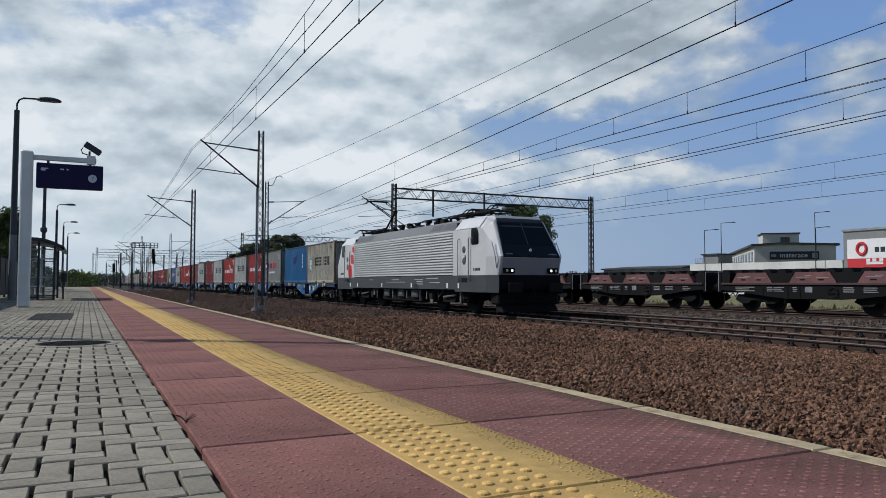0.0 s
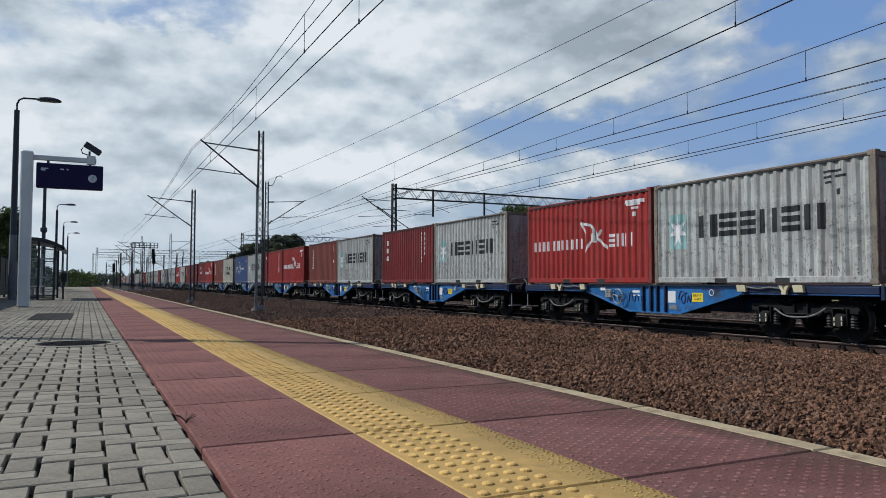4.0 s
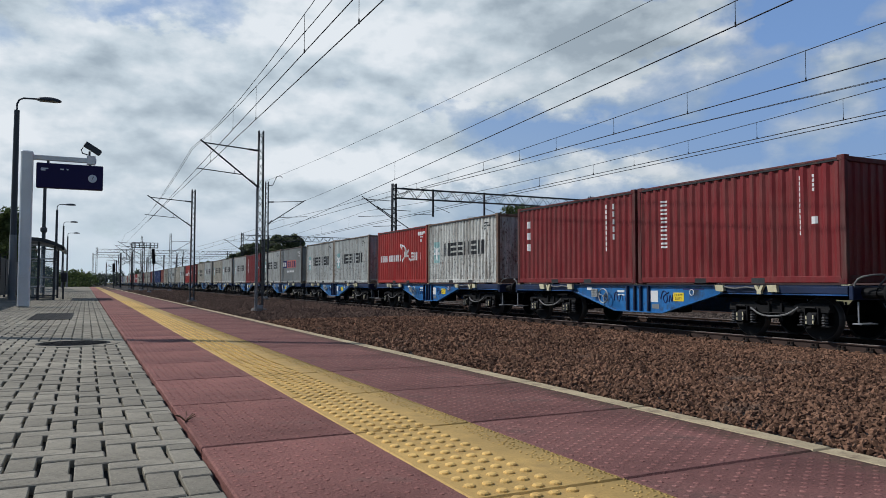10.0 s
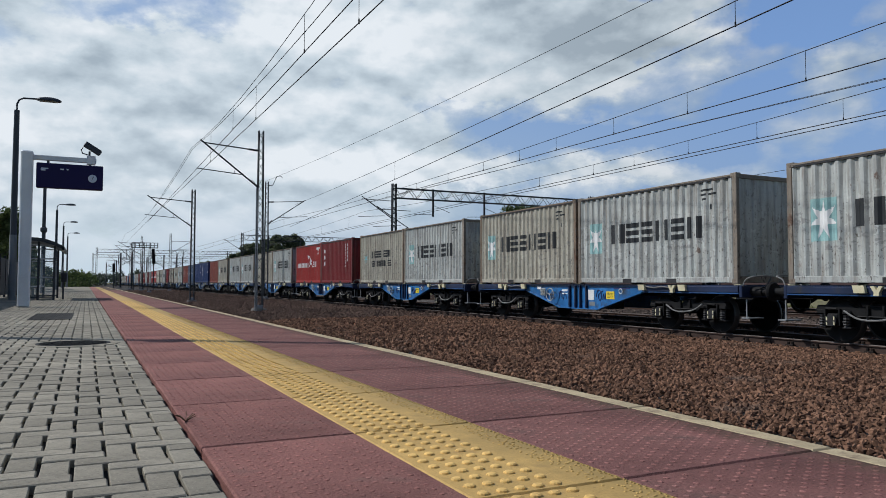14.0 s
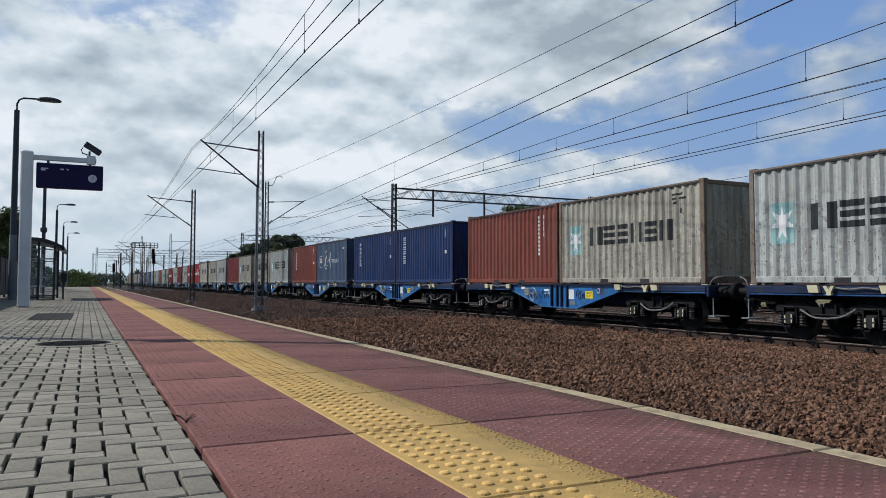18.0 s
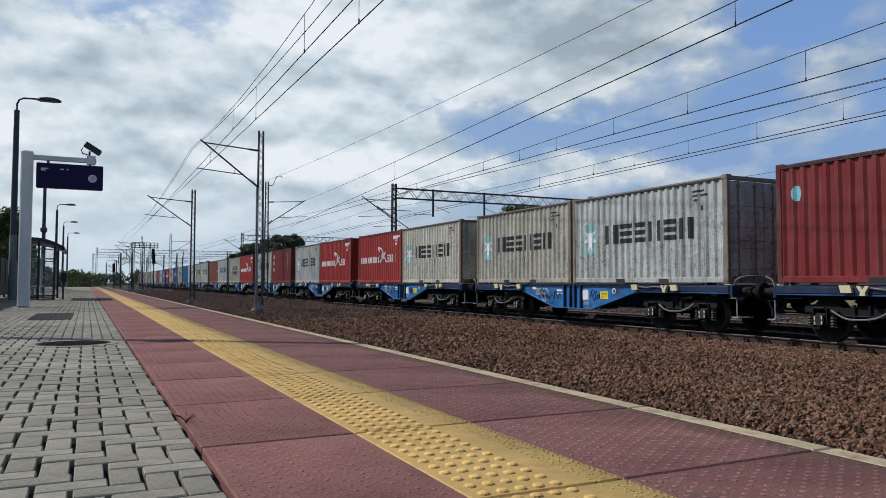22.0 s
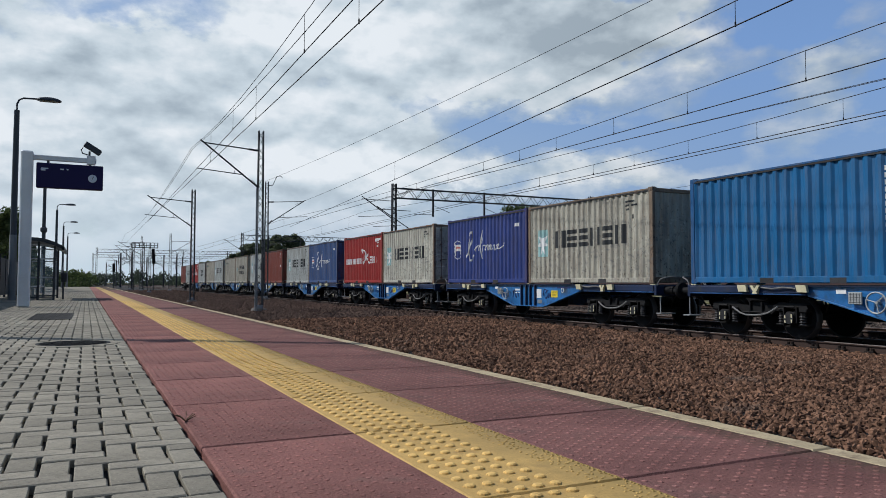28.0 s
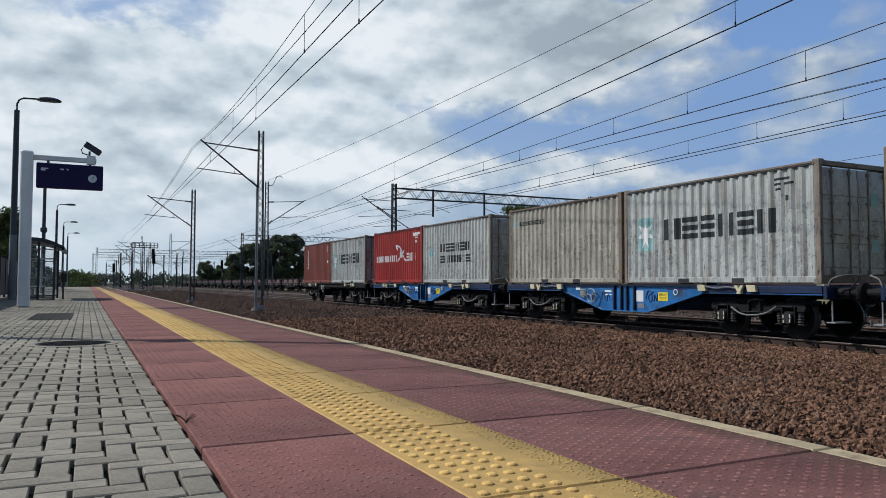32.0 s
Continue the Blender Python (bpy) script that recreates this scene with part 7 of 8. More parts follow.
def parked_wagon():
    w = thing("flat_wagon", "parked dark flat wagon with faded red sloping hoods", "freight wagon", "wagons parked on the siding")
    for sx in (-1, 1):
        bm = bmesh.new()
        slab(bm, [(-4.5, 0.92), (-3.6, 0.86), (-2.0, 0.66), (-1.2, 0.60), (1.2, 0.60), (2.0, 0.66), (3.6, 0.86), (4.5, 0.92), (4.5, 1.14), (-4.5, 1.14)], sx * 1.28 - 0.03, sx * 1.28 + 0.03)
        part("side_sill", bm, BLACK_RUBBER, w)
        bm = bmesh.new()
        rbox(bm, *sorted((sx * 1.20, sx * 1.36)), -4.5, 4.5, 1.145, 1.235, 0.012)
        part("deck_edge", bm, OXIDE_DARK, w, "dull brown deck edge")
    bm = bmesh.new()
    rbox(bm, -1.2, 1.2, -4.55, 4.55, 1.08, 1.23, 0.02)
    part("deck", bm, BLACK_RUBBER, w)
    for y in (-2.88, 0.0, 2.88):
        bm = bmesh.new()
        slab(bm, [(y - 1.02, 1.235), (y + 1.02, 1.235), (y + 0.99, 1.30), (y + 0.74, 1.66), (y - 0.74, 1.66), (y - 0.99, 1.30)], -1.30, 1.30)
        hd = part("cradle_hood", bm, RED_OXIDE, w, "faded red sloping hood")
        for dy, ww, z in ((-0.45, 0.26, 1.44), (0.42, 0.3, 1.46), (0.2, 0.16, 1.51)):
            bm = bmesh.new()
            box(bm, -1.306, -1.298, y + dy - ww, y + dy + ww, z - 0.014, z + 0.014)
            part("stencil_bar", bm, MARK_DIM, hd)
        bm = bmesh.new()
        for dy in (-0.38, 0.42):
            rbox(bm, -1.316, -1.29, y + dy - 0.12, y + dy + 0.12, 1.335, 1.385, 0.008)
        part("hood_latch", bm, BLACK_RUBBER, hd)
    # black blocks added beside the hoods for the shade on their inner sides
    for y, hw in ((-4.28, 0.26), (-1.44, 0.62), (1.44, 0.62), (4.28, 0.26)):
        bm = bmesh.new()
        slab(bm, [(y - 0.38 * min(1, hw * 2), 1.235), (y + 0.38 * min(1, hw * 2), 1.235), (y + hw, 1.64), (y - hw, 1.64)], -1.27, 1.27)
        part("cradle", bm, BLACK_RUBBER, w)
    for k in range(13):
        y = -4.32 + 0.72 * k
        bm = bmesh.new()
        slab(bm, [(y - 0.22, 1.63), (y + 0.22, 1.63), (y + 0.19, 1.70), (y + 0.12, 1.80), (y - 0.12, 1.80), (y - 0.19, 1.70)], -1.22, 1.22)
        part("hood_cap", bm, BLACK_RUBBER, w)
    for y, ww in ((3.2, 1.0), (1.9, 0.35), (1.5, 0.5), (0.75, 0.22), (-1.55, 0.5), (-2.4, 0.6), (-3.5, 0.5)):
        bm = bmesh.new()
        for z in (0.90, 0.975, 1.05):
            box(bm, -1.318, -1.309, y - ww / 2 * (0.7 + 0.3 * math.sin(y * 7 + z * 40)), y + ww / 2, z - 0.016, z + 0.016)
        tagged(part("stencil_bar", bm, MARK_DIM, w), kind="stuff")
    bm = bmesh.new()
    rbox(bm, -1.322, -1.309, -0.02, 0.30, 0.86, 1.08, 0.004)
    part("data_panel", bm, MARK_DIM, w, "dull grey data panel")
    for y in (0.55, 1.1, 2.3):
        bm = bmesh.new()
        rbox(bm, -1.335, -1.30, y - 0.03, y + 0.03, 0.66, 1.14, 0.008)
        part("sill_rib", bm, BLACK_RUBBER, w)
    bm = bmesh.new()
    pipe(bm, [(-1.37, -0.89 + 0.2 * math.cos(k * math.pi / 8), 0.88 + 0.2 * math.sin(k * math.pi / 8)) for k in range(17)], 0.018, 5)
    rod(bm, (-1.37, -1.09, 0.88), (-1.37, -0.69, 0.88), 0.013, 5)
    rod(bm, (-1.25, -0.89, 0.88), (-1.38, -0.89, 0.88), 0.03, 6)
    part("handwheel", bm, STEEL_DARK, w, "dark brake handwheel")
    for y in (-2.75, 2.75):
        b = new("bogie")
        b.empty_display_size = 0.2
        b.parent, b.location = w, (0, y, 0)
        for s in (-0.65, 0.65):
            q = new("wheelset", WHEELSET)
            q.parent, q.location = b, (0, s, WHEEL_R)
        for sx in (-1, 1):
            bm = bmesh.new()
            slab(bm, [(-1.15, 0.52), (-1.0, 0.74), (1.0, 0.74), (1.15, 0.52), (0.85, 0.36), (0.45, 0.36), (0.3, 0.5), (-0.3, 0.5), (-0.45, 0.36), (-0.85, 0.36)], sx * 1.02 - 0.1, sx * 1.02 + 0.1)
            part("side_frame", bm, BLACK_RUBBER, b)
        bm = bmesh.new()
        rbox(bm, -0.9, 0.9, -0.25, 0.25, 0.5, 1.09, 0.03)
        part("bolster", bm, BLACK_RUBBER, b)
    for s in (-1, 1):
        bm = bmesh.new()
        rbox(bm, -1.3, 1.3, s * 4.57 - 0.06, s * 4.57 + 0.06, 0.80, 1.62, 0.02)
        part("end_board", bm, BLACK_RUBBER, w)
        bm = bmesh.new()
        pipe(bm, [(-1.3, s * 4.66, 0.86), (-1.3, s * 4.66, 1.72), (1.3, s * 4.66, 1.72), (1.3, s * 4.66, 0.86)], 0.022)
        part("end_railing", bm, MARK_DIM, w, "dull grey end railing")
        bm = bmesh.new()
        pipe(bm, [(-0.05, s * 4.6, 0.95), (-0.05, s * 4.85, 0.62), (0, s * 5.04, 0.78)], 0.03)
        part("coupling", bm, BLACK_RUBBER, w)
        for x in (-0.875, 0.875):
            bm = bmesh.new()
            dish(bm, (x, s * 4.6, 1.02), "y", [(0, 0.12), (s * 0.28, 0.12), (s * 0.28, 0.085), (s * 0.38, 0.085), (s * 0.38, 0.21), (s * 0.42, 0.22), (s * 0.435, 0.1)], 14)
            part("buffer", bm, STEEL_DARK, w)
    return w


first_parked = parked_wagon()
first_parked.matrix_basis = pose(26.6, 29.22, 0)
for k in (-1, 1, 2, 3, 4, 5, 6, 7, 8, 9):
    copy_thing(first_parked, pose(26.6, 29.22 + 10.08 * k, 0))


def distant_wagon(y0):
    w = thing("flat_wagon", "parked dark flat wagon far down the siding", "freight wagon", "wagons parked on the siding", pose(26.6, y0, 0))
    bm = bmesh.new()
    slab(bm, [(-4.5, 0.92), (-3.6, 0.86), (-1.2, 0.60), (1.2, 0.60), (3.6, 0.86), (4.5, 0.92), (4.5, 1.235), (-4.5, 1.235)], -1.3, 1.3)
    part("deck", bm, BLACK_RUBBER, w)
    for y in (-2.88, 0.0, 2.88):
        bm = bmesh.new()
        slab(bm, [(y - 1.35, 1.23), (y + 1.35, 1.23), (y + 1.1, 1.66), (y + 0.5, 1.66), (y + 0.42, 1.80), (y + 0.1, 1.80), (y, 1.66), (y - 1.1, 1.66)], -1.30, 1.30)
        part("cradle_hood", bm, OXIDE_DARK, w, "dull brown sloping hood")
    for y in (-2.75, 2.75):
        bm = bmesh.new()
        slab(bm, [(y - 1.15, 0.52), (y - 1.0, 0.9), (y + 1.0, 0.9), (y + 1.15, 0.52), (y + 0.85, 0.36), (y - 0.85, 0.36)], -1.05, 1.05)
        for d in (-0.65, 0.65):
            dish(bm, (-0.7535, y + d, WHEEL_R), "x", [(-0.06, 0.3), (-0.06, WHEEL_R), (0.06, WHEEL_R), (0.06, 0.3)], 14)
            dish(bm, (0.7535, y + d, WHEEL_R), "x", [(-0.06, 0.3), (-0.06, WHEEL_R), (0.06, WHEEL_R), (0.06, 0.3)], 14)
        part("bogie", bm, BLACK_RUBBER, w)


for k in range(10, 20):
    distant_wagon(29.22 + 10.08 * k)

# ---- yard buildings ----
PLASTER = surface("pale_plaster", (0.50, 0.485, 0.43), 0.85, coarse=0.5, vary=0.15, stain=(0.25, 0.24, 0.22), stain_amt=0.3, stain_scale=0.6)
PLASTER_GREY = surface("grey_cladding", (0.20, 0.205, 0.205), 0.7, coarse=0.5, vary=0.15)
ROOF_DARK = surface("dark_roof_felt", (0.045, 0.05, 0.055), 0.8, vary=0.3)
SIGN_BLACK = surface("black_sign_board", (0.02, 0.02, 0.024), 0.5, vary=0.1, bump=0)
SIGN_WHITE = surface("white_sign_panel", (0.72, 0.72, 0.72), 0.5, vary=0.06, bump=0)
SIGN_RED = surface("red_sign_panel", (0.52, 0.03, 0.04), 0.5, vary=0.08, bump=0)
DARK_GLASS = surface("dark_window_glass", (0.03, 0.035, 0.04), 0.15, vary=0.2, bump=0)

wh = thing("warehouse", "pale two-storey warehouse with a roof turret and dark sign", "building", m=pose(98.67, 85.15, -0.62, 0, 0, -42.4))
bm = bmesh.new()
slab(bm, [(0, 0), (12.1, 0), (12.1, 8.0), (4.0, 8.25), (0, 8.0)], 0, 41, "y")
part("wall", bm, PLASTER, wh, "pale plastered walls")
bm = bmesh.new()
slab(bm, [(-0.5, 7.95), (0, 8.0), (4.0, 8.27), (12.1, 8.02), (12.6, 7.95), (12.6, 8.3), (4.0, 8.55), (-0.5, 8.3)], -0.5, 41.5, "y")
part("roof", bm, ROOF_DARK, wh, "dark low-pitched roof")
bm = bmesh.new()
box(bm, 1.5, 7.0, 1.5, 6.5, 8.3, 10.0)
tw = part("turret", bm, PLASTER, wh)
bm = bmesh.new()
box(bm, 1.3, 7.2, 1.3, 6.7, 10.0, 10.22)
part("turret_roof", bm, ROOF_DARK, tw)
bm = bmesh.new()
box(bm, 4.2, 5.6, 1.46, 1.52, 8.4, 9.5)
part("turret_window", bm, DARK_GLASS, tw)
for k in range(9):
    bm = bmesh.new()
    box(bm, -0.03, 0.05, 2 + k * 4.2, 4.6 + k * 4.2, 5.4, 7.2)
    wd = part("window", bm, DARK_GLASS, wh)
    bm = bmesh.new()
    box(bm, -0.07, -0.02, 3.2 + k * 4.2, 3.35 + k * 4.2, 5.4, 7.2)
    box(bm, -0.12, 0.0, 1.9 + k * 4.2, 4.7 + k * 4.2, 5.28, 5.4)
    part("window_frame", bm, SIGN_WHITE, wd)
bm = bmesh.new()
box(bm, 2.3, 9.6, -0.14, -0.02, 5.75, 7.05)
sb = part("sign_board", bm, SIGN_BLACK, wh, "black sign board with white lettering")
tx = sub("sign_lettering", text_mesh("materace", 1.05, WHITE_MARK, 1.05), sb, pose(5.9, -0.15, 6.42, 90, 0, 0))
bm = bmesh.new()
box(bm, 2.5, 3.3, -0.155, -0.14, 6.2, 6.6)
box(bm, 8.6, 9.4, -0.155, -0.14, 6.0, 6.8)
part("sign_mark", bm, STEEL_GREY, sb)
setting("yard_wall", (lambda b: (box(b, 90.0, 90.4, 63.5, 90.7, -0.62, 4.37), b)[1])(bmesh.new()), LIGHT_CONCRETE, "long pale concrete yard wall")
shp = thing("shop_building", "grey flat-roofed building with a white and red advertising panel", "building", m=pose(90.0, 63.3, -0.62))
bm = bmesh.new()
box(bm, 0, 26, -34, 0, 0, 8.7)
part("wall", bm, PLASTER_GREY, shp)
bm = bmesh.new()
box(bm, -0.15, 26.2, -34.2, 0.15, 8.7, 9.0)
part("roof_edge", bm, STEEL_GREY, shp)
bm = bmesh.new()
box(bm, -0.14, -0.03, -30, -0.6, 5.1, 7.6)
pw = part("white_panel", bm, SIGN_WHITE, shp)
bm = bmesh.new()
box(bm, -0.14, -0.03, -30, -0.6, 1.2, 5.08)
part("red_panel", bm, SIGN_RED, shp)
bm = bmesh.new()
ring = [(-0.16, -2.6 + 0.62 * math.cos(k * math.pi / 12), 6.35 + 0.72 * math.sin(k * math.pi / 12)) for k in range(25)]
pipe(bm, ring, 0.2, 6)
part("ring_mark", bm, SIGN_RED, pw)
for k in range(5):
    bm = bmesh.new()
    box(bm, -0.165, -0.14, -4.9 - k * 0.75, -4.35 - k * 0.75, 5.85, 6.5)
    part("logo_bar", bm, SIGN_BLACK, pw)
for y0, y1, z0, z1 in ((-5.4, -3.2, 4.3, 4.65), (-5.4, -4.9, 4.6, 5.05), (-4.5, -4.0, 4.6, 5.05), (-3.7, -3.2, 4.6, 5.05), (-5.4, -3.2, 2.9, 3.3), (-5.4, -4.8, 2.0, 2.9), (-3.8, -3.2, 2.0, 2.9)):
    bm = bmesh.new()
    box(bm, -0.165, -0.14, y0, y1, z0, z1)
    part("white_block", bm, SIGN_WHITE, shp)
lo = thing("low_shed", "long low grey shed behind the sidings", "building", m=pose(95.0, 97.5, -0.62))
bm = bmesh.new()
slab(bm, [(0, 0), (12, 0), (12, 4.6), (6, 5.0), (0, 4.6)], 0, 22, "y")
part("wall", bm, PLASTER_GREY, lo)
bm = bmesh.new()
slab(bm, [(-0.4, 4.55), (6, 5.0), (12.4, 4.55), (12.4, 4.75), (6, 5.25), (-0.4, 4.8)], -0.4, 22.4, "y")
part("roof", bm, ROOF_DARK, lo)
gb = thing("grey_office", "small dark grey flat-roofed building with railings", "building", m=pose(101, 95.0, -0.62))
bm = bmesh.new()
box(bm, 0, 6, 0, 5.5, 0, 5.6)
box(bm, 1.0, 4.5, 1.0, 4.5, 5.6, 7.0)
part("wall", bm, PLASTER_GREY, gb)
bm = bmesh.new()
box(bm, 0.7, 4.8, 0.7, 4.8, 7.0, 7.25)
part("roof", bm, ROOF_DARK, gb)
bm = bmesh.new()
for k in range(14):
    rod(bm, (0.1, k * 0.42, 5.6), (0.1, k * 0.42, 6.4), 0.03, 4)
rod(bm, (0.1, 0, 6.4), (0.1, 5.5, 6.4), 0.04, 4)
part("railing", bm, STEEL_GREY, gb)
for x, y, z in ((76.05, 73.87, 8.5), (78.05, 72.84, 9.5), (89.0, 66.7, 10.9), (91.0, 68.1, 9.0)):
    p = thing("yard_lamp", "tall thin grey lamp mast in the yard", "street lamp", "lamps of the yard", pose(x, y, -0.62))
    bm = bmesh.new()
    rod(bm, (0, 0, 0), (0, 0, z + 0.62), 0.075, 8, 0.045)
    part("pole", bm, MAST_STEEL, p)
    bm = bmesh.new()
    rod(bm, (0, 0, z + 0.6), (1.2, -0.9, z + 0.72), 0.04, 6)
    rbox(bm, 0.9, 1.6, -1.1, -0.8, z + 0.66, z + 0.76, 0.02)
    part("lamp_head", bm, MAST_STEEL, p)

# ---- signals among the tracks ----
for x, y, h in ((4.55, 150, 4.6), (9.6, 125, 5.6), (22.6, 140, 5.2), (21.8, 95, 4.8)):
    s = thing("railway_signal", "black railway signal head on a post", "railway signal", "signals by the tracks", pose(x, y, -0.2))
    bm = bmesh.new()
    rod(bm, (0, 0, 0), (0, 0, h), 0.08, 8)
    part("post", bm, MAST_STEEL, s)
    bm = bmesh.new()
    rbox(bm, -0.23, 0.23, -0.15, 0.1, h - 1.2, h + 0.4, 0.08)
    part("signal_head", bm, BLACK_RUBBER, s)

sb_ = thing("signal_bridge", "dark steel signal bridge with a railed walkway over the tracks", "signal bridge", m=pose(0, 150, -0.2))
for x in (7.9, 9.7):
    bm = bmesh.new()
    lattice(bm, x, 0, 0, 9.1, 0.36, 0.3, 0.3, 0.26, 0.7, 0.03, 0.06)
    part("post", bm, MAST_DARK, sb_)
bm = bmesh.new()
box(bm, 7.6, 12.2, -0.5, 0.5, 8.0, 8.12)
part("walkway", bm, MAST_DARK, sb_)
for y in (-0.5, 0.5):
    bm = bmesh.new()
    for z in (8.5, 9.0):
        rod(bm, (7.6, y, z), (12.2, y, z), 0.035, 5)
    for k in range(8):
        rod(bm, (7.6 + 0.657 * k, y, 8.1), (7.6 + 0.657 * k, y, 9.0), 0.035, 5)
    part("railing", bm, MAST_DARK, sb_)
bm = bmesh.new()
rbox(bm, 11.1, 11.65, -0.4, 0.2, 5.9, 7.9, 0.1)
part("signal_head", bm, BLACK_RUBBER, sb_)

# ---- trees ----


def foliage(name, col, island, coarse):
    """Leaves that let part of the light through."""
    m = surface(name, col, 0.7, coarse=coarse, fine=3, vary=0.45, bump=0, island=island)
    n, l = m.node_tree.nodes, m.node_tree.links
    b = n["Principled BSDF"]
    thin = n.new("ShaderNodeBsdfTranslucent")
    l.new(b.inputs["Base Color"].links[0].from_socket, thin.inputs["Color"])
    mx = n.new("ShaderNodeMixShader")
    mx.inputs[0].default_value = 0.4
    l.new(b.outputs[0], mx.inputs[1])
    l.new(thin.outputs[0], mx.inputs[2])
    l.new(mx.outputs[0], n["Material Output"].inputs[0])
    return m


DRY_GRASS = foliage("dry_grass_blades", (0.26, 0.25, 0.09), 0.5, 0.35)
LEAF = foliage("tree_leaves", (0.105, 0.145, 0.05), 0.5, 0.35)
# same leaves with the pale haze of distance mixed into their colour
LEAF_HAZED = foliage("silvery_tree_leaves", (0.15, 0.18, 0.10), 0.3, 0.35)
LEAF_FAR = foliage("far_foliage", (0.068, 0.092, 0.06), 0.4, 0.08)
BARK = surface("tree_bark", (0.07, 0.055, 0.04), 0.9, coarse=3, vary=0.4)


def leaf_cloud(rng, centres, per, spread, size):
    """Many small folded leaves round the centres of clumps."""
    c = np.repeat(centres, per, 0)
    d = rng.normal(0, 1, c.shape)
    d /= np.linalg.norm(d, axis=1)[:, None]
    p = c + d * spread * rng.uniform(0.35, 1.0, (len(c), 1)) * np.array([1, 1, 0.75])
    n = len(p)
    u = rng.normal(0, 1, (n, 3))
    u /= np.linalg.norm(u, axis=1)[:, None]
    w = np.cross(u, rng.normal(0, 1, (n, 3)))
    w /= np.linalg.norm(w, axis=1)[:, None]
    s = (size * rng.uniform(0.5, 1.3, n))[:, None]
    v = np.stack([p - u * s, p + w * s * 0.55, p + u * s, p - w * s * 0.55], 1)
    return v.reshape(-1, 3), np.arange(4 * n).reshape(n, 4)


def tree(x, y, h, r, seed, label, leaf=0.28, clumps=70, per=45, z0=-0.62, low=0.25):
    t = thing("tree", label, "tree", m=pose(x, y, z0))
    rng = np.random.default_rng(seed)
    bm = bmesh.new()
    rod(bm, (0, 0, 0), (0.1, 0.05, h * 0.45), 0.045 * h * 0.5, 8, 0.02 * h * 0.5)
    rod(bm, (0.1, 0.05, h * 0.45), (0, 0, h * 0.85), 0.02 * h * 0.5, 6, 0.03)
    cs = []
    for k in range(clumps):
        a, q = rng.uniform(0, 2 * np.pi), rng.uniform(0, 1)
        zz = low + (1 - low) * q
        rad = r * math.sqrt(max(0.02, 1 - ((zz - 0.55) / 0.52) ** 2)) * rng.uniform(0.25, 1.0) if zz < 1.05 else 0.3
        cs.append((rad * math.cos(a), rad * math.sin(a), h * zz * rng.uniform(0.9, 1.02)))
    for c in cs[:14]:
        rod(bm, (0.05, 0, h * rng.uniform(0.25, 0.6)), c, 0.05, 5, 0.015)
    part("trunk", bm, BARK, t, "tapered trunk with limbs")
    v, f = leaf_cloud(rng, np.array(cs), per, r * 0.26, leaf)
    # crowns past 150 m take the leaf colour with haze painted in
    o = new("crown", from_arrays("crown", v, f, LEAF_HAZED if y > 150 else LEAF))
    o.parent = t
    return t


for x, y, h, r, sd in ((81, 127, 17.5, 6.5, 1), (45.2, 189, 14.2, 4.2, 3), (38.0, 191, 11.6, 3.6, 4), (49.2, 190, 14.0, 4.0, 5), (42.0, 193, 12.8, 3.6, 6), (33.8, 190, 9.0, 2.6, 16), (37.5, 270, 9.0, 3.4, 7), (42.5, 268, 7.6, 3.2, 8),
                       (-8, 90, 6.6, 3.2, 12), (-7.0, 112, 5.0, 2.8, 13), (-6.5, 135, 3.6, 2.6, 14), (-7.5, 75, 6.0, 3.0, 15), (-7.0, 72, 7.4, 2.8, 17), (-5.9, 58, 7.0, 2.5, 18)):
    tree(x, y, h, r, sd, "broad leafy green tree with an uneven crown", 0.13 if y < 70 else 0.30, 90, 150 if y < 70 else 170, low=0.12 if x < 0 else 0.18)

# low woods along the horizon
rng = np.random.default_rng(21)
cs = []
for k in range(1050):
    t = rng.uniform(0, 1)
    if k < 680:
        cs.append((-45 + 250 * t, 360 + rng.uniform(-20, 40), rng.uniform(-0.5, 4.6 + 0.9 * math.sin(t * 31) + 0.6 * math.sin(t * 83))))
    elif k < 820:
        cs.append((-24 - rng.uniform(0, 10) + 10 * t, 130 + 200 * t, rng.uniform(-0.5, 4.2)))
    else:
        cs.append((60 + 200 * t, 300 - 150 * t + rng.uniform(-10, 20), rng.uniform(-0.5, 4.0)))
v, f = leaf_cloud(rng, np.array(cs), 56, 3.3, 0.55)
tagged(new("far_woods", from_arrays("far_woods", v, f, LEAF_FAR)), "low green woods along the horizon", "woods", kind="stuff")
n = 9000
gx, gy = rng.uniform(34.7, 50, n), rng.uniform(20, 130, n)
gh, ga = rng.uniform(0.12, 0.38, n) * (0.6 + 0.5 * np.sin(gx * 0.9 + gy * 0.6)), rng.uniform(0, np.pi, n)
wx, wy, lean = 0.10 * np.cos(ga), 0.10 * np.sin(ga), rng.uniform(-0.12, 0.12, (2, n))
v = np.stack([np.stack([gx - wx, gy - wy, np.full(n, -0.63)], -1), np.stack([gx + wx, gy + wy, np.full(n, -0.63)], -1), np.stack([gx + lean[0], gy + lean[1], -0.6 + np.maximum(gh, 0.06)], -1)], 1)
tagged(new("grass_tufts", from_arrays("grass_tufts", v.reshape(-1, 3), np.arange(n * 3).reshape(-1, 3), DRY_GRASS)), "tufts of dry yellow-green grass behind the sidings", "grass", kind="stuff")
cs = [(-6.5 + 7.2 * rng.uniform(0, 1) ** 0.8, 114 + 110 * rng.uniform(0, 1), rng.uniform(-0.4, 2.3)) for _ in range(170)]
v, f = leaf_cloud(rng, np.array(cs), 90, 1.3, 0.3)
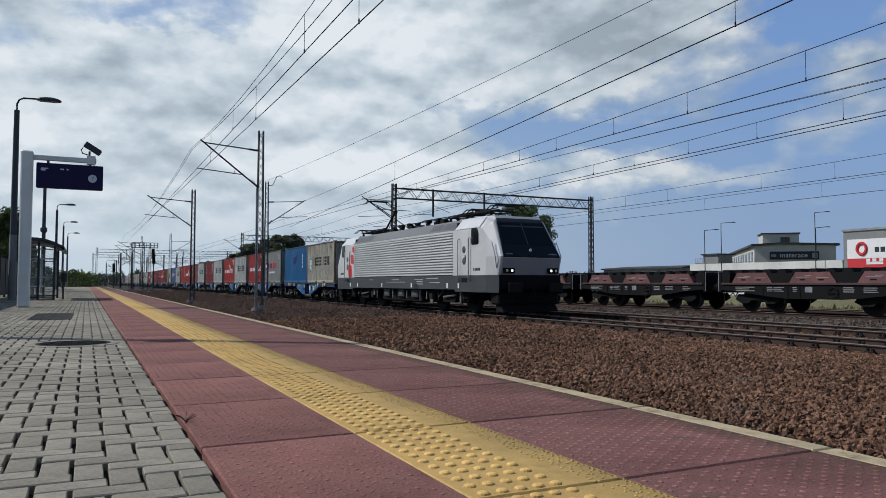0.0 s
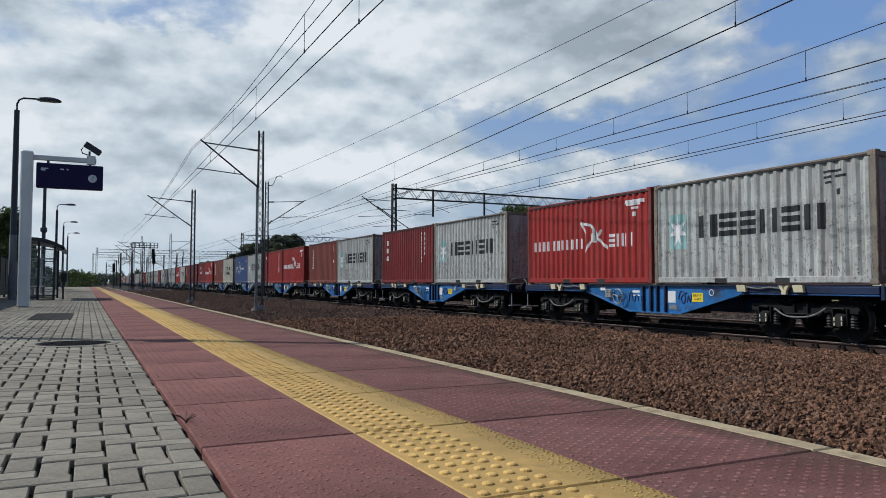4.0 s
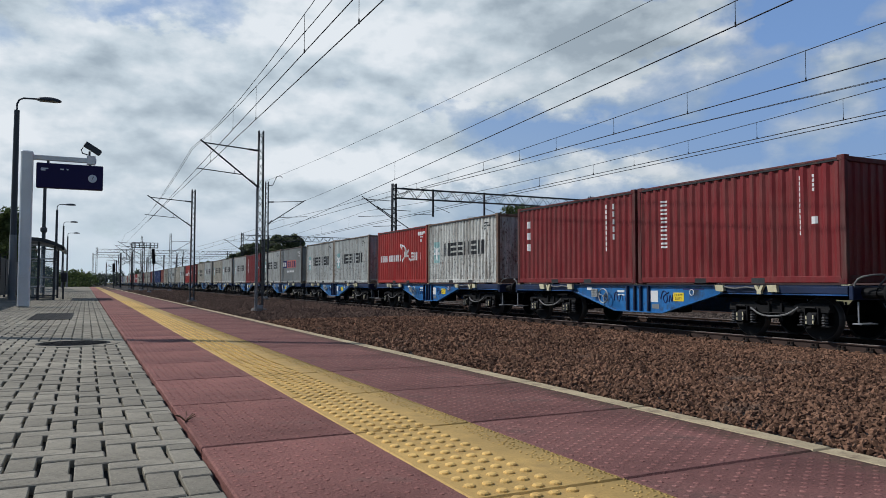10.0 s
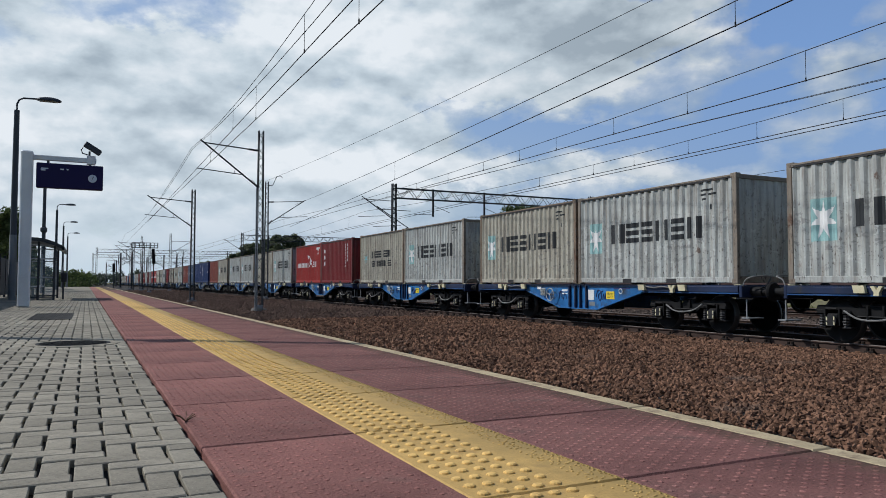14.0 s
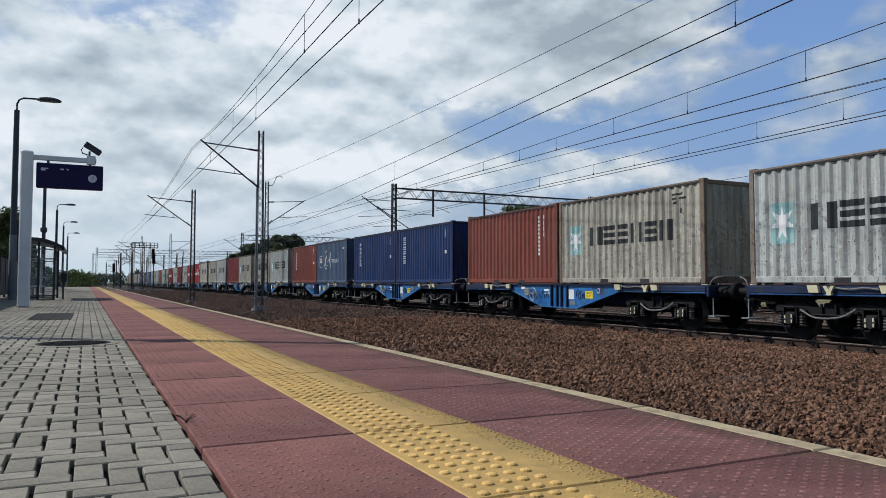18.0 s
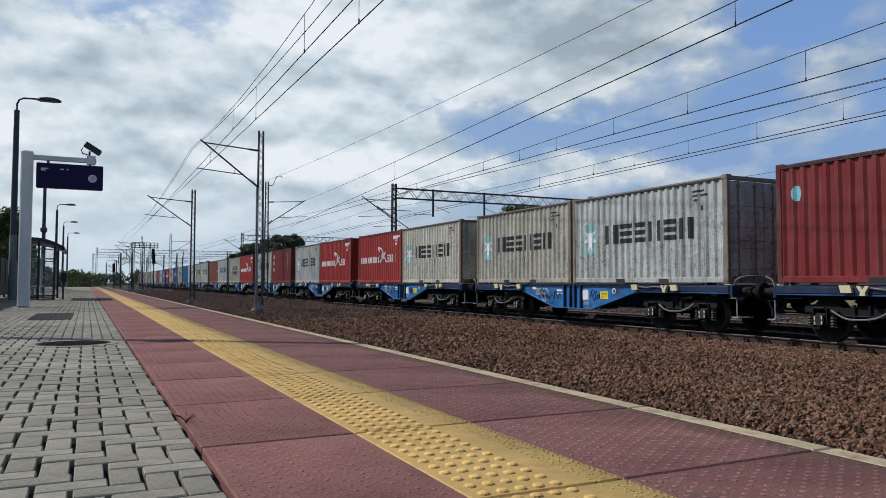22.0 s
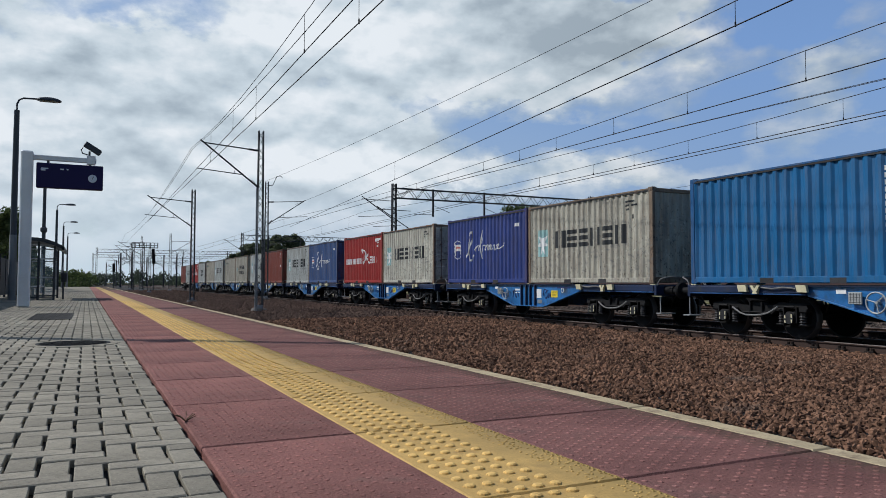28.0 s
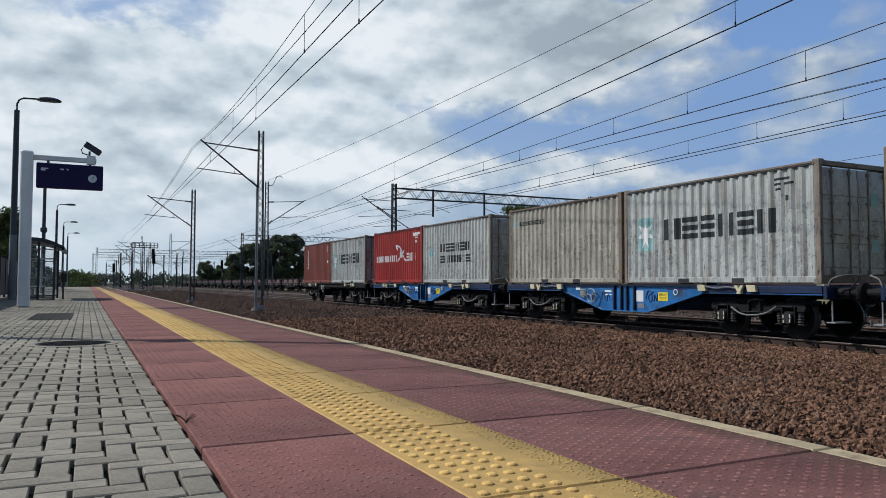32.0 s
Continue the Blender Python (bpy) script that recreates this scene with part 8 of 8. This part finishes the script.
tagged(new("thicket", from_arrays("thicket", v, f, LEAF)), "dense green thicket beyond the end of the platform", "bushes", kind="stuff")
cs = [(-5.0 - rng.uniform(0, 3.0), 24 + 92 * rng.uniform(0, 1), rng.uniform(-0.4, 2.6)) for _ in range(230)]
v, f = leaf_cloud(rng, np.array(cs), 110, 0.9, 0.11)
tagged(new("hedge", from_arrays("hedge", v, f, LEAF)), "overgrown green bushes behind the platform fence", "bushes", kind="stuff")


# ---- paving and slabs ----
def chamfer_piece(name, sx, sy, h, c, material):
    bm = bmesh.new()
    a = [bm.verts.new((x, y, -h)) for x, y in ((0, 0), (sx, 0), (sx, sy), (0, sy))]
    b = [bm.verts.new((x, y, -c)) for x, y in ((0, 0), (sx, 0), (sx, sy), (0, sy))]
    d = [bm.verts.new((x, y, 0)) for x, y in ((c, c), (sx - c, c), (sx - c, sy - c), (c, sy - c))]
    for p, q in ((a, b), (b, d)):
        for k in range(4):
            bm.faces.new((p[k], p[(k + 1) % 4], q[(k + 1) % 4], q[k]))
    bm.faces.new(d)
    me = finish(bm, name)
    me.materials.append(material)
    return me


SLAB_X0, STRIPE_X0, STRIPE_X1, LINE_X0 = 0.39, 0.98, 1.507, 2.375
bm = bmesh.new()
box(bm, PLAT_X0, SLAB_X0 - 0.006, -20, PLAT_END, PLAT_Z - 0.09, PLAT_Z - 0.028)
pavement = setting("pavement", bm, SAND_JOINT, "grey concrete block paving of the platform")
bm = bmesh.new()
box(bm, SLAB_X0 - 0.002, PLAT_EDGE + 0.02, -20, PLAT_END, PLAT_Z - 0.17, PLAT_Z - 0.06)
platform = setting("platform_edge", bm, SAND_JOINT, "red concrete platform edge slabs with a yellow tactile strip")


def studs(bm, x0, x1, y0, y1, px, py, r, h, seg=6, jit=0.0, top=0.6, stagger=0.5, skip=0.0):
    row, y = 0, y0
    while y < y1 - r:
        x = x0 + (px * stagger if row % 2 else 0)
        while x < x1 - r:
            cx, cy = x + random.uniform(-jit, jit), y + random.uniform(-jit, jit)
            if skip and random.random() < skip:
                x += px
                continue
            rings = [[bm.verts.new((cx + q * r * math.cos(k * 2 * math.pi / seg), cy + q * r * math.sin(k * 2 * math.pi / seg), z * h)) for k in range(seg)] for q, z in ((1, -0.1), (0.5 + 0.5 * top, 0.62), (top * 0.72, 1.0))]
            for a, b in zip(rings, rings[1:]):
                for k in range(seg):
                    bm.faces.new((a[k], a[(k + 1) % seg], b[(k + 1) % seg], b[k]))
            bm.faces.new(rings[-1])
            x += px
        y += py
        row += 1


def slab_mesh(name, x0, x1, material, stud=None):
    bm = bmesh.new()
    w, c = x1 - x0, 0.006
    a = [bm.verts.new(p) for p in ((0, 0.007, -0.13), (w, 0.007, -0.13), (w, 0.993, -0.13), (0, 0.993, -0.13))]
    b = [bm.verts.new((v.co.x, v.co.y, -c)) for v in a]
    d = [bm.verts.new(p) for p in ((c, 0.007 + c, 0), (w - c, 0.007 + c, 0), (w - c, 0.993 - c, 0), (c, 0.993 - c, 0))]
    for p, q in ((a, b), (b, d)):
        for k in range(4):
            bm.faces.new((p[k], p[(k + 1) % 4], q[(k + 1) % 4], q[k]))
    bm.faces.new(d)
    if stud and name == "tactile_slab":
        studs(bm, 0.05, 0.37, 0.042, 0.99, 0.062, 1 / 12, 0.0190, 0.0078, stud, 0.0, 0.8, 0.0)
        if stud > 6:
            # gritty band beside the studs, and two lines of grains along its border
            studs(bm, 0.415, w - 0.03, 0.012, 0.99, 0.019, 0.0165, 0.0058, 0.0028, 5, 0.008, 0.6, 0.5, 0.42)
            studs(bm, w - 0.022, w - 0.004, 0.01, 0.992, 0.0125, 0.0145, 0.0058, 0.0042, 5, 0.002, 0.6, 0.5)
    elif stud:
        studs(bm, 0.03, w - 0.02, 0.035, 0.975, *stud)
    me = finish(bm, name)
    me.materials.append(material)
    return me


near_set = [("slab", SLAB_X0, slab_mesh("slab", SLAB_X0, STRIPE_X0, SLAB_RED, (0.084, 0.0285, 0.0105, 0.0023, 6, 0.002, 0.6, 0.5, 0.12))),
            ("tactile_slab", STRIPE_X0, slab_mesh("tactile_slab", STRIPE_X0, STRIPE_X1, SLAB_YELLOW, 10)),
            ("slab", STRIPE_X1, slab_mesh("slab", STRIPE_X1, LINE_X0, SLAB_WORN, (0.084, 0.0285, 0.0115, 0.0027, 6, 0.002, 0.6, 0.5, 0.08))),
            ("edge_line", LINE_X0, slab_mesh("edge_line", LINE_X0, PLAT_EDGE, EDGE_WHITE))]
far_set = [("slab", SLAB_X0, slab_mesh("slab", SLAB_X0, STRIPE_X0, SLAB_RED)),
           ("tactile_slab", STRIPE_X0, slab_mesh("tactile_slab", STRIPE_X0, STRIPE_X1, SLAB_YELLOW, 6)),
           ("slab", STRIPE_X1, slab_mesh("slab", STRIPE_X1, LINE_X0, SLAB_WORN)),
           ("edge_line", LINE_X0, slab_mesh("edge_line", LINE_X0, PLAT_EDGE, EDGE_WHITE))]
plain_set = [far_set[0], ("tactile_slab", STRIPE_X0, slab_mesh("tactile_slab", STRIPE_X0, STRIPE_X1, SLAB_YELLOW)), far_set[2], far_set[3]]
for k in range(-6, 62):
    y = -0.20 + k
    for nm, x, me in near_set if 0 <= k < 15 else far_set if k < 26 else plain_set:
        o = new(nm, me)
        o.parent, o.location = platform, (x, y, PLAT_Z + random.uniform(-0.0006, 0.0006))
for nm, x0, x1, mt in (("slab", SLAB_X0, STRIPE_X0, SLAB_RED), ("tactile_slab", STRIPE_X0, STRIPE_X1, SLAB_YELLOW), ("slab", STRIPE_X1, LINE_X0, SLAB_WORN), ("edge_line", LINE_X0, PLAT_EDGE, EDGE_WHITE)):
    bm = bmesh.new()
    for k in (*range(-20, -6), *range(62, PLAT_END)):
        box(bm, x0, x1, -0.18 + k + 0.004, -0.18 + k + 0.996, PLAT_Z - 0.1, PLAT_Z)
    o = part(nm, bm, mt, platform)
    tagged(o, kind="stuff")

# blocks laid in herringbone: 0.2 x 0.1 with open joints
B, GAP = 0.1, 0.007
upright = chamfer_piece("paver", B - GAP - 0.008, 2 * B - GAP, 0.05, 0.003, BRICK_PAVER)
across = chamfer_piece("paver", 2 * B - GAP, B - GAP - 0.002, 0.05, 0.004, BRICK_PAVER)
cells = []
nx0, nx1, ny1 = int(PLAT_X0 / B) + 1, int(SLAB_X0 / B) + 1, 620
for i in range(nx0 - 2, nx1 + 1):
    for j in range(-60, ny1):
        k = (i + j) % 4
        if k == 0:
            cells.append((i * B, j * B, 1))      # upright, covers j and j + 1
        elif k == 2 and i + 1 < nx1 + 1:
            cells.append((i * B, j * B, 0))      # across, covers i and i + 1
OX = SLAB_X0 - 0.012 - (nx1 - 1) * B
near_cells = [c for c in cells if -1.5 < c[0] < 0.36 and 1.9 < c[1] < 4.6 and c[0] > 0.42 - 0.42 * c[1]]
near_cells.sort(key=lambda c: c[1])
near_cells = near_cells[:300]
chosen = set(near_cells)


def fits(c):
    return c[0] + OX + (2 * B if c[2] == 0 else B) <= SLAB_X0 + 0.001 and c[0] + OX >= PLAT_X0


for c in near_cells:
    if fits(c):
        o = new("paver", upright if c[2] else across)
        o.parent, o.location = pavement, (c[0] + OX, c[1], PLAT_Z + random.uniform(-0.003, 0.002))
        o.rotation_euler = (random.uniform(-0.006, 0.006), random.uniform(-0.006, 0.006), random.uniform(-0.012, 0.012))
edge_i = max(i for i in range(nx0, nx1 + 1) if i * B + OX + B <= SLAB_X0 + 0.001)
cells += [(edge_i * B, j * B, 2) for j in range(12, ny1) if (edge_i + j) % 4 == 2] + [(edge_i * B, j * B, 2) for j in range(-60, 12) if (edge_i + j) % 4 == 2]
rest = [c for c in cells if c not in chosen and fits(c) and c[0] + OX > (-3.2 if c[1] < 14 else -0.5 - 0.16 * c[1])]
rng = np.random.default_rng(5)
arr = np.array([(c[0] + OX, c[1], PLAT_Z) for c in rest])
arr[:, 2] += rng.uniform(-0.003, 0.002, len(arr))
kind = np.array([min(c[2], 1) if c[2] != 2 else 0 for c in rest])
half = np.array([c[2] == 2 for c in rest])
sx = np.where(kind == 1, B - GAP - 0.008, np.where(half, B - GAP, 2 * B - GAP))
sy = np.where(kind == 1, 2 * B - GAP, B - GAP - 0.002)
ch = 0.004
corners = []
for dx, dy, ins, dz in ((0, 0, 0, -0.05), (1, 0, 0, -0.05), (1, 1, 0, -0.05), (0, 1, 0, -0.05), (0, 0, 0, -ch), (1, 0, 0, -ch), (1, 1, 0, -ch), (0, 1, 0, -ch), (0, 0, ch, 0), (1, 0, ch, 0), (1, 1, ch, 0), (0, 1, ch, 0)):
    corners.append(np.stack([arr[:, 0] + dx * sx + (ins if dx == 0 else -ins), arr[:, 1] + dy * sy + (ins if dy == 0 else -ins), arr[:, 2] + dz], -1))
V = np.stack(corners, 1).reshape(-1, 3)
q = np.array([(0, 1, 5, 4), (1, 2, 6, 5), (2, 3, 7, 6), (3, 0, 4, 7), (4, 5, 9, 8), (5, 6, 10, 9), (6, 7, 11, 10), (7, 4, 8, 11), (8, 9, 10, 11)])
Fq = (q[None] + (np.arange(len(arr)) * 12)[:, None, None]).reshape(-1, 4)
o = new("paver_field", from_arrays("paver_field", V, Fq, BRICK_FIELD))
o.parent = pavement
tagged(o, kind="stuff")
bm = bmesh.new()
box(bm, PLAT_X0, SLAB_X0 - 0.01, 62.0, PLAT_END, PLAT_Z - 0.05, PLAT_Z - 0.001)
box(bm, PLAT_X0, SLAB_X0 - 0.01, -20, -6.05, PLAT_Z - 0.05, PLAT_Z - 0.001)
box(bm, PLAT_X0, -3.25, -6.0, 14, PLAT_Z - 0.05, PLAT_Z - 0.001)
far_paving = part("paver_field", bm, BRICK_FIELD, pavement)
tagged(far_paving, kind="stuff")


# ---- everything that moves ----
def motions():
    times = [0.5 * k for k in range(65)]
    for ob, x, y, z in MOVING:
        walk(ob, [(t, pose(x, y - run(t), z)) for t in times])
    # the wheels roll without slipping; they share one rolling
    for wheels, radius in ((WHEELS, WHEEL_R), (LOCO_WHEELS, LOCO_R)):
        first = wheels[0]
        walk(first, [(k / FPS, Matrix.Rotation(run(k / FPS) / radius, 4, "X")) for k in range(32 * FPS + 1)])
        keys = first.animation_data
        for w in wheels[1:]:
            d = w.animation_data_create()
            d.action = keys.action
            d.action_slot = keys.action_slot
            w.rotation_mode = "QUATERNION"
    for ob, turn in DRIFTING:
        walk(ob, [(t, pose(0, 0, 0, 0, 0, turn * t / 32)) for t in (0, 8, 16, 24, 32)])


motions()
